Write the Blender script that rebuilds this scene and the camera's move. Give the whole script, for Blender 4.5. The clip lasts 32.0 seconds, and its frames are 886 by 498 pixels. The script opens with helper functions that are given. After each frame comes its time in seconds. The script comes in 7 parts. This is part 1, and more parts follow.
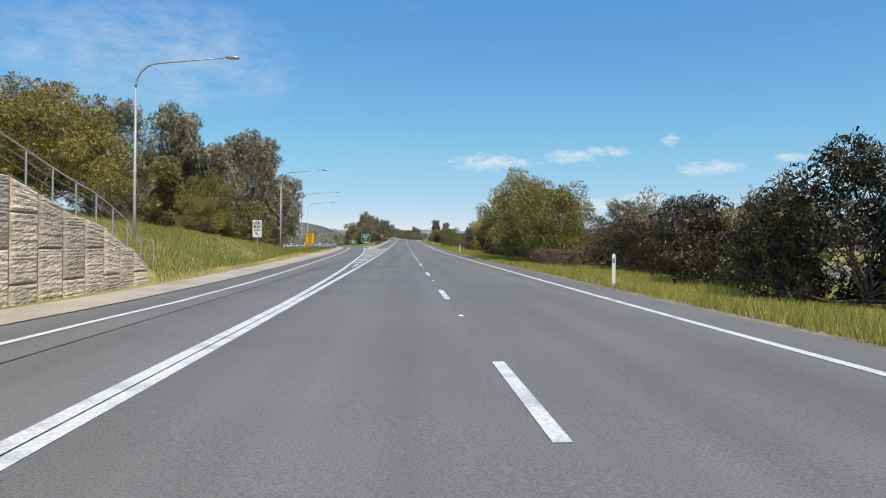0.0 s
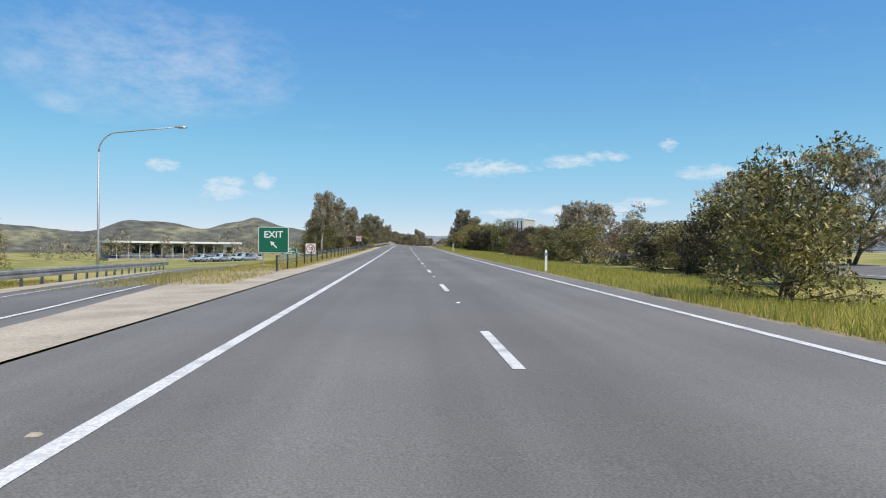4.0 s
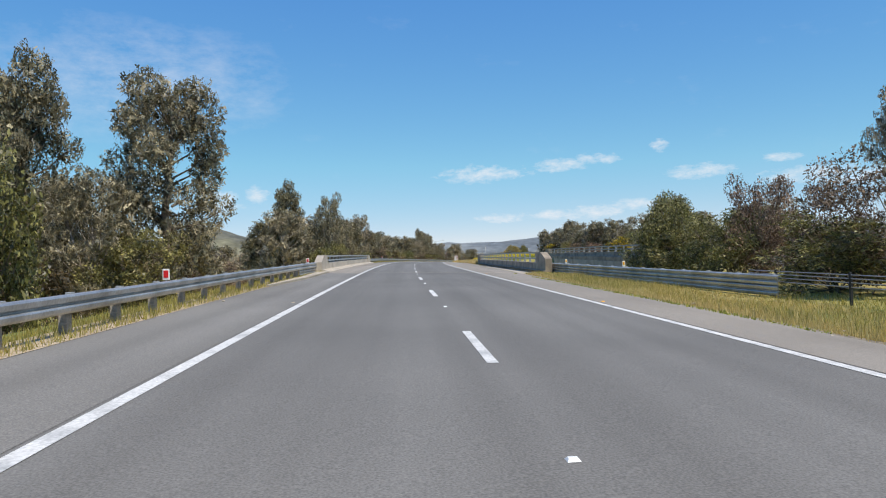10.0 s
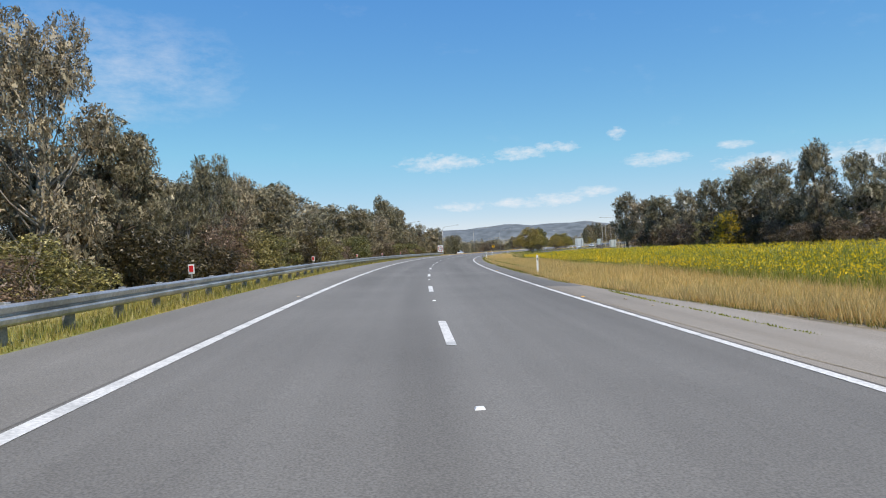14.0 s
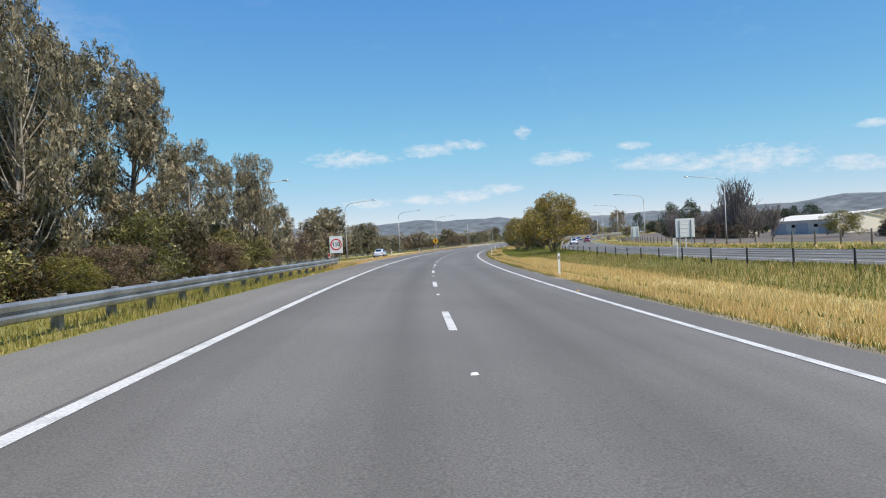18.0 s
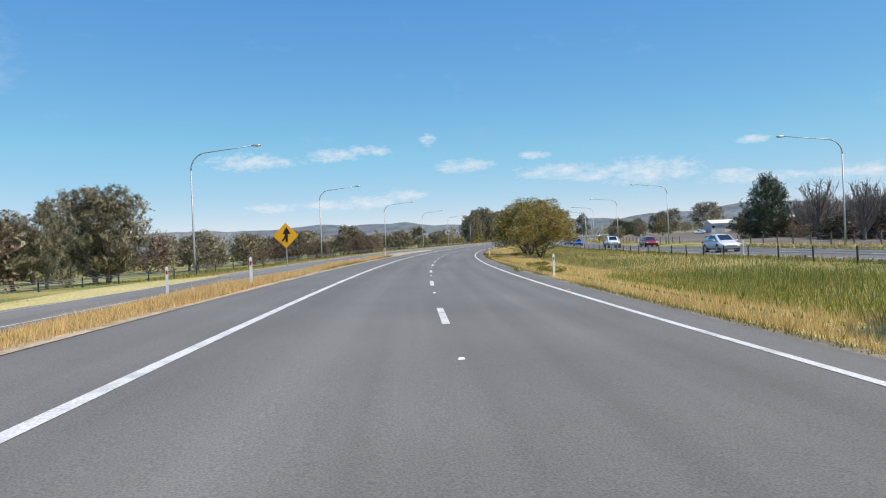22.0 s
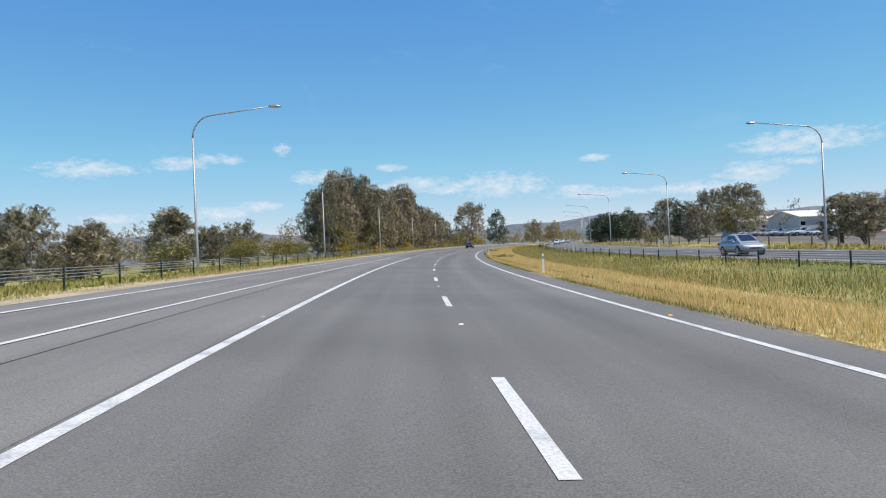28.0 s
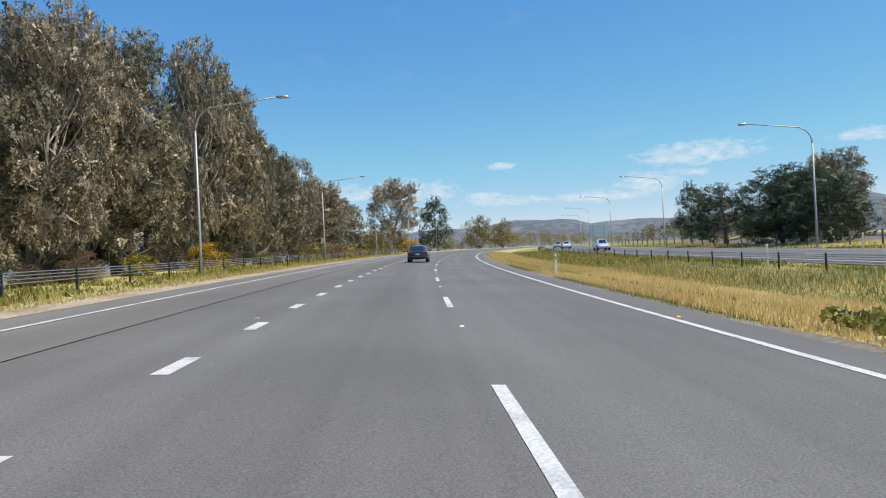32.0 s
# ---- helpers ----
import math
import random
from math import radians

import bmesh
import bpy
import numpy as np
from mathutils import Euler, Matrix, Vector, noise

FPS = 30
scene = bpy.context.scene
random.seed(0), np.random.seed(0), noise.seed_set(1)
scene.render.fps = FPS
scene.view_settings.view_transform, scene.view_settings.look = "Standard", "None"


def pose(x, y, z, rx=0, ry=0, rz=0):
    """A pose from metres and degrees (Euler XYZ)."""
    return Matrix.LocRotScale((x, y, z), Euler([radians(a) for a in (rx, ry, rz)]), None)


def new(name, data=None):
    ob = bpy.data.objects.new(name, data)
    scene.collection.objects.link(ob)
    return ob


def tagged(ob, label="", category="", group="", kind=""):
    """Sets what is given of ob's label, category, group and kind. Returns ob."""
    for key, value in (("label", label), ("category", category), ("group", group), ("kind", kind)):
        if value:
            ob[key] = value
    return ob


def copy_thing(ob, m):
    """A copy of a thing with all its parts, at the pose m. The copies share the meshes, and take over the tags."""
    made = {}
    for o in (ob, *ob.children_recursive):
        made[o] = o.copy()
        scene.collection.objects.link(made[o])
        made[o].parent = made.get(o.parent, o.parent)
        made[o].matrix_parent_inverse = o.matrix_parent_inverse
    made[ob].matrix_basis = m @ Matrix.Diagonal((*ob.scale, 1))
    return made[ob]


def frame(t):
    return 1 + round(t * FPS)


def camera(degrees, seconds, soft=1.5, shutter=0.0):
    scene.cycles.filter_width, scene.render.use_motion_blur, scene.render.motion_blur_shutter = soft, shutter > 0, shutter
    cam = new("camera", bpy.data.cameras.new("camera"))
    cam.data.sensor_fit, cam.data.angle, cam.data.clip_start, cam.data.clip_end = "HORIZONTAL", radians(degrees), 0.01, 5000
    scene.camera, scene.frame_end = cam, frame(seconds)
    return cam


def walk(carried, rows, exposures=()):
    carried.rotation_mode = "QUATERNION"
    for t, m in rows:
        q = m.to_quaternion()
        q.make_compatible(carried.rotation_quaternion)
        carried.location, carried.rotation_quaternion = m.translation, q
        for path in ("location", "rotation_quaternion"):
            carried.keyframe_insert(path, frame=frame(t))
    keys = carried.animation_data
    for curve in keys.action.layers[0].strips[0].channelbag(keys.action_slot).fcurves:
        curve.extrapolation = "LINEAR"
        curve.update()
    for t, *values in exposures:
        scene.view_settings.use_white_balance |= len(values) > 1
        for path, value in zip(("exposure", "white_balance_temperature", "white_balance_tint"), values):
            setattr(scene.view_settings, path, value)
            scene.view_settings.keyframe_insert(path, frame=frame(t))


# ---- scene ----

# ---- camera: a drive of about 950 m along the left lane ----
cam = camera(65.0, 32.0, soft=1.1)
PATH = [
    (0, 2.40, 0.34, 1.361, 0.00, 0.01, 0.65),
    (0.5, 1.55, 14.95, 1.466, -0.02, 0.19, 0.53),
    (1, 0.70, 29.56, 1.591, -0.04, 0.34, 0.41),
    (1.5, -0.18, 44.18, 1.733, -0.09, 0.41, 0.31),
    (2, -1.05, 58.79, 1.895, -0.24, 0.44, 0.24),
    (2.5, -1.92, 73.42, 2.077, -0.22, 0.44, 0.21),
    (3, -2.78, 88.05, 2.277, -0.10, 0.45, 0.19),
    (3.5, -3.63, 102.75, 2.498, -0.01, 0.44, 0.18),
    (4, -4.48, 117.45, 2.738, 0.02, 0.53, 0.18),
    (4.5, -5.33, 132.23, 2.994, 0.02, 0.66, 0.19),
    (5, -6.17, 147.01, 3.262, -0.01, 0.82, 0.21),
    (5.5, -7.02, 161.89, 3.545, -0.04, 0.97, 0.26),
    (6, -7.86, 176.77, 3.841, -0.06, 1.06, 0.31),
    (6.5, -8.69, 191.74, 4.152, -0.06, 1.18, 0.38),
    (7, -9.51, 206.72, 4.476, -0.01, 1.25, 0.39),
    (7.5, -10.33, 221.71, 4.813, 0.12, 1.32, 0.26),
    (8, -11.14, 236.70, 5.164, 0.19, 1.39, -0.01),
    (8.5, -11.91, 251.65, 5.514, 0.32, 1.42, -0.38),
    (9, -12.67, 266.60, 5.850, 0.43, 1.38, -0.82),
    (9.5, -13.39, 281.45, 6.171, 0.41, 1.25, -1.31),
    (10, -14.10, 296.31, 6.479, 0.41, 1.13, -1.80),
    (10.5, -14.77, 311.08, 6.768, 0.44, 0.91, -2.28),
    (11, -15.41, 325.86, 7.030, 0.40, 0.59, -2.67),
    (11.5, -16.02, 340.66, 7.264, 0.45, 0.45, -2.86),
    (12, -16.56, 355.44, 7.472, 0.56, 0.43, -2.91),
    (12.5, -16.99, 370.26, 7.649, 0.86, 0.34, -2.87),
    (13, -17.37, 385.07, 7.798, 1.51, 0.22, -2.75),
    (13.5, -17.62, 399.87, 7.922, 2.34, 0.18, -2.59),
    (14, -17.66, 414.68, 8.018, 3.62, 0.10, -2.51),
    (14.5, -17.45, 429.46, 8.087, 4.79, -0.04, -2.50),
    (15, -16.99, 444.23, 8.135, 5.82, -0.15, -2.50),
    (15.5, -16.29, 458.99, 8.163, 6.73, -0.23, -2.51),
    (16, -15.35, 473.73, 8.171, 7.57, -0.31, -2.53),
    (16.5, -14.16, 488.45, 8.161, 8.37, -0.38, -2.56),
    (17, -12.72, 503.14, 8.142, 9.16, -0.45, -2.59),
    (17.5, -11.08, 517.81, 8.118, 10.07, -0.49, -2.60),
    (18, -9.18, 532.45, 8.084, 11.11, -0.48, -2.56),
    (18.5, -7.01, 547.07, 8.042, 12.11, -0.47, -2.50),
    (19, -4.59, 561.66, 7.992, 13.11, -0.45, -2.44),
    (19.5, -1.89, 576.23, 7.942, 14.09, -0.42, -2.39),
    (20, 1.06, 590.75, 7.896, 15.30, -0.40, -2.36),
    (20.5, 4.26, 605.24, 7.854, 16.30, -0.38, -2.34),
    (21, 7.72, 619.68, 7.816, 17.17, -0.35, -2.32),
    (21.5, 11.39, 634.03, 7.784, 17.98, -0.32, -2.29),
    (22, 15.30, 648.32, 7.757, 18.94, -0.30, -2.25),
    (22.5, 19.45, 662.47, 7.738, 20.01, -0.29, -2.21),
    (23, 23.83, 676.54, 7.728, 21.07, -0.21, -2.18),
    (23.5, 28.37, 690.44, 7.728, 21.96, -0.20, -2.15),
    (24, 33.13, 704.27, 7.738, 22.78, -0.17, -2.13),
    (24.5, 38.04, 717.96, 7.757, 23.53, -0.14, -2.14),
    (25, 43.17, 731.58, 7.787, 24.35, -0.06, -2.18),
    (25.5, 48.53, 745.10, 7.828, 25.21, -0.02, -2.23),
    (26, 54.14, 758.53, 7.879, 26.18, 0.00, -2.26),
    (26.5, 59.99, 771.92, 7.942, 27.25, 0.03, -2.30),
    (27, 66.07, 785.20, 8.016, 28.37, 0.07, -2.33),
    (27.5, 72.43, 798.48, 8.101, 29.53, 0.13, -2.37),
    (28, 79.04, 811.63, 8.196, 30.69, 0.23, -2.40),
    (28.5, 85.96, 824.74, 8.301, 31.69, 0.23, -2.44),
    (29, 93.12, 837.74, 8.417, 32.65, 0.25, -2.46),
    (29.5, 100.57, 850.72, 8.546, 33.61, 0.26, -2.48),
    (30, 108.25, 863.57, 8.686, 34.55, 0.28, -2.50),
    (30.5, 116.19, 876.41, 8.839, 35.34, 0.34, -2.53),
    (31, 124.33, 889.11, 9.004, 36.41, 0.43, -2.56),
    (31.5, 132.72, 901.72, 9.180, 37.23, 0.47, -2.61),
    (32, 141.32, 914.18, 9.369, 38.09, 0.50, -2.66),
]
walk(cam, [(t, pose(x, y, z, 90 + pitch, -roll, -yaw)) for t, x, y, z, yaw, pitch, roll in PATH], exposures=[(0.0, 0.0)])

# ---- world, sun ----
SUN_AZ, SUN_EL = 138.0, 60.0          # degrees clockwise from +y, and above the horizon
world = bpy.data.worlds.new("sky")
scene.world = world
world.use_nodes = True
CLOUDS = [
    (10.3, 7.6, 1.51, 0.42), (13, 7.9, 1.4, 0.33), (20.9, 6.4, 1.86, 0.42), (3.9, 7.1, 2.56, 0.51), (18, 8.6, 0.51, 0.37),
    (-17.3, 13.7, 1.63, 1.4), (-19.8, 11.8, 1.16, 0.93), (-22.5, 14, 6.98, 2.56), (-31.2, 13.4, 1.16, 0.84), (-28.9, 11, 1.16, 0.56),
    (-14.5, 5.8, 0.75, 0.47), (-16.9, 5.6, 0.93, 0.37), (-22, 6.8, 0.84, 0.37), (9.9, 3.6, 1.86, 0.33), (15.9, 4.2, 1.44, 0.33),
    (5.2, 3.5, 1.4, 0.28), (28.7, 5.6, 2.56, 0.47), (26.7, 7, 0.93, 0.28), (33.7, 5.5, 1.16, 0.42), (35.5, 5.2, 3.03, 0.75),
    (43.3, 4.2, 2.79, 0.3), (31.4, 5.1, 1.4, 0.37), (13.1, 3.7, 1.4, 0.42), (43.2, 7, 0.93, 0.23), (-17.5, 5.1, 1.4, 0.61),
    (51.2, 4.1, 3.03, 0.35), (54.9, 5, 1.86, 0.7), (56.7, 7, 1.63, 0.56), (41.7, 4.4, 1.16, 0.42), (58.7, 6.9, 3.49, 0.7),
    (70, 7.1, 1.86, 0.37), (58.1, 5.5, 0.93, 0.26),
]


def build_sky():
    nt = world.node_tree
    nd, lk = nt.nodes, nt.links
    nd.clear()
    out, bg = nd.new("ShaderNodeOutputWorld"), nd.new("ShaderNodeBackground")
    sky = nd.new("ShaderNodeTexSky")
    sky.sky_type, sky.sun_disc = "NISHITA", False
    sky.sun_elevation, sky.sun_rotation = radians(SUN_EL), radians(SUN_AZ)
    sky.altitude, sky.air_density, sky.dust_density, sky.ozone_density = 200, 0.8, 0.0, 3.0
    hsv = nd.new("ShaderNodeSeparateColor")
    hsv.mode = "HSV"
    lk.new(sky.outputs[0], hsv.inputs[0])
    deep = nd.new("ShaderNodeCombineColor")
    deep.mode = "HSV"
    co = nd.new("ShaderNodeTexCoord")
    sep = nd.new("ShaderNodeSeparateXYZ")
    lk.new(co.outputs["Generated"], sep.inputs[0])

    def m(op, a, b=None, c=None):
        n = nd.new("ShaderNodeMath")
        n.operation = op
        for i, v in enumerate((a, b, c)):
            if v is None:
                continue
            if isinstance(v, (int, float)):
                n.inputs[i].default_value = v
            else:
                lk.new(v, n.inputs[i])
        return n.outputs[0]

    # a clear late-winter sky: deep blue above, an even soft blue towards the horizon
    lk.new(m("MAXIMUM", m("SUBTRACT", m("ADD", hsv.outputs[0], 0.022), m("MULTIPLY", hsv.outputs[2], 0.0074)), 0.572), deep.inputs[0])
    lk.new(m("MINIMUM", m("MULTIPLY", hsv.outputs[1], m("SUBTRACT", 1.33, m("MULTIPLY", hsv.outputs[2], 0.03))), 0.93), deep.inputs[1])
    lk.new(m("MULTIPLY", m("POWER", m("MULTIPLY", hsv.outputs[2], 0.145), 0.3), 5.75), deep.inputs[2])
    az = m("MULTIPLY", m("ARCTAN2", sep.outputs[0], sep.outputs[1]), 57.2958)
    el = m("MULTIPLY", m("ARCSINE", sep.outputs[2]), 57.2958)
    flat = nd.new("ShaderNodeCombineXYZ")
    lk.new(az, flat.inputs[0])
    lk.new(m("MULTIPLY", el, 2.2), flat.inputs[1])

    def cloud_noise(scale, detail, rough):
        n = nd.new("ShaderNodeTexNoise")
        n.inputs["Scale"].default_value, n.inputs["Detail"].default_value, n.inputs["Roughness"].default_value = scale, detail, rough
        lk.new(flat.outputs[0], n.inputs["Vector"])
        return n.outputs["Fac"]

    puff = cloud_noise(0.8, 8, 0.7)
    wisp = cloud_noise(0.16, 7, 0.66)
    smear = cloud_noise(0.3, 8, 0.7)
    total = high = None
    for a, e, w, h in CLOUDS:
        dx = m("MULTIPLY", m("SUBTRACT", az, a), 0.8 / w)
        dy = m("MULTIPLY", m("SUBTRACT", el, e), 0.75 / h)
        low = m("MULTIPLY", m("MINIMUM", dy, 0.0), 0.5)
        d2 = m("ADD", m("MULTIPLY", dx, dx), m("ADD", m("MULTIPLY", dy, dy), m("MULTIPLY", low, low)))
        fall = m("MAXIMUM", m("SUBTRACT", 1.0, m("MULTIPLY", d2, 0.42)), 0.0)
        if e > 9.5:
            high = fall if high is None else m("MAXIMUM", high, fall)
        else:
            fall = m("MULTIPLY", fall, 0.9)
            total = fall if total is None else m("MAXIMUM", total, fall)
    body = m("SUBTRACT", m("ADD", m("MULTIPLY", total, 0.75), m("MULTIPLY", puff, 1.7)), 1.14)
    body = m("MULTIPLY", body, m("GREATER_THAN", total, 0.001))
    veil = m("ADD", m("MULTIPLY", m("SUBTRACT", wisp, 0.6), 0.6), m("MULTIPLY", high, m("SUBTRACT", m("MULTIPLY", smear, 1.5), 0.42)))
    cover = nd.new("ShaderNodeClamp")
    lk.new(m("MAXIMUM", m("MULTIPLY", body, 1.05), m("MULTIPLY", veil, 0.6)), cover.inputs[0])
    cover.inputs["Max"].default_value = 0.8
    mix = nd.new("ShaderNodeMix")
    mix.data_type = "RGBA"
    lk.new(cover.outputs[0], mix.inputs["Factor"])
    lk.new(deep.outputs[0], mix.inputs["A"])
    mix.inputs["B"].default_value = (6.4, 6.3, 6.4, 1)
    lk.new(mix.outputs["Result"], bg.inputs[0])
    bg.inputs[1].default_value = 0.145
    lk.new(bg.outputs[0], out.inputs[0])


build_sky()
sun = new("sun", bpy.data.lights.new("sun", "SUN"))
sun.data.energy, sun.data.angle, sun.data.color = 4.9, radians(0.53), (1.0, 0.92, 0.79)
sun.rotation_euler = Vector((-math.sin(radians(SUN_AZ)) * math.cos(radians(SUN_EL)), -math.cos(radians(SUN_AZ)) * math.cos(radians(SUN_EL)), -math.sin(radians(SUN_EL)))).to_track_quat("-Z", "Y").to_euler()

# ---- the line of the road: chainage, heading, grade and crossfall in degrees, along the left edge line ----
ALIGNMENT = np.array([
    (-80, -3.3, 0.38, 0.64),
    (0, -3.3, 0.38, 0.64),
    (120, -3.28, 0.99, 0.32),
    (240, -3.12, 1.39, -0.6),
    (300, -3, 1.2, -1.58),
    (340, -2.61, 0.91, -2.17),
    (380, -1.46, 0.58, -2.53),
    (420, 0.62, 0.28, -2.65),
    (480, 4.46, -0.04, -2.62),
    (560, 9.71, -0.21, -2.46),
    (640, 14.98, -0.12, -2.28),
    (720, 20.02, 0.07, -2.21),
    (800, 25.28, 0.31, -2.31),
    (880, 30.7, 0.54, -2.47),
    (950, 35.12, 0.74, -2.63),
    (1600, 74.02, 0, -2.63),
])
CH = np.arange(-80.0, 1601.0)
HEAD, GRADE, BANK = (np.radians(np.interp(CH, ALIGNMENT[:, 0], ALIGNMENT[:, k])) for k in (1, 2, 3))


def run_up(rate):
    total = np.concatenate(([0.0], np.cumsum((rate[1:] + rate[:-1]) / 2)))
    return total - total[80]


LINE_X, LINE_Y, LINE_Z = run_up(np.sin(HEAD)), run_up(np.cos(HEAD)), run_up(np.tan(GRADE))

# heights of the land across the road, over the edge line, as rows of chainage and heights at these offsets
LEFT_U = (-2.4, -3.6, -5.62, -5.8, -10.0, -16.0, -26.0, -50.0, -130.0)
LEFT_Z = np.array([
    (-80, -0.05, 0, 0.05, 5.6, 6, 6.2, 6.4, 6.4, 6.4),
    (6, -0.05, 0, 0.03, 4.2, 4.8, 5.2, 5.4, 5.4, 5.4),
    (14, -0.05, 0, 0.03, 2.55, 3.3, 4.2, 4.8, 5, 5),
    (20, -0.05, 0, 0.02, 1.3, 2.3, 3.4, 4.2, 5, 5),
    (24, -0.05, 0, 0.03, 0.3, 1.6, 3.1, 4, 4.6, 4.6),
    (42, -0.05, 0, 0.036, 0.06, 1.45, 2.9, 3.2, 3.2, 3.2),
    (58, -0.05, -0.03, 0, 0.02, 1.2, 2.3, 2.6, 2.6, 2.6),
    (75, -0.05, -0.05, -0.05, -0.05, 0.3, 0.8, 0.9, 0.5, 0.5),
    (110, -0.05, -0.05, -0.05, -0.05, -0.1, -0.1, 0, -0.6, -1),
    (180, 0, 0, -0.073, -0.09, -0.5, -1, -1.3, -1.8, -2.2),
    (260, 0.02, 0, -0.146, -0.179, -1, -2.2, -3, -3.5, -4),
    (330, 0.08, 0.05, -0.205, -0.264, -2, -4, -5, -5.5, -6),
    (395, 0.1, 0.1, -0.119, -0.169, -1.6, -3.5, -5, -5.5, -6),
    (470, 0.1, 0.1, 0.027, 0.01, -1, -2, -3, -4, -5),
    (560, 0.1, 0.15, 0.186, 0.195, 0.2, -0.3, -1.2, -2.5, -3),
    (620, 0.1, 0.0, -0.25, -0.26, -0.5, -0.75, -1.2, -2.0, -2.5),
    (660, 0.1, 0.0, -0.22, -0.23, -0.45, -0.65, -1.1, -1.9, -2.5),
    (700, 0.1, 0.06, -0.06, -0.07, -0.22, -0.5, -1.0, -1.8, -2.5),
    (740, 0.1, 0.14, 0.2, 0.2, 0.08, -0.25, -0.9, -1.6, -2.2),
    (800, 0.1, 0.15, 0.223, 0.24, 0.35, 0, -0.8, -1.5, -2),
    (900, 0.1, 0.15, 0.223, 0.24, 0.35, 0.1, -0.6, -1.2, -2),
    (1600, 0.1, 0.15, 0.223, 0.24, 0.35, 0.3, 0, -0.5, -1),
])
RIGHT_U = (8.6, 10.0, 14.0, 18.5, 22.0, 32.0, 36.0, 50.0, 130.0)
RIGHT_Z = np.array([
    (-80, 0.1, 0.1, 0.0, 0.0, 0.1, 0.2, 0.2, 0.3, 0.5),
    (120, 0.05, 0.0, -0.1, -0.1, 0.0, 0.1, 0.1, 0.0, 0.0),
    (240, -0.08, -0.1, -0.2, -0.2, -0.1, 0.0, 0.0, -0.5, -1.0),
    (330, -0.28, -0.42, -0.45, -0.5, -0.1, 0.1, 0.0, -1.0, -2.0),
    (395, -0.38, -0.53, -0.35, 0.12, 0.0, 0.0, 0.4, 0.8, 0.7),
    (440, -0.4, -0.52, -0.3, 0.2, 0.0, 0.0, 0.5, 0.9, 0.9),
    (500, -0.4, -0.45, -0.5, -0.2, -0.2, -0.2, 0.3, 0.8, 0.5),
    (560, -0.4, -0.45, -0.55, -0.3, -0.15, -0.15, -0.2, -0.2, -0.3),
    (650, -0.4, -0.45, -0.55, -0.3, -0.15, -0.15, -0.2, -0.2, -0.3),
    (740, -0.4, -0.45, -0.7, -0.7, -0.35, -0.2, -0.2, -0.2, -0.3),
    (1600, -0.4, -0.45, -0.7, -0.7, -0.35, -0.2, -0.2, -0.1, 0.3),
])


def along(table, s):
    return np.interp(s, CH, table)


def road_z(s, u):
    return along(LINE_Z, s) + u * np.tan(along(BANK, s))


def land(s, u):
    """The height of the land over the edge line."""
    if u <= -2.4 or u >= 8.6:
        us, table = (LEFT_U, LEFT_Z) if u < 0 else (RIGHT_U, RIGHT_Z)
        heights = [np.interp(s, table[:, 0], table[:, k + 1]) for k in range(len(us))]
        heights[0] = us[0] * math.tan(along(BANK, s))
        if u < 0:
            return float(np.interp(-u, [-v for v in us], heights))
        return float(np.interp(u, us, heights))
    return float(u * math.tan(along(BANK, s)))


def spot(s, u, z=None, up=0.0):
    """A place from chainage and offset; z over the edge line, or on the land."""
    x, y, zl, h = (along(q, s) for q in (LINE_X, LINE_Y, LINE_Z, HEAD))
    height = land(s, u) if z is None else z
    return Vector((x + u * math.cos(h), y - u * math.sin(h), zl + height + up))


def stand(s, u, z=None, turn=0.0, up=0.0, size=1.0):
    """The pose of a thing that faces back along the road at a chainage and offset."""
    p = spot(s, u, z, up)
    return Matrix.Translation(p) @ Matrix.Rotation(-along(HEAD, s) + radians(turn), 4, "Z") @ Matrix.Diagonal((size, size, size, 1))


def opposite(s):
    """The offset of the near edge of the opposite carriageway."""
    return float(np.interp(s, (-80, 420, 480, 540, 580, 640, 690, 740, 800, 880, 960, 1600), (21, 22, 21.8, 20.4, 19.3, 20.4, 23.8, 25.6, 24.5, 22.3, 21.5, 21.5)))

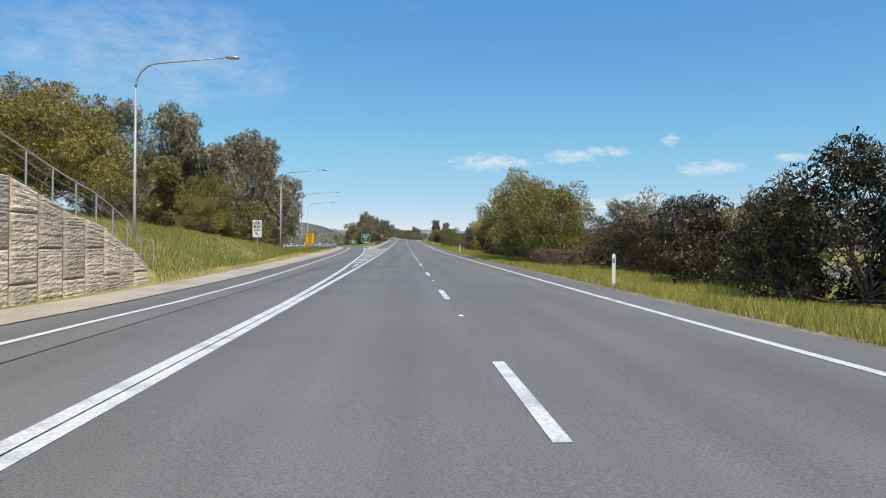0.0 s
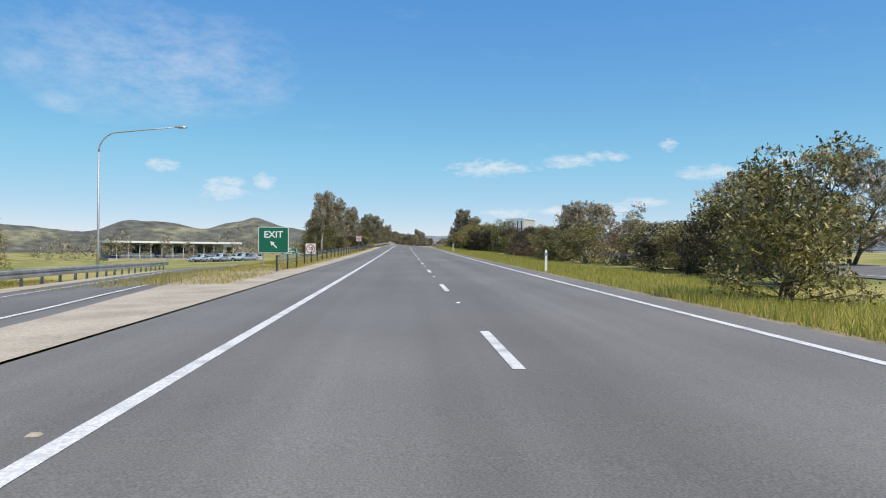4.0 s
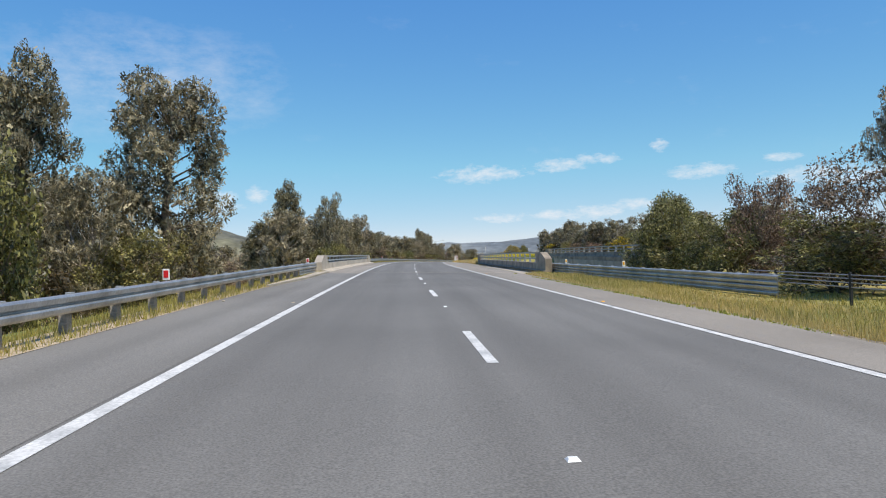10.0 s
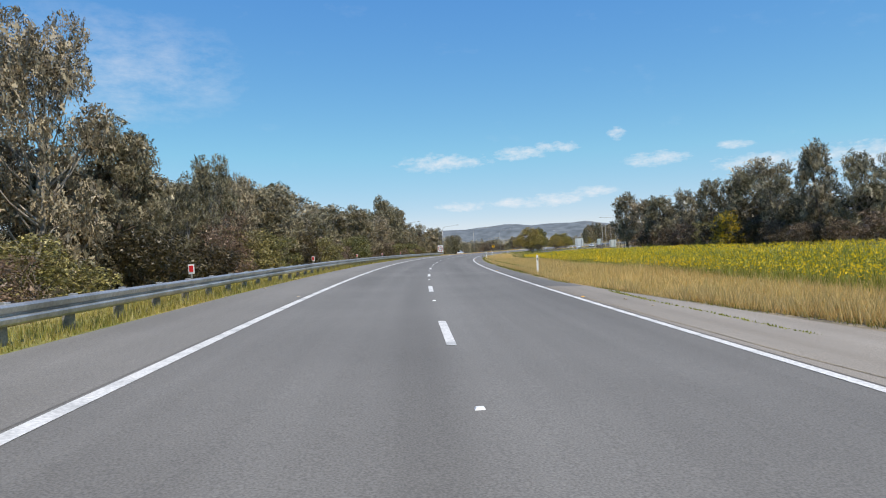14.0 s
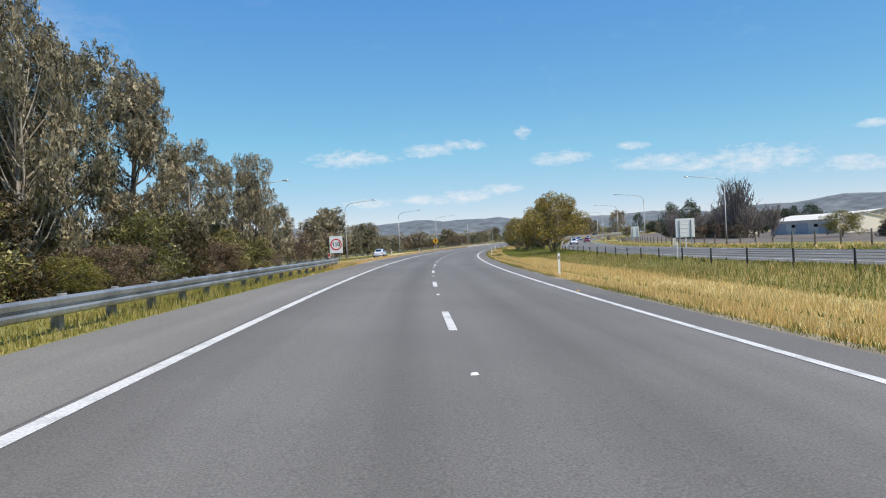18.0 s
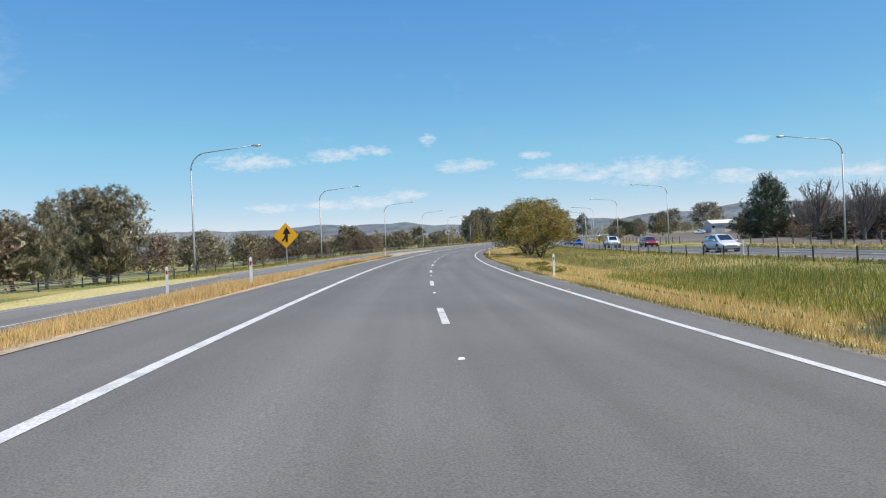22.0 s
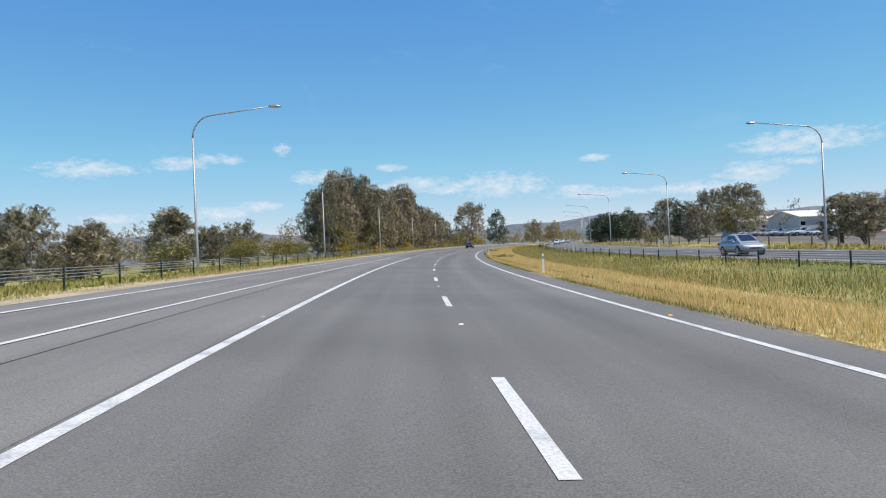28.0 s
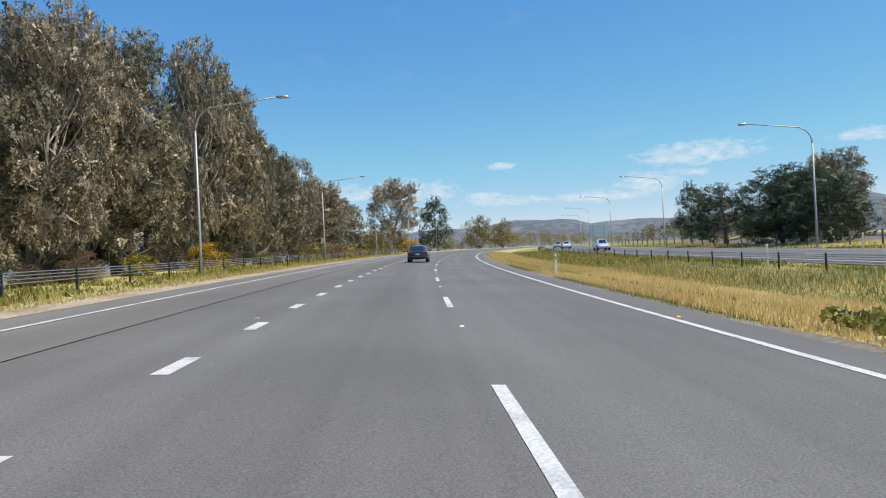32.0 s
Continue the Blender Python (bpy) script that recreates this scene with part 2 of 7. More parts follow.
# ---- materials ----
def material(name, colour, rough=0.8, metal=0.0, vary=0.15, scale=3.0, fine=40.0, bump=0.0, second=None, spread=(0.4, 0.65), per="", spec=0.4):
    """A surface whose colour wanders at two scales. per: 'island' or 'object' adds a tone for each piece."""
    mt = bpy.data.materials.new(name)
    mt.use_nodes = True
    nd, lk = mt.node_tree.nodes, mt.node_tree.links
    bs = nd["Principled BSDF"]
    bs.inputs["Roughness"].default_value, bs.inputs["Metallic"].default_value = rough, metal
    bs.inputs["Specular IOR Level"].default_value = spec
    co = nd.new("ShaderNodeTexCoord")

    def noise_at(size, detail):
        n = nd.new("ShaderNodeTexNoise")
        n.inputs["Scale"].default_value, n.inputs["Detail"].default_value = size, detail
        lk.new(co.outputs["Object"], n.inputs["Vector"])
        return n.outputs["Fac"]

    def mixed(fac, a, b, kind="MIX"):
        n = nd.new("ShaderNodeMix")
        n.data_type, n.blend_type = "RGBA", kind
        for key, v in (("Factor", fac), ("A", a), ("B", b)):
            if isinstance(v, tuple):
                n.inputs[key].default_value = (*v, 1)
            elif isinstance(v, (int, float)):
                n.inputs[key].default_value = v
            else:
                lk.new(v, n.inputs[key])
        return n.outputs["Result"]

    def ramp(fac, lo, hi, a=0.0, b=1.0):
        n = nd.new("ShaderNodeMapRange")
        n.inputs["From Min"].default_value, n.inputs["From Max"].default_value = lo, hi
        n.inputs["To Min"].default_value, n.inputs["To Max"].default_value = a, b
        lk.new(fac, n.inputs["Value"])
        return n.outputs[0]

    base = tuple(colour)
    coarse, small = noise_at(scale, 4), noise_at(fine, 3)
    if second:
        base = mixed(ramp(coarse, *spread), base, tuple(second))
    tone = ramp(small, 0.3, 0.7, 1 - vary, 1 + vary)
    grey = nd.new("ShaderNodeCombineColor")
    for k in range(3):
        lk.new(tone, grey.inputs[k])
    base = mixed(1.0, base, grey.outputs[0], "MULTIPLY")
    if per:
        src = nd.new("ShaderNodeNewGeometry" if per == "island" else "ShaderNodeObjectInfo")
        piece = ramp(src.outputs["Random Per Island" if per == "island" else "Random"], 0, 1, 0.7, 1.3)
        hsv = nd.new("ShaderNodeHueSaturation")
        lk.new(piece, hsv.inputs["Value"])
        lk.new(base, hsv.inputs["Color"])
        base = hsv.outputs[0]
    lk.new(base, bs.inputs["Base Color"])
    if bump:
        bp = nd.new("ShaderNodeBump")
        bp.inputs["Strength"].default_value, bp.inputs["Distance"].default_value = bump, 0.02
        lk.new(small, bp.inputs["Height"])
        lk.new(bp.outputs[0], bs.inputs["Normal"])
    return mt


def leaf_material(name, lo, hi, flower=None, share=0.0, glow=0.35, cut=(12.0, 12.0, 12.0), gaps=0.515, shade=0.0):
    """Sprays of leaves: a tone for each spray and each plant, gaps between the leaflets, some light let through."""
    mt = bpy.data.materials.new(name)
    mt.use_nodes = True
    nd, lk = mt.node_tree.nodes, mt.node_tree.links
    bs = nd["Principled BSDF"]
    bs.inputs["Roughness"].default_value, bs.inputs["Specular IOR Level"].default_value = 0.45, 0.45
    geo, info = nd.new("ShaderNodeNewGeometry"), nd.new("ShaderNodeObjectInfo")
    cr = nd.new("ShaderNodeValToRGB")
    cr.color_ramp.elements[0].color, cr.color_ramp.elements[1].color = (*lo, 1), (*hi, 1)
    if shade:
        mid = cr.color_ramp.elements.new(0.62)
        mid.color = (*(shade * a + (1 - shade) * b for a, b in zip(lo, hi)), 1)
    if flower:
        e = cr.color_ramp.elements.new(1 - share)
        e.color = (*hi, 1)
        last = cr.color_ramp.elements[len(cr.color_ramp.elements) - 1]
        last.position = min(1.0, 1 - share + 0.01)
        last.color = (*flower, 1)
    lk.new(geo.outputs["Random Per Island"], cr.inputs[0])
    hsv = nd.new("ShaderNodeHueSaturation")
    mr = nd.new("ShaderNodeMapRange")
    mr.inputs["To Min"].default_value, mr.inputs["To Max"].default_value = 0.72, 1.25
    lk.new(info.outputs["Random"], mr.inputs["Value"])
    lk.new(mr.outputs[0], hsv.inputs["Value"])
    mh = nd.new("ShaderNodeMapRange")
    mh.inputs["To Min"].default_value, mh.inputs["To Max"].default_value = 0.515, 0.485
    lk.new(info.outputs["Random"], mh.inputs["Value"])
    lk.new(mh.outputs[0], hsv.inputs["Hue"])
    lk.new(cr.outputs[0], hsv.inputs["Color"])
    lk.new(hsv.outputs[0], bs.inputs["Base Color"])
    tr = nd.new("ShaderNodeBsdfTranslucent")
    lk.new(hsv.outputs[0], tr.inputs[0])
    mx = nd.new("ShaderNodeMixShader")
    mx.inputs[0].default_value = glow
    lk.new(bs.outputs[0], mx.inputs[1])
    lk.new(tr.outputs[0], mx.inputs[2])
    if gaps <= 0:
        lk.new(mx.outputs[0], nd["Material Output"].inputs[0])
        return mt
    co, mp, nz = nd.new("ShaderNodeTexCoord"), nd.new("ShaderNodeMapping"), nd.new("ShaderNodeTexNoise")
    mp.inputs["Scale"].default_value = cut
    nz.inputs["Scale"].default_value, nz.inputs["Detail"].default_value = 1.0, 1.0
    lk.new(co.outputs["Object"], mp.inputs["Vector"])
    lk.new(mp.outputs[0], nz.inputs["Vector"])
    step = nd.new("ShaderNodeMath")
    step.operation = "GREATER_THAN"
    step.inputs[1].default_value = gaps
    lk.new(nz.outputs["Fac"], step.inputs[0])
    clear, whole = nd.new("ShaderNodeBsdfTransparent"), nd.new("ShaderNodeMixShader")
    lk.new(step.outputs[0], whole.inputs[0])
    lk.new(clear.outputs[0], whole.inputs[1])
    lk.new(mx.outputs[0], whole.inputs[2])
    lk.new(whole.outputs[0], nd["Material Output"].inputs[0])
    return mt


def asphalt_material(name, colour, worn):
    """Sprayed seal: stone grain, long faint wheel paths held in the second UV axis, patches."""
    mt = bpy.data.materials.new(name)
    mt.use_nodes = True
    nd, lk = mt.node_tree.nodes, mt.node_tree.links
    bs = nd["Principled BSDF"]
    bs.inputs["Roughness"].default_value, bs.inputs["Specular IOR Level"].default_value = 0.82, 0.3
    uv, co = nd.new("ShaderNodeUVMap"), nd.new("ShaderNodeTexCoord")
    mp = nd.new("ShaderNodeMapping")
    mp.inputs["Scale"].default_value = (0.012, 0.55, 1)
    lk.new(uv.outputs[0], mp.inputs["Vector"])

    def tex(vec, size, detail):
        n = nd.new("ShaderNodeTexNoise")
        n.inputs["Scale"].default_value, n.inputs["Detail"].default_value = size, detail
        lk.new(vec, n.inputs["Vector"])
        return n.outputs["Fac"]

    def ramp(fac, lo, hi, a, b):
        n = nd.new("ShaderNodeMapRange")
        n.inputs["From Min"].default_value, n.inputs["From Max"].default_value = lo, hi
        n.inputs["To Min"].default_value, n.inputs["To Max"].default_value = a, b
        lk.new(fac, n.inputs["Value"])
        return n.outputs[0]

    def times(a, b):
        n = nd.new("ShaderNodeMath")
        n.operation = "MULTIPLY"
        lk.new(a, n.inputs[0])
        lk.new(b, n.inputs[1])
        return n.outputs[0]

    streak = ramp(tex(mp.outputs[0], 1.6, 3), 0.3, 0.7, 0.0, 1.0)
    mix = nd.new("ShaderNodeMix")
    mix.data_type = "RGBA"
    lk.new(streak, mix.inputs["Factor"])
    mix.inputs["A"].default_value, mix.inputs["B"].default_value = (*colour, 1), (*worn, 1)
    grain = tex(co.outputs["Object"], 55, 2)
    patch = tex(co.outputs["Object"], 0.22, 4)
    tone = times(ramp(grain, 0.3, 0.7, 0.72, 1.28), ramp(patch, 0.3, 0.7, 0.9, 1.1))
    grey = nd.new("ShaderNodeCombineColor")
    for k in range(3):
        lk.new(tone, grey.inputs[k])
    m2 = nd.new("ShaderNodeMix")
    m2.data_type, m2.blend_type = "RGBA", "MULTIPLY"
    m2.inputs["Factor"].default_value = 1
    lk.new(mix.outputs["Result"], m2.inputs["A"])
    lk.new(grey.outputs[0], m2.inputs["B"])
    lk.new(m2.outputs["Result"], bs.inputs["Base Color"])
    bp = nd.new("ShaderNodeBump")
    bp.inputs["Strength"].default_value, bp.inputs["Distance"].default_value = 0.35, 0.01
    lk.new(grain, bp.inputs["Height"])
    lk.new(bp.outputs[0], bs.inputs["Normal"])
    return mt


ASPHALT = asphalt_material("asphalt", (0.132, 0.125, 0.112), (0.182, 0.174, 0.158))
SEAL = asphalt_material("old_seal", (0.162, 0.152, 0.134), (0.22, 0.208, 0.186))
GRIT = asphalt_material("gritty_shoulder", (0.225, 0.198, 0.162), (0.3, 0.268, 0.225))
PAINT = material("road_paint", (0.62, 0.61, 0.58), 0.7, vary=0.22, scale=2, fine=30, second=(0.4, 0.4, 0.385), spread=(0.48, 0.72))
SOIL = material("verge_soil", (0.46, 0.37, 0.255), 0.95, vary=0.3, scale=0.5, fine=9, second=(0.32, 0.25, 0.165), bump=0.6)
EDGESOIL = material("edge_soil", (0.27, 0.225, 0.155), 0.95, vary=0.35, scale=0.7, fine=11, second=(0.17, 0.145, 0.1), spread=(0.4, 0.62), bump=0.6)
TURF = material("turf", (0.17, 0.18, 0.04), 0.95, vary=0.35, scale=0.12, fine=6, second=(0.34, 0.28, 0.09), spread=(0.42, 0.6), bump=0.8)
DRYTURF = material("dry_turf", (0.52, 0.43, 0.18), 0.95, vary=0.3, scale=0.15, fine=7, second=(0.42, 0.37, 0.14), spread=(0.4, 0.62), bump=0.7)
MEADOW = material("flower_turf", (0.36, 0.33, 0.05), 0.95, vary=0.35, scale=0.2, fine=7, second=(0.24, 0.26, 0.04), spread=(0.4, 0.62), bump=0.7)
POSTGREY = material("weathered_post", (0.34, 0.3, 0.245), 0.9, vary=0.25, scale=2, fine=24, second=(0.22, 0.195, 0.16), bump=0.4)
KERB = material("pale_concrete", (0.44, 0.38, 0.29), 0.9, vary=0.2, scale=0.6, fine=18, second=(0.33, 0.28, 0.21), bump=0.3)
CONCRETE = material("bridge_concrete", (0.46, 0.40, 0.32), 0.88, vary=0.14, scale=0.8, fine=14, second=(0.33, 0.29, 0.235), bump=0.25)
# stains, plus the shade on parapets turned from the sun, in the base colour
STAINSHADE = material("stained_shaded_concrete", (0.36, 0.295, 0.215), 0.9, vary=0.2, scale=1.1, fine=14, second=(0.22, 0.18, 0.135), spread=(0.42, 0.62), bump=0.3)
STEEL = material("galvanised_steel", (0.52, 0.515, 0.5), 0.45, metal=0.7, vary=0.16, scale=1.2, fine=20, second=(0.33, 0.325, 0.31))
POLE = material("pole_zinc", (0.42, 0.42, 0.41), 0.55, metal=0.5, vary=0.08, scale=1, fine=12)
RAILGREY = material("parapet_rail", (0.33, 0.34, 0.34), 0.5, metal=0.4, vary=0.1, scale=1, fine=12)
GREENPOST = material("green_post", (0.022, 0.04, 0.036), 0.55, vary=0.15, scale=3, fine=30)
DARKPOST = material("dark_post", (0.02, 0.022, 0.022), 0.6, vary=0.15, scale=3, fine=30)
WIRE = material("wire_rope", (0.3, 0.31, 0.31), 0.5, metal=0.6, vary=0.1, scale=3, fine=30)
WHITE = material("white_enamel", (0.78, 0.78, 0.76), 0.5, vary=0.06, scale=2, fine=12)
BLACK = material("black_enamel", (0.012, 0.012, 0.013), 0.5, vary=0.1, scale=3, fine=20)
SIGNGREEN = material("sign_green", (0.008, 0.13, 0.075), 0.45, vary=0.05, scale=2, fine=12)
SIGNYELLOW = material("sign_yellow", (0.85, 0.42, 0.012), 0.45, vary=0.05, scale=2, fine=12)
SIGNRED = material("sign_red", (0.58, 0.018, 0.02), 0.45, vary=0.05, scale=2, fine=12)
LENS = material("lamp_lens", (0.5, 0.5, 0.48), 0.2, vary=0.04, scale=4, fine=20)
WALLBLOCK = material("sandstone_block", (0.56, 0.45, 0.33), 0.95, vary=0.3, scale=1.6, fine=16, second=(0.43, 0.34, 0.24), bump=0.8, per="object")
BARK = material("gum_bark", (0.21, 0.165, 0.125), 0.95, vary=0.3, scale=1.5, fine=12, second=(0.10, 0.075, 0.055), bump=0.6)
PALEBARK = material("pale_bark", (0.42, 0.38, 0.32), 0.9, vary=0.2, scale=1.2, fine=10, second=(0.2, 0.16, 0.12), bump=0.4)
TWIG = material("winter_twigs", (0.19, 0.16, 0.14), 0.95, vary=0.25, scale=1.5, fine=12)
GUM = leaf_material("gum_leaves", (0.056, 0.05, 0.028), (0.56, 0.475, 0.29), glow=0.2, shade=0.62)
WATTLE = leaf_material("wattle_leaves", (0.07, 0.07, 0.018), (0.6, 0.47, 0.11), glow=0.22, shade=0.64)
SHRUB = leaf_material("shrub_leaves", (0.05, 0.051, 0.018), (0.46, 0.4, 0.13), glow=0.2, shade=0.62)
# dark olive leaves, taken near black to carry the hedge's shaded side
DARKLEAF = leaf_material("shade_darkened_leaves", (0.012, 0.013, 0.006), (0.15, 0.105, 0.038), glow=0.06, gaps=0.45, shade=0.6)
REDLEAF = leaf_material("reddish_leaves", (0.07, 0.048, 0.03), (0.36, 0.245, 0.15), glow=0.2, shade=0.6)
FLOWER = leaf_material("flowering_leaves", (0.0875, 0.1, 0.025), (0.25, 0.213, 0.0625), (0.8, 0.5, 0.02), 0.42)
REDWATTLE = leaf_material("russet_leaves", (0.12, 0.105, 0.035), (0.36, 0.285, 0.09))
CONIFER = leaf_material("dark_needles", (0.0275, 0.0438, 0.02), (0.0813, 0.106, 0.05))
STRAW = leaf_material("straw_blades", (0.5, 0.365, 0.12), (0.8, 0.61, 0.275), glow=0.42, gaps=0)
BLADE = leaf_material("green_blades", (0.15, 0.155, 0.028), (0.46, 0.41, 0.1), glow=0.42, gaps=0)
LUSH = leaf_material("lush_blades", (0.2, 0.22, 0.03), (0.54, 0.5, 0.115), glow=0.45, gaps=0)
CANOLA = leaf_material("yellow_flowers", (0.34, 0.33, 0.06), (0.6, 0.52, 0.1), (0.95, 0.68, 0.025), 0.72, glow=0.4, cut=(24.0, 24.0, 20.0), gaps=0.5)
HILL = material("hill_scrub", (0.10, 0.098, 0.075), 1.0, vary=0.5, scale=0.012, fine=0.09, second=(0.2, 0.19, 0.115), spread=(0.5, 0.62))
# blue-grey paling of distant woods by haze, put into both base colours
HAZERIDGE = material("hazed_ridge_woods", (0.125, 0.142, 0.152), 1.0, vary=0.3, scale=0.003, fine=0.03, second=(0.19, 0.205, 0.205), spread=(0.45, 0.6))
PADDOCK = material("brown_paddock", (0.13, 0.108, 0.09), 0.95, vary=0.3, scale=0.08, fine=3, second=(0.19, 0.158, 0.125), bump=0.6)
SHED = material("shed_sheet", (0.5, 0.5, 0.48), 0.6, vary=0.08, scale=0.5, fine=6)
SHEDCREAM = material("shed_cream", (0.78, 0.71, 0.58), 0.7, vary=0.08, scale=0.5, fine=6)
SHEDROOF = material("shed_roof", (0.74, 0.7, 0.62), 0.6, metal=0.0, vary=0.08, scale=0.5, fine=6)
SHEDBLUE = material("shed_blue", (0.03, 0.07, 0.2), 0.5, vary=0.08, scale=0.5, fine=6)
GLASS = material("dark_glass", (0.018, 0.022, 0.028), 0.06, vary=0.02, scale=2, fine=12, spec=0.9)
TYRE = material("tyre_rubber", (0.014, 0.014, 0.014), 0.85, vary=0.1, scale=3, fine=40)
RIM = material("alloy_rim", (0.45, 0.46, 0.47), 0.3, metal=0.9, vary=0.05, scale=3, fine=40)
TAIL = material("tail_lamp", (0.35, 0.006, 0.008), 0.15, vary=0.05, scale=3, fine=40)
HEADLAMP = material("head_lamp", (0.75, 0.77, 0.8), 0.1, vary=0.02, scale=3, fine=40)


def car_paint(name, colour):
    mt = material(name, colour, 0.3, metal=0.15, vary=0.02, scale=2, fine=20, spec=0.6)
    mt.node_tree.nodes["Principled BSDF"].inputs["Coat Weight"].default_value = 0.8
    return mt


# ---- mesh helpers ----
def mesh_object(name, verts, faces, mat, parent=None, label="", uvs=None):
    me = bpy.data.meshes.new(name)
    me.from_pydata([tuple(v) for v in verts], [], faces)
    me.materials.append(mat)
    if uvs is not None:
        layer = me.uv_layers.new(name="UVMap")
        for loop in me.loops:
            layer.data[loop.index].uv = uvs[loop.vertex_index]
    me.update()
    ob = new(name, me)
    if parent:
        ob.parent = parent
    if label:
        ob["label"] = label
    return ob


def part(name, bm, mat, parent=None, label="", smooth=False):
    """Links a bmesh as one mesh object under a thing or a part."""
    me = bpy.data.meshes.new(name)
    bm.normal_update()
    bm.to_mesh(me)
    bm.free()
    me.materials.append(mat)
    if smooth:
        me.polygons.foreach_set("use_smooth", [True] * len(me.polygons))
    ob = new(name, me)
    if parent:
        ob.parent = parent
    if label:
        ob["label"] = label
    return ob


def empty(name, m=None):
    ob = new(name)
    if m is not None:
        ob.matrix_world = m
    return ob


def box(bm, cx, cy, cz, sx, sy, sz, bevel=0.0, turn=None):
    """Adds a box of full sizes to a bmesh, its edges rounded by bevel."""
    m = Matrix.Translation((cx, cy, cz)) @ (turn or Matrix()) @ Matrix.Diagonal((sx, sy, sz, 1))
    got = bmesh.ops.create_cube(bm, size=1, matrix=m)
    if bevel:
        edges = list({e for v in got["verts"] for e in v.link_edges})
        bmesh.ops.bevel(bm, geom=edges, offset=bevel, segments=2, affect="EDGES", profile=0.5)
    return bm


def boxed(*args, **kw):
    return box(bmesh.new(), *args, **kw)


def tube(bm, points, radii, sides=8, cap=True):
    """A round tube through points, with a radius at each."""
    rings = []
    pts = [Vector(p) for p in points]
    for i, p in enumerate(pts):
        d = (pts[min(i + 1, len(pts) - 1)] - pts[max(i - 1, 0)]).normalized()
        a = d.cross(Vector((0.31, 0.95, 0.1))).normalized() if abs(d.z) > 0.3 else d.cross(Vector((0, 0, 1))).normalized()
        b = d.cross(a)
        rings.append([bm.verts.new(p + (a * math.cos(k * math.tau / sides) + b * math.sin(k * math.tau / sides)) * radii[i]) for k in range(sides)])
    for r0, r1 in zip(rings, rings[1:]):
        for k in range(sides):
            bm.faces.new((r0[k], r0[(k + 1) % sides], r1[(k + 1) % sides], r1[k]))
    if cap:
        bm.faces.new(rings[0][::-1])
        bm.faces.new(rings[-1])
    return bm


def ring_plate(bm, cx, cy, cz, r0, r1, thick, sides=36):
    """A flat ring that faces along -y."""
    quad = []
    for k in range(sides):
        a = k * math.tau / sides
        quad.append([bm.verts.new((cx + r * math.cos(a), cy + dy, cz + r * math.sin(a))) for r, dy in ((r0, -thick / 2), (r1, -thick / 2), (r1, thick / 2), (r0, thick / 2))])
    for k in range(sides):
        a, b = quad[k], quad[(k + 1) % sides]
        for j in range(4):
            bm.faces.new((a[j], b[j], b[(j + 1) % 4], a[(j + 1) % 4]))
    bmesh.ops.recalc_face_normals(bm, faces=bm.faces)
    return bm


def lettering(text, size, mat, parent, x, y, z, bold=0.0):
    """Raised words that face along -y, as a mesh part."""
    cu = bpy.data.curves.new("words", "FONT")
    cu.body, cu.size, cu.align_x, cu.align_y, cu.extrude, cu.offset = text, size, "CENTER", "CENTER", 0.003, bold
    tmp = new("words_source", cu)
    me = bpy.data.meshes.new_from_object(tmp.evaluated_get(bpy.context.evaluated_depsgraph_get()))
    bpy.data.objects.remove(tmp)
    bpy.data.curves.remove(cu)
    me.materials.clear()
    me.materials.append(mat)
    ob = new("lettering", me)
    ob.parent = parent
    ob.location, ob.rotation_euler = (x, y, z), (radians(90), 0, 0)
    return ob


def ribbon(name, s0, s1, step, lo, hi, up, mat, parent=None, label="", on_land=False, rows=1):
    """A strip along the road between two offsets (numbers or functions of chainage), up over the road's plane or the land."""
    n = max(1, int(round((s1 - s0) / step)))
    verts, uvs, faces = [], [], []
    for i in range(n + 1):
        s = s0 + (s1 - s0) * i / n
        a = lo(s) if callable(lo) else lo
        b = hi(s) if callable(hi) else hi
        for k in range(rows + 1):
            u = a + (b - a) * k / rows
            z = land(s, u) if on_land else u * math.tan(along(BANK, s))
            verts.append(spot(s, u, z, up))
            uvs.append((s, u))
    w = rows + 1
    for i in range(n):
        for k in range(rows):
            j = i * w + k
            faces.append((j, j + 1, j + w + 1, j + w))
    return mesh_object(name, verts, faces, mat, parent, label, uvs)

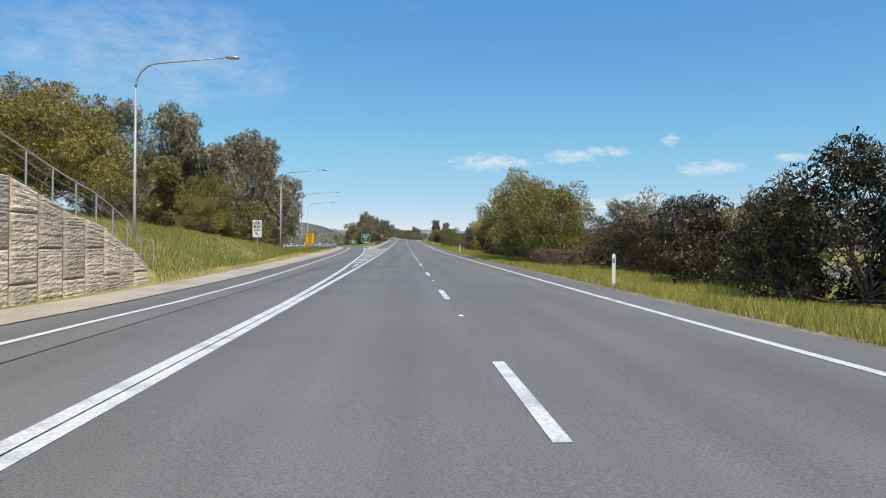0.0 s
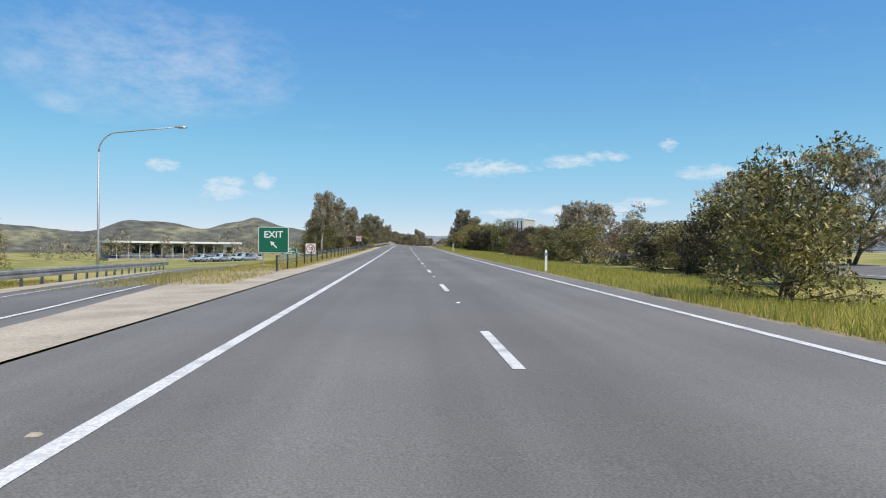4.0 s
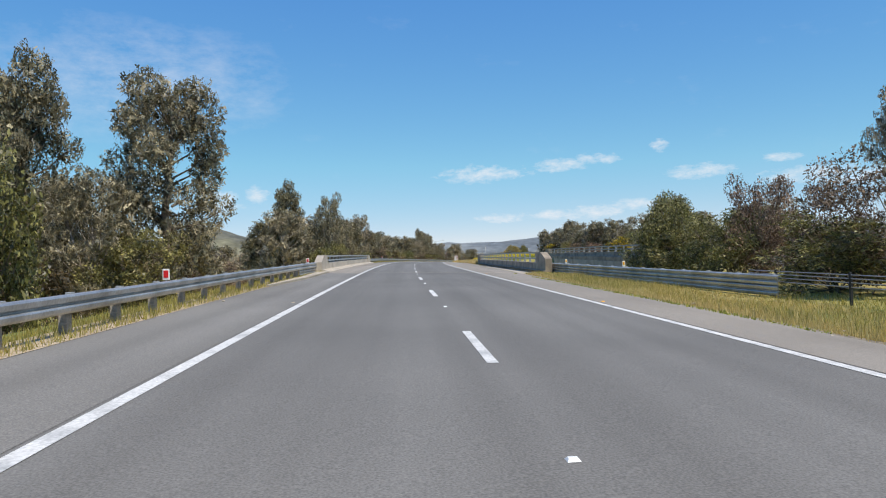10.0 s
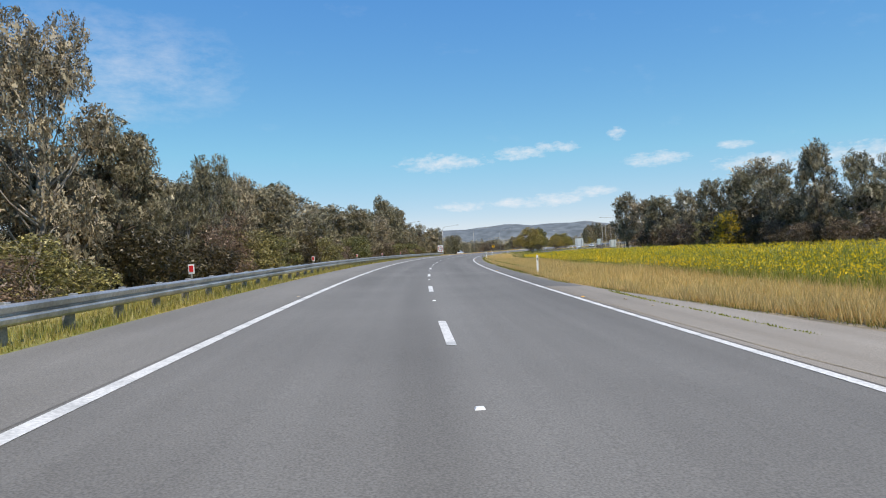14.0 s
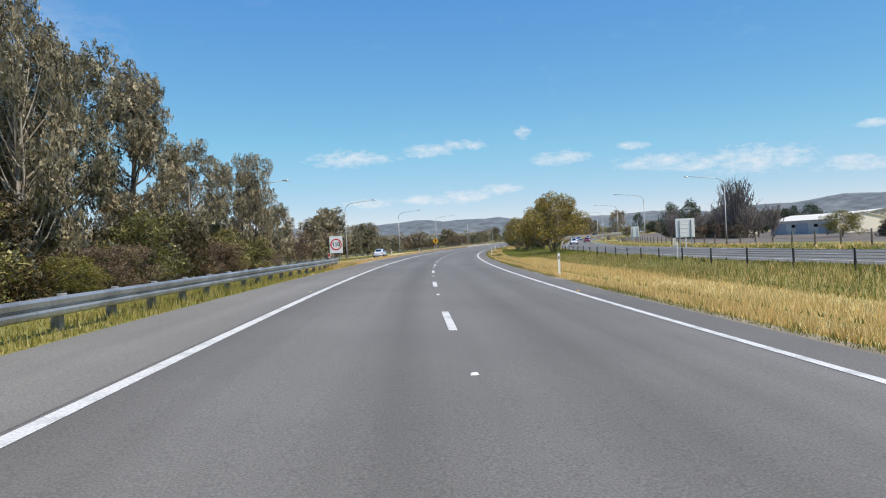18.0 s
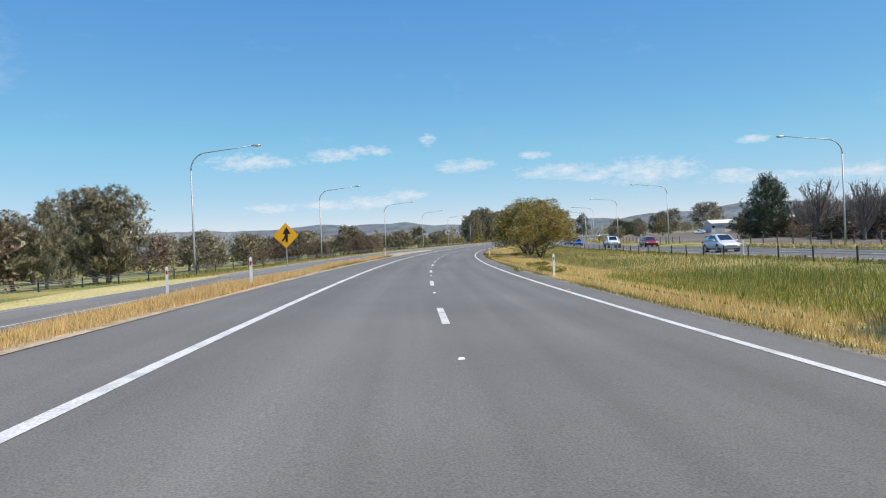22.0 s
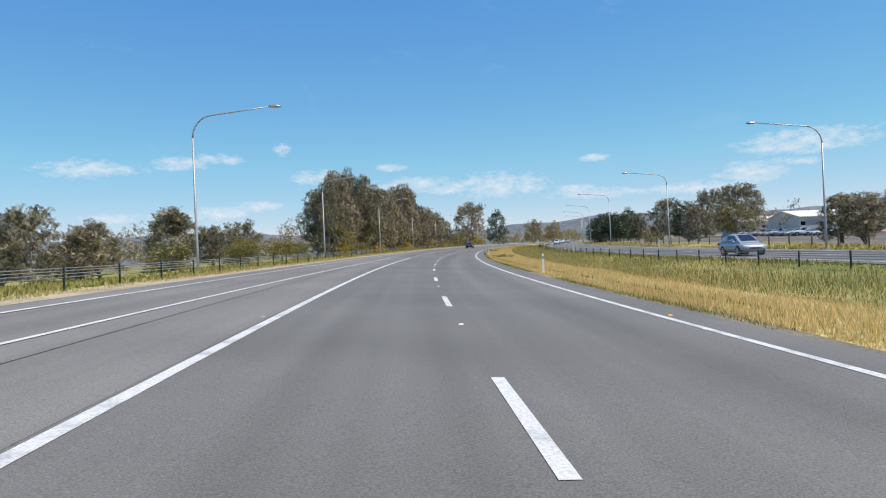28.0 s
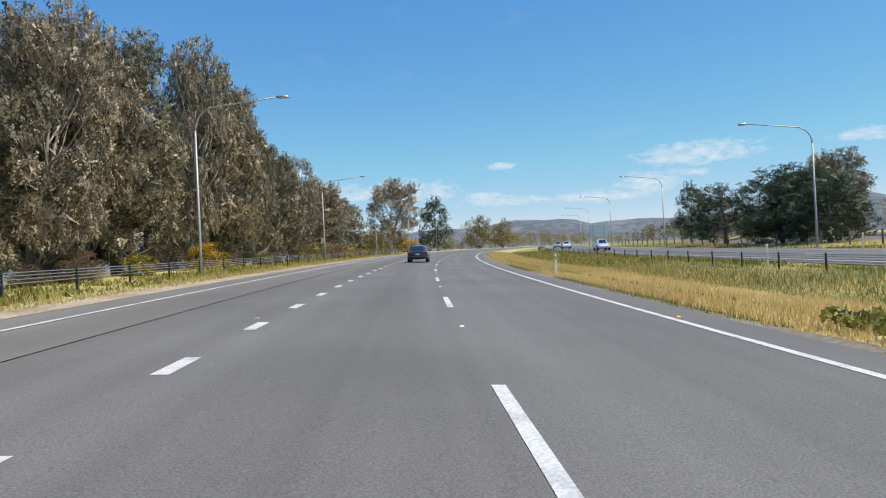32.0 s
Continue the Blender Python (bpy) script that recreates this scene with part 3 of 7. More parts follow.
# ---- ground ----
def build_ground():
    us = (-130, -90, -60, -40, -26, -20, -16, -13, -10, -8, -6.6, -5.8, -5.62, -4.8, -3.6, -3.0, -2.4, 0, 3, 6, 8.6, 9.3, 10, 12, 14, 16, 18.5, 20, 22, 25, 28, 32, 36, 43, 50, 70, 100, 130)
    ss = np.arange(-80, 1601, 4.0)
    verts, faces = [], []
    for s in ss:
        for u in us:
            z = land(s, u)
            if -2.4 <= u <= 8.6:
                z -= 0.05
            elif -13 < u < 36:
                z += 0.03 * noise.noise((s * 0.3, u * 0.8, 0)) - 0.03
            else:
                z += 0.5 * noise.noise((s * 0.03, u * 0.03, 3))
            if 347 < s < 381 and -60 < u < 60:
                z = -6.5
            verts.append(spot(s, u, z))
    w = len(us)
    for i in range(len(ss) - 1):
        for k in range(w - 1):
            j = i * w + k
            faces.append((j, j + 1, j + w + 1, j + w))
    base = len(verts)
    radii = (0, 40, 80, 120, 160, 200, 240, 280, 330, 380, 430, 480, 530, 590, 650, 720, 800, 900, 1050, 1250, 1600, 2200, 3000, 3900)
    n = 96
    for r in radii:
        for k in range(n):
            a = k * math.tau / n
            x, y = 180 + r * math.sin(a), 520 + r * math.cos(a)
            d = np.hypot(LINE_X - x, LINE_Y - y)
            i = int(d.argmin())
            near = float(np.interp(d[i], (95, 122), (-9.0, -3.2)))
            zl = float(np.interp(d[i], (130, 600), (LINE_Z[i], 3.0)))
            verts.append((x, y, zl + near + float(np.interp(d[i], (122, 400, 4000), (0, 0.5, 8)))))
    for i in range(len(radii) - 1):
        for k in range(n):
            j, j2 = base + i * n + k, base + i * n + (k + 1) % n
            faces.append((j, j2, j2 + n, j + n))
    ob = mesh_object("ground", verts, faces, TURF)
    ob.data.materials.append(DRYTURF)
    ob.data.materials.append(MEADOW)
    ob.data.materials.append(PADDOCK)
    for i in range(len(ss) - 1):
        for k in range(w - 1):
            s, u = ss[i] + 2, (us[k] + us[k + 1]) / 2
            dry = (8.6 < u < 14.0 and s > 386) or (-9 < u < -2.4 and 572 < s < 750) or (u > 90 and s > 560) or (-14 < u < -5 and s > 640)
            if 388 < s < 498 and 13 < u < 21:
                ob.data.polygons[i * (w - 1) + k].material_index = 2
            elif 43 < u < 90 and 590 < s < 1100:
                ob.data.polygons[i * (w - 1) + k].material_index = 3
            elif dry:
                ob.data.polygons[i * (w - 1) + k].material_index = 1
    ob.data.polygons.foreach_set("use_smooth", [True] * len(ob.data.polygons))
    tagged(ob, "mown and dry grassland with bare soil patches beside a freeway", "ground", kind="structure")


build_ground()


def build_hills(name, label, r0, az0, az1, peaks, base, rough, seed, mat=None, cx=180, cy=300):
    """A long ridge at a distance, with a rounded back. peaks: degrees clockwise and degrees of rise."""
    n, verts, faces = 160, [], []
    depth = (-0.12, -0.06, -0.02, 0.03, 0.1, 0.2)
    lift = (0.0, 0.45, 0.8, 1.0, 0.85, 0.2)
    for i in range(n + 1):
        a = az0 + (az1 - az0) * i / n
        rise = base
        for pa, pe, pw in peaks:
            rise += pe * math.exp(-((a - pa) / pw) ** 2)
        rise += rough * noise.fractal((a * 0.16, seed, 0), 1.0, 2.0, 5)
        top = r0 * math.tan(radians(max(rise, 0.1)))
        for d, f in zip(depth, lift):
            r = r0 * (1 + d)
            wob = 1 + 0.12 * noise.noise((a * 0.5, d * 30, seed))
            verts.append((cx + r * math.sin(radians(a)), cy + r * math.cos(radians(a)), top * f * wob + 2))
    w = len(depth)
    for i in range(n):
        for k in range(w - 1):
            j = i * w + k
            faces.append((j, j + w, j + w + 1, j + 1))
    ob = mesh_object(name, verts, faces, mat or HILL)
    ob.data.polygons.foreach_set("use_smooth", [True] * len(ob.data.polygons))
    tagged(ob, label, "hill", kind="structure")


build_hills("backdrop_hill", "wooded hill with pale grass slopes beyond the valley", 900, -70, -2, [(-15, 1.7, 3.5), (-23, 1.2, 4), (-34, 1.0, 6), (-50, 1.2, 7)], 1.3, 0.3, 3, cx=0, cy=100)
build_hills("backdrop_ridge", "long low blue-green ridge on the horizon", 3000, -60, 110, [(8, 0.25, 6), (38, 0.7, 7), (57, 1.2, 7), (75, 1.0, 8)], 1.7, 0.3, 11, HAZERIDGE)
build_hills("backdrop_range", "wooded slopes behind an industrial estate", 1500, 52, 130, [(70, 0.5, 6), (88, 0.8, 7), (110, 0.8, 10)], 0.6, 0.3, 29, HAZERIDGE)

# ---- roads and their markings ----
def right_line(s):
    return float(np.interp(s, (12, 40, 70, 100, 175, 240, 280, 305, 335, 365, 395, 520, 600), (7.35, 7.55, 7.5, 7.45, 7.85, 7.95, 7.75, 7.5, 7.25, 7.12, 7.28, 7.4, 7.48)))


def lane_line(s):
    return float(np.interp(s, (200, 280, 306, 335, 366, 395, 420, 600), (3.5, 3.58, 3.55, 3.3, 3.33, 3.35, 3.4, 3.47)))


def road_right(s):
    return float(np.interp(s, (255, 275, 395, 425, 445), (8.5, 8.6, 10.9, 10.6, 8.5)))


def road_left(s):
    return float(np.interp(s, (215, 230, 262, 268, 395, 400), (-2.15, -2.15, -2.15, -2.4, -2.4, -2.2)))


def exit_in(s):
    """The left edge of the exit gore."""
    return float(np.interp(s, (-80, 16, 26, 36, 68, 87, 97, 106, 116, 130, 150, 164, 200, 240), (-0.15, -0.15, -0.32, -0.58, -1.62, -2.4, -2.85, -3.4, -3.85, -4.6, -7.0, -9.2, -16.0, -24.0)))


def exit_out(s):
    return float(np.interp(s, (-80, 10, 16, 24, 40, 68, 100, 128, 150, 164, 200, 240), (-2.8, -2.8, -2.6, -2.65, -3.15, -4.2, -5.5, -7.4, -10.4, -12.8, -19.6, -28.0)))


def joint_u(s):
    return float(np.interp(s, (400, 408.7, 414.6, 426, 440), (8.2, 8.09, 7.88, 7.63, 7.55))) + 0.02 * math.sin(s * 1.3)


def scrape_u(s):
    return float(np.interp(s, (403, 408.6, 410.7, 413.8, 420), (4.95, 5.05, 5.16, 5.27, 5.8))) + 0.03 * math.sin(s * 1.1)


def entry_in(s):
    """The right edge line of the entry ramp."""
    return float(np.interp(s, (540, 580, 610, 640, 700, 735, 768, 840, 907), (-17.0, -11.4, -8.0, -6.6, -6.0, -5.3, -4.35, -3.0, -1.9)))


def entry_out(s):
    return float(np.interp(s, (540, 580, 610, 640, 700, 735, 768, 840, 900, 960, 1150, 1250, 1600), (-21.0, -15.6, -12.2, -10.8, -10.2, -9.2, -7.8, -5.8, -4.8, -3.9, -3.6, -2.2, -2.2)))


road = ribbon("road", -80, 1600, 4, road_left, road_right, 0.0, ASPHALT, rows=6)
tagged(road, "grey sprayed-seal freeway carriageway with faint wheel paths", "road", kind="structure")
exit_road = ribbon("road_exit_ramp", -80, 240, 4, lambda s: exit_out(s) - 1.1, lambda s: -2.0 if s < 112 else exit_in(s) + 0.5, 0.012, ASPHALT, on_land=True, rows=3)
tagged(exit_road, "asphalt exit lane peeling away from the freeway", "road", kind="structure")
entry_road = ribbon("road_entry_ramp", 540, 1250, 4, lambda s: entry_out(s) - 1.2, lambda s: min(-2.15, entry_in(s) + 0.9) if s < 784 else -2.1, 0.014, SEAL, on_land=True, rows=3)
tagged(entry_road, "pale grey entry ramp that joins the freeway", "road", kind="structure")
opp_road = ribbon("road_opposite", -80, 1600, 4, opposite, lambda s: opposite(s) + 9.8, 0.015, ASPHALT, on_land=True, rows=4)
tagged(opp_road, "opposite freeway carriageway of grey asphalt", "road", kind="structure")

# shoulders of concrete and soil
edge_kerb = ribbon("trim_concrete_edge", 150, 263, 3, lambda s: -3.05 if s < 255 else -2.75, lambda s: -2.16, 0.02, KERB)
tagged(edge_kerb, "pale concrete strip along the road edge", "kerb", kind="structure")
exit_kerb = ribbon("trim_dirt_edge", -80, 170, 3, lambda s: exit_out(s) - 2.3, lambda s: exit_out(s) - 1.0, 0.03, KERB, on_land=True)
tagged(exit_kerb, "worn pale kerb and gravel along the exit lane", "kerb", kind="structure")
nose = ribbon("trim_gore_gravel", 109, 152, 2, lambda s: exit_in(s) + 0.5, lambda s: -2.15, 0.03, KERB, on_land=True, rows=2)
tagged(nose, "pale gravel on the nose of the exit gore", "gravel", kind="structure")
dirt_l = ribbon("trim_verge_soil", 590, 744, 3, lambda s: float(np.interp(s, (670, 700), (-2.55, -3.3))) - 0.2 * noise.noise((s * 0.11, 0, 0)), lambda s: -2.16, 0.012, SOIL, on_land=True)
tagged(dirt_l, "strip of bare pale soil beside the road", "soil", kind="structure")
dirt_far = ribbon("trim_ramp_soil", 600, 1250, 4, lambda s: entry_out(s) - 2.3 - 0.4 * noise.noise((s * 0.1, 2, 0)), lambda s: entry_out(s) - 1.15, 0.02, SOIL, on_land=True)
tagged(dirt_far, "strip of bare pale soil along the ramp", "soil", kind="structure")
dirt_r = ribbon("trim_right_soil", -80, 1600, 3, road_right, lambda s: road_right(s) + float(np.interp(s, (384, 390, 425, 445), (0.45, 1.7, 1.6, 0.45))) + 0.3 * noise.noise((s * 0.2, 5, 0)), -0.012, EDGESOIL, on_land=True)
tagged(dirt_r, "gritty soil at the road's edge", "soil", kind="structure")
rail_soil = ribbon("trim_rail_soil", 263, 342, 3, -3.4, -2.38, 0.012, SOIL, on_land=True)
tagged(rail_soil, "dusty soil under the guard rail", "soil", kind="structure")

# island of concrete between the entry ramp and the freeway
def build_island():
    verts, faces = [], []
    n = 34
    for i in range(n + 1):
        s = 736 + 56 * i / n
        a, b = entry_in(s) + 0.75, -2.25
        a = min(a, b - 0.12)
        w = b - a
        ends = min(1.0, i / 2, (n - i) / 2) * 0.13
        for u, up in ((a, 0.0), (a + min(0.08, w * 0.3), ends), (b - min(0.08, w * 0.3), ends), (b, 0.0)):
            verts.append(spot(s, u, None, up + 0.02))
    for i in range(n):
        for k in range(3):
            j = i * 4 + k
            faces.append((j, j + 1, j + 5, j + 4))
    tagged(mesh_object("kerb_island", verts, faces, KERB), "long raised pale concrete island between ramp and freeway", "kerb", kind="structure")


build_island()

# a weedy joint in the shoulder past the bridge, and a pale scrape across the lane
joint = ribbon("trim_shoulder_joint", 400, 440, 1.5, lambda s: joint_u(s) - 0.02, lambda s: joint_u(s) + 0.02, 0.008, EDGESOIL)
tagged(joint, "soil-filled joint along the shoulder", "joint", kind="structure")
scrape = ribbon("trim_lane_scrape", 408, 419, 0.8, lambda s: scrape_u(s) - 0.008, lambda s: scrape_u(s) + 0.008 + 0.006 * math.sin(s * 2.1), 0.005, GRIT)
tagged(scrape, "pale crooked scrape in the asphalt", "scrape", kind="structure")

# painted lines
markings = empty("road_markings")
tagged(markings, "worn white painted lane lines on the road", "road marking", kind="structure")
LIFT = 0.006


def line(s0, s1, u, width, step=4, up=LIFT, on_land=False):
    lo = (lambda s: u(s) - width / 2) if callable(u) else u - width / 2
    hi = (lambda s: u(s) + width / 2) if callable(u) else u + width / 2
    return ribbon("line", s0, s1, step, lo, hi, up, PAINT, markings, on_land=on_land)


line(-80, 909, 0.0, 0.17)
line(-80, 1600, right_line, 0.16)
line(-80, 116, exit_in, 0.17, up=0.022)
line(-80, 200, exit_out, 0.13, up=0.022, on_land=True)
line(116, 200, lambda s: exit_in(s) - 0.2, 0.13, up=0.024, on_land=True)
line(560, 907, entry_in, 0.13, up=0.026, on_land=True)
line(560, 1250, entry_out, 0.13, up=0.026, on_land=True)
line(-80, 1600, lambda s: opposite(s) + 1.0, 0.13, up=0.03, on_land=True)
line(-80, 1600, lambda s: opposite(s) + 8.4, 0.13, up=0.03, on_land=True)
DASH = 8.0
for k in range(-6, 110):
    end = DASH + 12 * k
    line(end - 3.2, end, lane_line, 0.14, step=3.2)
for k in range(40, 110):
    end = DASH + 12 * k
    line(end - 3, end, lambda s: opposite(s) + 4.7, 0.13, step=3, up=0.03, on_land=True)
for k in range(0, 80):
    s = 912.8 + 3.99 * k
    line(s, s + 1.15, 0.0, 0.2, step=2)


def build_gore():
    """Slanted bars across the gore of the exit, thick at the ramp and pointed at the freeway."""
    s = 46.9
    while s < 117:
        near, far = exit_in(s) + 0.2, -0.17
        wide = far - near
        if wide > 0.1:
            skew = min(1.0, wide / 1.4)
            verts = []
            for f, lo, hi in ((0.0, -0.6, -0.75), (0.25, -0.9, -0.72), (0.47, -0.85, -0.68), (0.75, -0.4, -0.45), (1.0, 0.0, 0.0)):
                u = near + wide * f
                for d in (lo * skew - 1.7, hi * skew):
                    verts.append(spot(s + d, u, u * math.tan(along(BANK, s)), 0.024))
            mesh_object("gore_bar", verts, [(2 * k, 2 * k + 2, 2 * k + 3, 2 * k + 1) for k in range(4)], PAINT, markings)
        s += 4.2


build_gore()
ribbon("line", 37.4, 42.7, 1.5, lambda s: -0.3 - 0.018 * (s - 36), lambda s: -0.28 + 0.016 * (s - 37.4), 0.022, PAINT, markings)


def reflector(s, u, mat, on_land=False):
    bm = bmesh.new()
    got = bmesh.ops.create_cube(bm, size=1, matrix=Matrix.Diagonal((0.09, 0.09, 0.018, 1)))
    top = [v for v in got["verts"] if v.co.z > 0]
    for v in top:
        v.co.x *= 0.7
        v.co.y *= 0.6
    ob = part("road_stud", bm, mat, markings)
    ob.matrix_world = stand(s, u, None if on_land else u * math.tan(along(BANK, s)), up=0.012)
    return ob


for k in range(-3, 90):
    reflector(DASH + 12 * k - 7.0, lane_line(12 * k), WHITE)
    if k % 2 == 0:
        reflector(DASH + 12 * k - 5.5, right_line(12 * k) + 0.25, SIGNYELLOW)
        reflector(DASH + 12 * k - 5.5, -0.28, KERB)

# joints of the bridge deck
for s in (341.3, 384.0):
    verts = [spot(s + d + 0.08 * (u - 3), u, u * math.tan(along(BANK, s)), 0.009) for d in (-0.14, 0.14) for u in np.linspace(-2.2, 10.6, 8)]
    ob = mesh_object("deck_joint", verts, [(k, k + 1, k + 9, k + 8) for k in range(7)], KERB)
    tagged(ob, "pale concrete expansion joint across the bridge deck", "bridge joint", kind="structure")

# ---- plants ----
def limb(bm, a, b, r0, r1, sag=0.1, sides=5):
    a, b = Vector(a), Vector(b)
    mid = (a + b) / 2 + Vector((0, 0, -sag * (b - a).length))
    tube(bm, [a, mid, b], [r0, (r0 + r1) / 2, r1], sides, cap=False)


def leaf_cloud(rng, centres, radii, count, length, width, droop, fill=0.35):
    """Many small leaves round clump centres: each a slim pointed blade. Arrays of corners and faces."""
    centres, radii = np.array(centres), np.array(radii)
    weight = radii[:, 0] ** 2
    pick = rng.choice(len(centres), count, p=weight / weight.sum())
    d = rng.normal(size=(count, 3))
    d /= np.linalg.norm(d, axis=1)[:, None]
    r = fill + (1 - fill) * rng.random(count) ** 0.5
    p = centres[pick] + d * radii[pick] * r[:, None]
    a = rng.normal(size=(count, 3))
    a[:, 2] -= droop
    a /= np.linalg.norm(a, axis=1)[:, None]
    b = np.cross(a, rng.normal(size=(count, 3)))
    b /= np.linalg.norm(b, axis=1)[:, None]
    ln = length * (0.6 + 0.8 * rng.random(count))[:, None]
    wd = width * (0.6 + 0.8 * rng.random(count))[:, None]
    tri = np.stack([p - a * ln / 2 - b * wd / 2, p - a * ln / 2 + b * wd / 2, p + a * ln / 2], axis=1)
    return tri.reshape(-1, 3)


def leaf_object(name, corners, mat, parent):
    n = len(corners) // 3
    me = bpy.data.meshes.new(name)
    me.vertices.add(n * 3)
    me.vertices.foreach_set("co", corners.astype(np.float32).ravel())
    me.loops.add(n * 3)
    me.loops.foreach_set("vertex_index", np.arange(n * 3, dtype=np.int32))
    me.polygons.add(n)
    me.polygons.foreach_set("loop_start", np.arange(0, n * 3, 3, dtype=np.int32))
    me.materials.append(mat)
    me.update(calc_edges=True)
    ob = new(name, me)
    ob.parent = parent
    return ob


def make_tree(name, label, category, seed, leaf, bark, height=10.0, spread=2.8, start=0.3, clumps=26, leaves=5200, size=(0.34, 0.13), clump=(0.9, 1.5), droop=0.8, trunks=1, shape="oval", sides=6):
    """A tree at the origin: tapered trunk and limbs in one mesh, crown of clumped leaves in another."""
    rng = np.random.default_rng(seed)
    root = empty(name)
    stems = [bmesh.new() for _ in range(trunks)]
    tops, centres, radii = [], [], []
    for k in range(trunks):
        lean = rng.normal(size=2) * (0.05 if trunks == 1 else 0.22) * height * 0.5
        if shape == "vase":
            lean = np.array((math.cos(k * math.tau / trunks), math.sin(k * math.tau / trunks))) * spread * (0.45 + 0.2 * rng.random())
        base = Vector((*(rng.normal(size=2) * 0.12 * (trunks > 1)), -0.25))
        top = Vector((lean[0], lean[1], height * (0.86 if trunks == 1 else 0.7)))
        pts = [base.lerp(top, f) + Vector((*(rng.normal(size=2) * 0.12 * (0 < f < 1)), 0)) for f in (0, 0.25, 0.5, 0.75, 1)]
        r = 0.02 * height / math.sqrt(trunks)
        tube(stems[k], pts, [r * 1.25, r, r * 0.75, r * 0.48, r * 0.15], sides)
        tops.append(pts)
    for k in range(clumps):
        f = (k + rng.random()) / clumps
        z = height * (start + (0.95 - start) * f)
        if shape == "dome":
            reach = spread * math.sqrt(max(0.05, 1 - ((f - 0.25) / 0.8) ** 2))
        elif shape == "vase":
            reach = spread * (0.72 + 0.28 * math.sin(math.pi * min(1, 0.15 + f))) * math.sqrt(max(0.08, 1 - max(0, f - 0.35) ** 2 / 0.5))
        elif shape == "cone":
            reach = spread * (1.05 - f) + 0.2
        else:
            reach = spread * (0.55 + 0.45 * math.sin(math.pi * min(1, 0.25 + f * 0.75)))
        ang = k * 2.4 + rng.normal() * 0.5
        q = reach * (0.35 + 0.65 * rng.random() ** 0.6)
        pts = tops[k % trunks]
        ax = Vector() if shape == "vase" else pts[0].lerp(pts[-1], min(1, z / (height * 0.86)))
        c = Vector((ax.x * 0.8 + q * math.cos(ang), ax.y * 0.8 + q * math.sin(ang), z + rng.normal() * 0.25))
        rr = clump[0] + (clump[1] - clump[0]) * rng.random()
        centres.append(tuple(c))
        radii.append((rr, rr, rr * (0.75 + 0.3 * rng.random())))
        j = pts[0].lerp(pts[-1], max(0.12, min(0.9, (z - 0.25 * q - 0.4) / (height * 0.9))))
        twig = bmesh.new() if shape == "vase" else stems[k % trunks]
        limb(twig, j, c, 0.008 * height * (1 - f * 0.6), 0.02, 0.08, max(3, sides - 2))
        if shape == "vase":
            part("branch", twig, bark, root, smooth=True)
    for wood in stems:
        part("trunk" if trunks == 1 else "stem", wood, bark, root, smooth=True)
    leaf_object("crown", leaf_cloud(rng, centres, radii, leaves, size[0], size[1], droop), leaf, root)
    reach = sorted(math.hypot(c[0], c[1]) + r[0] * 0.7 for c, r in zip(centres, radii))
    root["crown_width"] = 2 * reach[int(len(reach) * 0.85)]
    root["full_height"] = max(c[2] + r[2] for c, r in zip(centres, radii))
    return tagged(root, label, category)


def make_bare(name, label, seed):
    """A leafless tree of many rising twigs."""
    rng = np.random.default_rng(seed)
    root = empty(name)
    wood = bmesh.new()
    tube(wood, [(0, 0, -0.2), (0.05, 0, 2), (0, 0.1, 6)], [0.2, 0.16, 0.06], 7)
    for k in range(32):
        a, z = k * 2.4, 0.7 + 4.6 * k / 32
        reach = (1.1 + 1.1 * rng.random()) * (1.15 - 0.5 * k / 32)
        tip = Vector((math.cos(a) * reach, math.sin(a) * reach, min(9.3, z + 3.6 + rng.random() * 1.8)))
        limb(wood, (0, 0, z), tip, 0.06, 0.02, 0.12, 4)
        for j in range(26):
            f = 0.2 + 0.8 * rng.random()
            p = Vector((0, 0, z)).lerp(tip, f)
            q = p + Vector((*(rng.normal(size=2) * 0.3), 0.6 + 0.7 * rng.random()))
            tube(wood, [p, q], [0.024, 0.008], 3, cap=False)
    part("twig_crown", wood, TWIG, root)
    root["crown_width"], root["full_height"] = 4.2, 9.8
    return tagged(root, label, "tree")


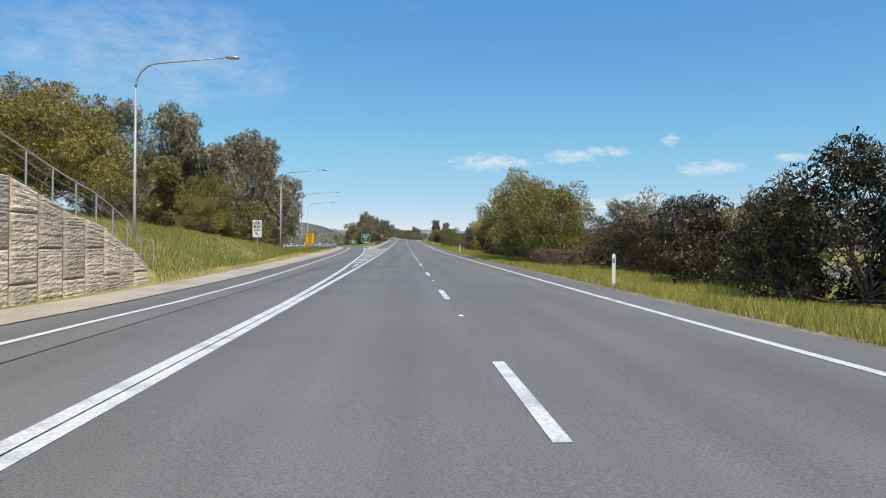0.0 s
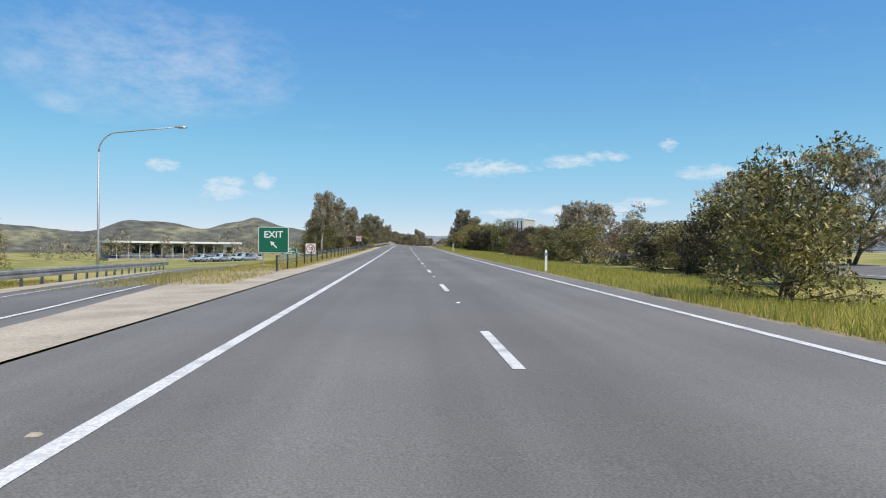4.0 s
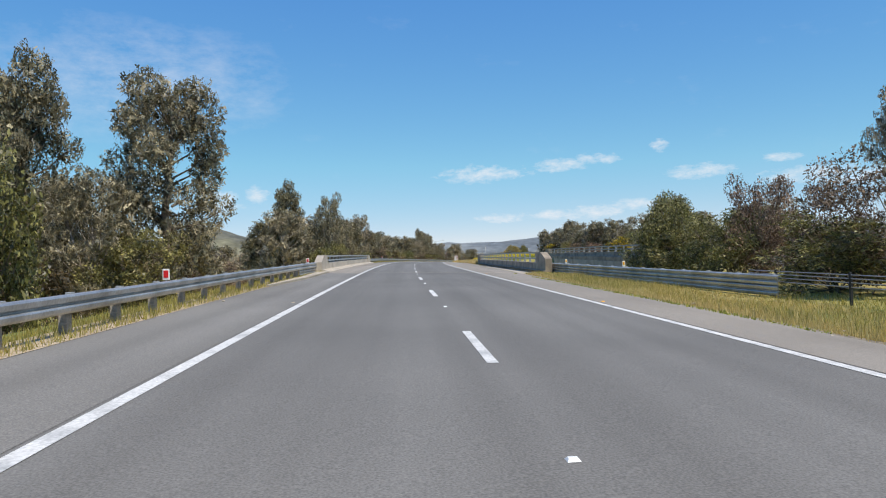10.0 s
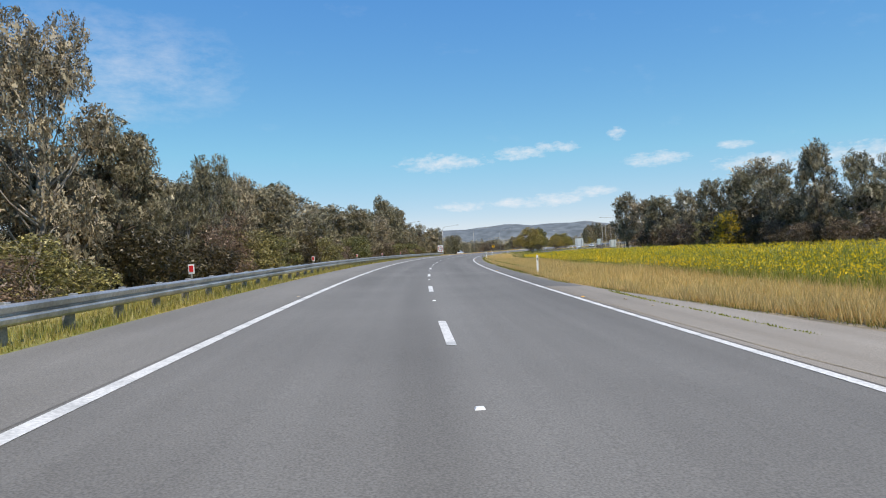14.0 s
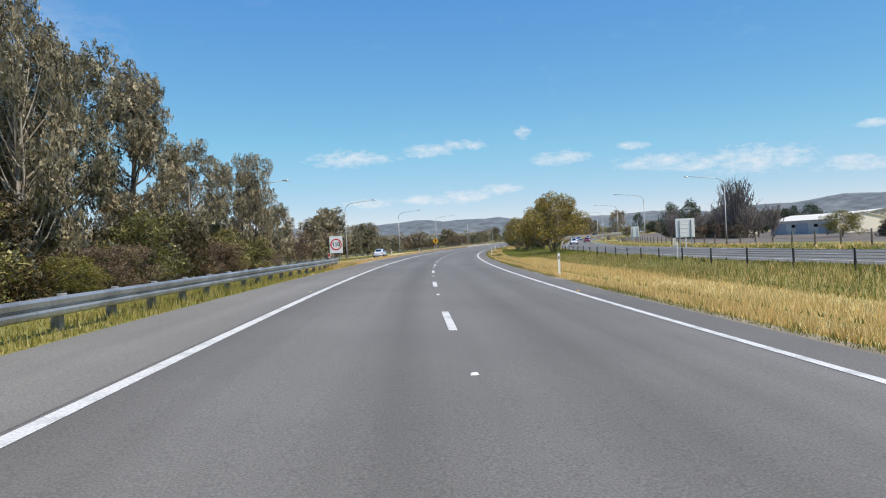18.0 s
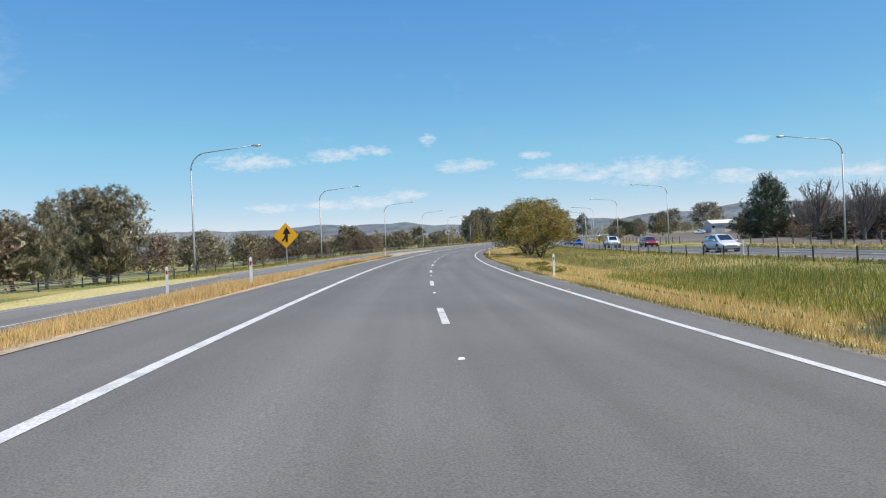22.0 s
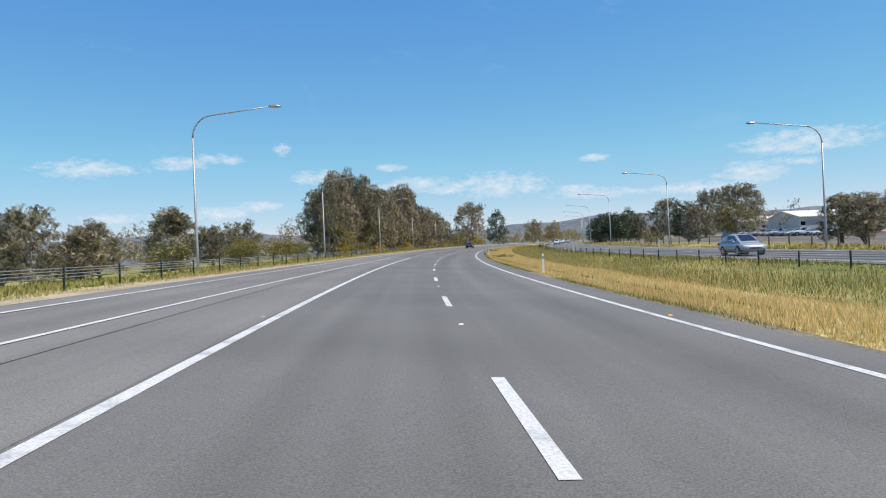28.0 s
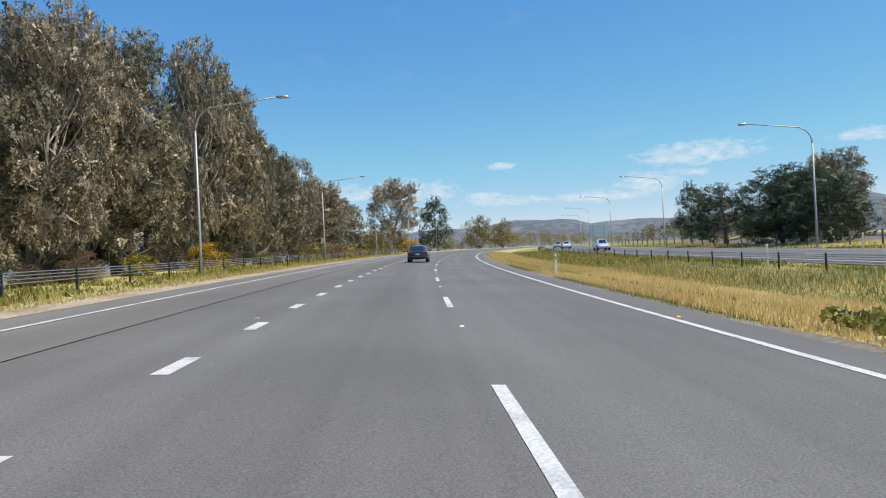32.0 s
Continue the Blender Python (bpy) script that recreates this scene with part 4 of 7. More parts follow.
def plant_kinds(q, z):
    """One set of plants; q: share of the leaves, z: their size."""
    def tree(name, label, seed, leaf, count, size, category="tree", bark=BARK, **kw):
        return make_tree(name, label, category, seed, leaf, bark, leaves=int(count * q), size=(size[0] * z, size[1] * z), sides=6 if q == 1 else 4, **kw)
    return {
        "gum": [tree("gum_tree", "grey-green gum tree with drooping leaves and a slim trunk", 11 + k, GUM, 8200, (0.46, 0.2), bark=PALEBARK if k % 2 else BARK, spread=sp, start=st, clumps=cl, clump=(0.5, 1.0), droop=1.5, trunks=tr)
                for k, (sp, st, cl, tr) in enumerate(((2.3, 0.16, 50, 1), (2.7, 0.12, 56, 2), (2.1, 0.2, 44, 1), (2.8, 0.1, 60, 3), (2.5, 0.18, 52, 2)))],
        "roundgum": [tree("gum_tree", "gum tree with a round crown on a bare slim trunk", 21 + k, GUM, 5200, (0.5, 0.26), bark=PALEBARK, spread=2.3, start=0.5, clumps=26, clump=(0.7, 1.15), droop=1.2) for k in range(2)],
        "wattle": [tree("wattle_tree", "rounded yellow-green wattle tree with a dense crown", 31 + k, WATTLE, 17000, (0.27, 0.13), height=7.0, spread=3.3, start=0.2, clumps=44, clump=(0.7, 1.15), droop=0.1, trunks=3, shape="dome") for k in range(3)],
        "vase": [tree("spreading_wattle", "broad wattle tree with many stems spreading from the base", 35 + k, WATTLE, 21000, (0.27, 0.13), height=7.0, spread=3.9, start=0.3, clumps=54, clump=(0.65, 1.05), droop=0.1, trunks=6, shape="vase") for k in range(3)],
        "redvase": [tree("spreading_wattle", "broad russet wattle tree with many stems spreading from the base", 38 + k, REDWATTLE, 19000, (0.27, 0.13), height=7.0, spread=3.9, start=0.26, clumps=50, clump=(0.65, 1.05), droop=0.1, trunks=6, shape="vase") for k in range(2)],
        "redwattle": [tree("russet_tree", "rounded russet-green tree with a dense crown", 41 + k, REDWATTLE, 6600, (0.34, 0.19), height=7.0, spread=3.1, start=0.18, clumps=40, clump=(0.7, 1.2), droop=0.1, trunks=3, shape="dome") for k in range(2)],
        "shrub": [tree("shrub", "tall olive-green roadside shrub, leafy to the ground", 51 + k, SHRUB, 7600, (0.24, 0.11), "shrub", height=4.0, spread=2.0, start=0.08, clumps=32, clump=(0.45, 0.8), droop=-0.2, trunks=4, shape="dome") for k in range(3)],
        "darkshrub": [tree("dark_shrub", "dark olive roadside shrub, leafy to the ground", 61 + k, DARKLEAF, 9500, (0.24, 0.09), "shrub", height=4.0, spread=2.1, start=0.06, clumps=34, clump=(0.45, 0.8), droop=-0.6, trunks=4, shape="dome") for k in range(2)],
        "redshrub": [tree("reddish_shrub", "reddish-brown twiggy roadside shrub", 71 + k, REDLEAF, 7000, (0.24, 0.09), "shrub", height=4.0, spread=2.0, start=0.08, clumps=32, clump=(0.45, 0.8), droop=-0.5, trunks=5, shape="dome") for k in range(2)],
        "flowershrub": [tree("flowering_shrub", "roadside shrub covered in yellow-orange blossom", 81 + k, FLOWER, 4600, (0.3, 0.16), "shrub", height=4.0, spread=1.9, start=0.1, clumps=30, clump=(0.45, 0.8), droop=-0.2, trunks=4, shape="dome") for k in range(2)],
        "darktree": [tree("dark_tree", "dense dark green evergreen tree", 91 + k, CONIFER, 6000, (0.44, 0.24), height=9.0, spread=2.9, start=0.1, clumps=40, clump=(0.8, 1.3), droop=0.2, shape="dome") for k in range(2)],
        "bare": [make_bare("bare_tree", "leafless winter tree of fine rising twigs", 95 + k) for k in range(2)],
    }


KINDS = plant_kinds(1.0, 1.0)
FAR_KINDS = plant_kinds(0.26, 1.9)

# plants by stretch: kind, chainage, offset, height of the top over the edge line, width
NORTH_BANK = [
    ("wattle", 38, -17, 9.8, 5.2), ("wattle", 42, -16, 9.5, 4.1), ("gum", 68, -20, 14.5, 5.2), ("shrub", 46, -15.5, 5.2, 2.6),
    ("wattle", 59, -14.5, 5.2, 2.9), ("gum", 70, -17, 10.9, 5.5), ("gum", 77, -17, 12.5, 6.3), ("gum", 87, -16.5, 14.9, 6.9),
    ("wattle", 63, -15, 7.7, 4.3), ("shrub", 72, -13, 5.7, 4), ("gum", 94, -17, 14.2, 4.6), ("gum", 107, -16, 11.1, 4.6),
    ("gum", 98, -15, 9.3, 4.1), ("wattle", 134, -26, 5.2, 7.8), ("wattle", 151, -27, 5.7, 8.7), ("gum", 172, -34, 11.6, 3.9)]
EXIT_SIDE = [
    ("wattle", 142, -26, 5.5, 7.4), ("wattle", 164, -30, 6, 8.1), ("gum", 161, -32, 11.5, 4.6), ("shrub", 174, -32, 4.2, 6),
    ("roundgum", 203, -8.5, 4.8, 2.6), ("roundgum", 210, -8.5, 7.9, 3.8), ("shrub", 218, -9, 5.4, 3.5), ("gum", 230, -10, 4.8, 2.8),
    ("gum", 241, -11, 6.1, 3.3), ("gum", 252, -11, 7.1, 2.7), ("redshrub", 225, -10, 4.2, 3.3)]
RAIL_SIDE = [
    ("gum", 284, -13, 11.4, 4.8), ("redshrub", 274, -14, 3.9, 3.7), ("redshrub", 277, -12, 2.6, 4.1), ("gum", 306, -12.6, 10.2, 3.2),
    ("gum", 308, -11, 10.5, 3.4), ("gum", 328, -13.5, 10.8, 4.2), ("shrub", 316, -9, 5.4, 3.7), ("redshrub", 294, -10, 3.3, 2.2),
    ("gum", 327, -7.5, 9.4, 3.9), ("gum", 324, -9, 4.9, 3.6)]
PAST_BRIDGE_WEST = [
    ("gum", 398, -15, 12.6, 4.4), ("gum", 402, -9.8, 10.9, 4.0), ("gum", 408, -9, 6.7, 3.8), ("gum", 417, -9, 7.6, 3.9),
    ("shrub", 399, -8, 3.1, 3), ("gum", 410, -11, 8, 2.5), ("gum", 412, -10, 8, 2.6), ("gum", 414, -9, 7.7, 3),
    ("redshrub", 406, -7.5, 2.4, 1.7), ("gum", 439, -10, 10.1, 4.4), ("gum", 443, -9, 7.1, 3.2)]
RAIL_ROW = [
    ("gum", 450, -8.5, 5.4, 2.7), ("gum", 461, -9, 6.7, 3.1), ("gum", 470, -9, 6.8, 3.9), ("gum", 454, -9, 7.0, 2.8),
    ("gum", 521, -11, 8.7, 4.2), ("gum", 523, -9, 6.4, 3.2), ("gum", 535, -9, 7.1, 3.4), ("gum", 549, -10, 9.9, 4.5),
    ("gum", 529, -11, 8.5, 2.8), ("gum", 551, -12, 12.6, 3.6), ("gum", 559, -11, 11.8, 3.2), ("wattle", 553, -6.5, 1.5, 2.4),
    ("redshrub", 547, -7, 1.9, 2.9)]
RAIL_END = [
    ("gum", 563, -13, 11, 4.6), ("gum", 570, -12, 11.5, 3.9), ("gum", 573, -10, 8.2, 3.7), ("gum", 579, -8.5, 7.8, 2.7),
    ("redshrub", 557, -7, 1.8, 2.5), ("redshrub", 571, -8, 2.2, 3.5), ("gum", 585, -10, 6.6, 2.3), ("redshrub", 594, -12, 2.9, 3.9),
    ("gum", 620, -26, 6.9, 5.8), ("gum", 648, -26, 9.4, 5.9), ("redshrub", 633, -24, 4.7, 4.3), ("gum", 678, -26, 9.4, 7.3),
    ("redshrub", 665, -28, 5.8, 6.1), ("gum", 682, -27, 10.4, 10.3), ("gum", 671, -27, 7.8, 5.6), ("gum", 717, -28, 7.5, 7.7),
    ("gum", 708, -30, 5.4, 6)]
MERGE_SIDE = [
    ("gum", 709, -28, 6.4, 4.2), ("gum", 717, -27, 8, 7), ("gum", 754, -35, 3.8, 8), ("gum", 782, -35, 4.4, 10),
    ("gum", 807, -38, 5.4, 9), ("gum", 750, -32, 4.8, 6.3), ("gum", 822, -40, 5.8, 9), ("gum", 768, -32, 4, 6.8),
    ("gum", 845, -45, 6.4, 9), ("gum", 775, -34, 4.8, 6.7), ("redshrub", 789, -16, 4.6, 5.4), ("redshrub", 794, -17, 4, 4.4),
    ("gum", 849, -36, 7.7, 7.5), ("gum", 862, -36, 6.1, 7.5), ("gum", 923, -34, 8.2, 8.5)]
FINAL_ROW = [
    ("wattle", 912, -20, 3.2, 5), ("wattle", 920, -18, 2.8, 5), ("shrub", 926, -17, 2.6, 4.4), ("gum", 886, -30, 6, 6), ("gum", 894, -30, 4.5, 6.6), ("gum", 928, -26, 6.1, 5.9), ("gum", 917, -26, 5, 5.3),
    ("shrub", 904, -26, 3.1, 6), ("gum", 932, -14.5, 11.4, 4.2), ("gum", 939, -15, 14.0, 5.0), ("gum", 950, -15.5, 15.4, 5),
    ("gum", 963, -15, 15.6, 6.3), ("gum", 971, -15, 14.4, 5.6), ("gum", 981, -15, 13.5, 6.1), ("gum", 1003, -15, 14.3, 6.6), ("gum", 1026, -16, 14.6, 6.8),
    ("gum", 986, -15, 14.5, 5), ("gum", 992, -15, 15.5, 4.9), ("gum", 998, -14, 16.7, 4.6), ("gum", 1007, -14, 16.5, 4.9),
    ("gum", 1015, -14, 15.3, 4.5), ("gum", 1030, -14, 12.7, 4.7)]
FINAL_FAR = [
    ("gum", 1054, -15, 11.2, 5.2), ("gum", 1119, -18, 18.3, 12.6), ("darktree", 1154, -10, 16.9, 10), ("flowershrub", 986, -12, 1.6, 3.9),
    ("redshrub", 980, -12, 1.4, 2.8), ("wattle", 1076, -13, 5.2, 7.3), ("flowershrub", 1117, -12, 4.1, 6.9), ("redwattle", 1226, -8, 13.8, 11.2),
    ("redwattle", 1256, -4, 13.5, 11.2), ("wattle", 934, -13.8, 5.6, 4.6), ("gum", 937, -14, 8.4, 4.6), ("shrub", 941, -13.5, 3.6, 4), ("gum", 990, -15, 12.7, 6.6)]
MEDIAN_SOUTH = [
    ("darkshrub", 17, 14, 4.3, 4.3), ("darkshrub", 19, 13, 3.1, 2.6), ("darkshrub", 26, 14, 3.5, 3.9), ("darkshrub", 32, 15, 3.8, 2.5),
    ("wattle", 53, 13.5, 6.2, 5.7), ("gum", 81, 28, 6.8, 7.6), ("wattle", 64.5, 12.2, 6.8, 3.8), ("wattle", 59, 12.6, 7.8, 5.1),
    ("wattle", 46, 12.8, 5.7, 4), ("darkshrub", 81, 14, 5.3, 5.4), ("darkshrub", 84, 13, 4, 2.7), ("darkshrub", 75, 13, 3.4, 2.5),
    ("flowershrub", 99, 14, 4.3, 3.1), ("redshrub", 44, 11.4, 1.2, 2.6), ("redshrub", 48.5, 11.8, 1.4, 3), ("redshrub", 40.5, 12, 1.2, 2.6)]
MEDIAN_MID = [
    ("flowershrub", 107, 14.5, 5.5, 3.3), ("redshrub", 110, 14, 3.9, 3.2), ("redshrub", 113, 14, 4.2, 3.2), ("shrub", 134, 11.5, 4, 4.2),
    ("gum", 177, 32, 8, 9.2), ("gum", 159, 30, 7.3, 6.2), ("shrub", 198, 14.5, 2.4, 4.8), ("shrub", 218, 17, 4.7, 5),
    ("shrub", 223, 16, 3.9, 4.3), ("shrub", 232, 15, 3.5, 4.6), ("gum", 235, 33, 8.3, 8), ("gum", 240, 32, 7.6, 5.1),
    ("gum", 223, 33, 7.2, 5.4)]
MEDIAN_BRIDGE = [
    ("wattle", 235.5, 15.2, 4.5, 5.6), ("wattle", 230, 15.2, 4.6, 6.0), ("shrub", 243, 14.5, 3.7, 4.6), ("shrub", 253, 14.5, 3.7, 4.7),
    ("roundgum", 258, 14.5, 7.8, 4.1), ("gum", 264, 14.5, 6.3, 2.4), ("roundgum", 281.5, 15.2, 7.7, 3.4), ("shrub", 262, 14.5, 3.5, 3.4),
    ("gum", 292.5, 20, 7.6, 3.0), ("roundgum", 314, 15.8, 5.4, 2.4), ("gum", 288, 19, 5.7, 2.9), ("redshrub", 317, 17.5, 4.2, 4.6),
    ("shrub", 305, 17, 2.5, 3.9), ("redshrub", 298, 17, 2.4, 3), ("darkshrub", 293, 17, 2.1, 3.2)]
MEDIAN_BRIDGE_FAR = [
    ("shrub", 333, 17, 3.8, 4.1), ("redshrub", 325, 17.5, 4.2, 3.1), ("redshrub", 320, 17.5, 4, 3.2), ("shrub", 335, 17.5, 4.2, 3.4)]
SOUTH_COPSE = [
    ("gum", 500, 40, 10.1, 9.9), ("gum", 444, 39, 7.4, 7.9), ("gum", 423, 39, 6.7, 6.6), ("gum", 401, 38, 6.3, 6),
    ("gum", 390, 38, 8, 5.3), ("gum", 384, 38, 4.3, 3.8), ("gum", 380, 38, 4.8, 3.6), ("flowershrub", 407, 36, 3.1, 6.3),
    ("redshrub", 430, 36, 2.8, 7), ("gum", 542, 34, 10, 5.0), ("gum", 540, 36, 8.4, 6.2), ("gum", 523, 36, 8, 5.4),
    ("gum", 511, 36, 8.1, 4.9), ("gum", 504, 37, 8.5, 4.6), ("gum", 493, 37, 8.1, 4.7), ("gum", 484, 37, 6.9, 4.3),
    ("gum", 478, 38, 9.6, 3.5), ("gum", 472, 38, 7.8, 4.8), ("flowershrub", 489, 34, 4, 3.9), ("redshrub", 474, 34.5, 2, 5.9),
    ("redshrub", 466, 34.5, 1.7, 5.3), ("gum", 538, 38, 9, 3.6), ("wattle", 652, 66, 4.1, 7.8)]
MEDIAN_NORTH = [
    ("shrub", 649, 17, 3, 2.9), ("vase", 617, 16.4, 7.0, 8.6), ("vase", 647, 17.7, 7.7, 6.4), ("vase", 661.5, 14.1, 5.8, 5.4),
    ("redvase", 654, 15.2, 4.8, 7.1), ("vase", 734, 15, 6, 8.1), ("vase", 747.5, 15, 7.3, 10.6), ("vase", 763, 15.0, 6, 8.6)]
SOUTH_FAR = [
    ("bare", 705, 64, 13.1, 11.5), ("bare", 691, 63, 7, 9.2), ("bare", 732, 66, 7.5, 11.1), ("bare", 758, 66, 7.5, 12.3),
    ("bare", 716, 66, 8, 9.1), ("bare", 695, 62, 12.7, 7.9), ("bare", 721, 64, 7.4, 7.9), ("bare", 821, 70, 8, 14.5),
    ("darktree", 812, 68, 13.9, 8.8), ("bare", 759, 58, 8.5, 7.6), ("bare", 740, 55, 7, 9.7), ("darktree", 786, 60, 11.9, 8.4),
    ("gum", 1054, 80, 15.7, 17.6), ("gum", 896, 42, 4.7, 5.2)]
SOUTH_END = [
    ("gum", 1018, 62, 12.4, 10.8), ("darktree", 1029, 44, 7.7, 19.1), ("redwattle", 979, 60, 8.3, 8.2), ("gum", 892, 42, 4.5, 7.8),
    ("darktree", 1020, 40, 7.8, 12), ("gum", 1048, 55, 12, 11.9), ("darktree", 978, 50, 8.2, 7.2), ("gum", 970, 50, 7.1, 6.8),
    ("shrub", 976, 42, 2.5, 6.1), ("darktree", 1033, 37, 7.3, 10.8), ("darktree", 1018, 37, 7.8, 11.7), ("darktree", 1011, 38, 6, 7.4),
    ("darktree", 1088, 48, 11.7, 6.9), ("gum", 1025, 46, 7.5, 5.6)]


def filler(seed, s0, s1, step, u0, u1, kinds, z0, z1, w0, w1):
    """A loose row of plants between two chainages."""
    rng = np.random.default_rng(seed)
    out = []
    s = s0
    while s < s1:
        out.append((kinds[rng.integers(len(kinds))], s + rng.normal() * step * 0.2, u0 + (u1 - u0) * rng.random(), z0 + (z1 - z0) * rng.random(), w0 + (w1 - w0) * rng.random()))
        s += step
    return out


UNDER = ("shrub", "redshrub", "shrub", "darkshrub")
HEDGE = ("shrub", "darkshrub", "shrub", "shrub", "darkshrub", "redshrub", "darkshrub", "shrub")
STANDS = [("trees on the bank", NORTH_BANK), ("trees by the exit", EXIT_SIDE), ("trees by the rail", RAIL_SIDE), ("trees past the bridge", PAST_BRIDGE_WEST),
          ("trees behind the rail", RAIL_ROW), ("trees at the rail's end", RAIL_END), ("trees by the ramp", MERGE_SIDE), ("row of tall gums", FINAL_ROW),
          ("trees ahead", FINAL_FAR), ("median bushes", MEDIAN_SOUTH), ("median bushes by the exit", MEDIAN_MID), ("median bushes before the bridge", MEDIAN_BRIDGE),
          ("bushes at the bridge", MEDIAN_BRIDGE_FAR), ("copse beyond the bridge", SOUTH_COPSE), ("median wattles", MEDIAN_NORTH), ("trees by the estate", SOUTH_FAR),
          ("trees past the estate", SOUTH_END), ("wood beyond the ramp", filler(121, 640, 860, 7, -44, -30, ("gum", "gum", "redshrub"), 2.6, 5.0, 6, 9) + filler(122, 860, 915, 7, -44, -30, ("gum", "gum", "redshrub"), 3.0, 6.0, 6, 9)), ("dry shrubs by the sign", [("redshrub", 604, -15.2, 2.6, 3.6), ("redshrub", 601, -13.5, 2.2, 3.2)]),
          ("understorey on the bank", filler(101, 42, 94, 5, -16.5, -13.5, UNDER, 2.8, 4.0, 3, 4.5)), ("back row on the bank", filler(102, 34, 88, 7, -27, -20, ("gum", "wattle", "gum"), 9, 12, 5, 7)),
          ("understorey by the exit", filler(103, 216, 262, 4, -10.5, -8, UNDER, 1.6, 3.2, 3, 4.4)), ("understorey by the rail", filler(104, 264, 340, 4, -11, -7.5, UNDER, 1.0, 2.8, 3, 4.4)),
          ("gums by the exit", filler(117, 222, 262, 7, -12.5, -10.5, ("shrub", "redshrub"), 2.6, 4.2, 4, 5.5)), ("back row by the rail", filler(105, 292, 336, 6, -20, -14, ("gum",), 4.5, 7.5, 5, 7)), ("understorey past the bridge", filler(106, 392, 586, 4, -9.5, -6.8, UNDER, 1.6, 3.6, 3, 4.6)),
          ("gully trees", filler(119, 348, 384, 5, -17, -9, ("gum", "gum", "shrub"), 0.0, 1.2, 5, 6.5) + filler(120, 372, 424, 7, -34, -20, ("gum",), 1.5, 4.2, 5.5, 7.5)), ("back row past the bridge", filler(107, 396, 566, 6.5, -18, -12, ("gum",), 6.5, 9, 5.5, 7.5)), ("back of the gum row", filler(108, 950, 1075, 6, -21, -16.5, ("gum",), 11, 14, 6, 8)),
          ("understorey of the gum row", filler(109, 930, 1100, 6, -14.5, -11.5, ("redshrub", "flowershrub", "shrub"), 1.4, 2.4, 3, 4.5)),
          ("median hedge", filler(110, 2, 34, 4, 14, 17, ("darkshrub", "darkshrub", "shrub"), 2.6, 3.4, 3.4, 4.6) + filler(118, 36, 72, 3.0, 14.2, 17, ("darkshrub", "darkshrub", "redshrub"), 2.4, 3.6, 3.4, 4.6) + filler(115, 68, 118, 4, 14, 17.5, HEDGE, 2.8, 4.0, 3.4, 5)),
          ("median hedge by the exit", filler(111, 142, 200, 4.2, 14, 17.5, HEDGE, 2.4, 3.2, 3.6, 5) + filler(116, 216, 262, 4.2, 14, 17.5, HEDGE, 2.4, 3.6, 3.6, 5)),
          ("dark copse by the opposite lanes", filler(130, 436, 538, 6, 38, 43, ("gum", "gum", "darkshrub"), 4.5, 7.2, 5, 7) + filler(131, 440, 538, 5, 34.5, 36, ("darkshrub", "redshrub", "shrub"), 2.2, 3.8, 3.4, 4.6)),
          ("bare grove by the estate", filler(132, 692, 800, 6, 64, 70, ("bare",), 5, 7.5, 5, 7) + filler(133, 688, 800, 5, 58, 64, ("darkshrub", "redshrub", "darkshrub"), 2.2, 4.2, 4, 5.5)),
          ("trees behind the estate", filler(136, 800, 1010, 6, 88, 112, ("darktree", "gum", "bare", "darktree"), 6, 10.5, 8, 11) + filler(134, 620, 800, 9, 128, 150, ("darktree", "gum"), 6, 10, 9, 13) + filler(135, 590, 650, 6, 60, 70, ("shrub", "darkshrub", "flowershrub"), 1.6, 2.8, 3.6, 5)),
          ("dense median hedge", filler(118, 247, 263, 2.0, 13.2, 14.6, ("darkshrub", "shrub", "darkshrub", "shrub"), 3.2, 4.2, 3.8, 5) + filler(119, 263, 282, 2.4, 14.8, 16.8, ("darkshrub", "shrub", "redshrub"), 2.8, 4.0, 3.6, 4.8)),
          ("hedge before the bridge", filler(112, 262, 340, 4, 15.5, 18.8, HEDGE, 1.8, 3.2, 3.4, 5)),
          ("undergrowth of the copse", filler(113, 440, 536, 7, 43, 48, ("redshrub", "flowershrub", "redshrub"), 2.2, 3.6, 5, 8)), ("copse", filler(114, 400, 520, 9, 50, 66, ("gum", "gum", "darktree"), 6, 9, 6, 8))]
used = set()
count = 0
for group, rows in STANDS:
    for kind, s, u, top, width in rows:
        remote = u < -24 or u > 26 or s > 1060 or group.startswith("back")
        shelf = (FAR_KINDS if remote else KINDS)[kind]
        proto = shelf[count % len(shelf)]
        count += 1
        ground_z = land(s, u)
        if kind in ("gum", "wattle") and abs(u) < 24:
            width *= 1.3
        if kind == "roundgum":
            width *= 0.85
        tall = max(1.2, top - ground_z)
        sz = tall / proto["full_height"]
        sx = min(max(width / proto["crown_width"], sz * 0.6), sz * 1.7)
        m = stand(s, u, ground_z, turn=count * 137.5) @ Matrix.Diagonal((sx, sx, sz, 1))
        if proto.name not in used:
            used.add(proto.name)
            proto.matrix_world = m
            tagged(proto, group=group)
        else:
            ob = copy_thing(proto, m) if proto.scale == Vector((1, 1, 1)) else copy_thing(proto, m @ Matrix.Diagonal((*(1 / c for c in proto.scale), 1)))
            tagged(ob, group=group)
for protos in (*KINDS.values(), *FAR_KINDS.values()):
    for ob in protos:
        if ob.name not in used:
            for o in (*ob.children_recursive, ob):
                bpy.data.objects.remove(o)


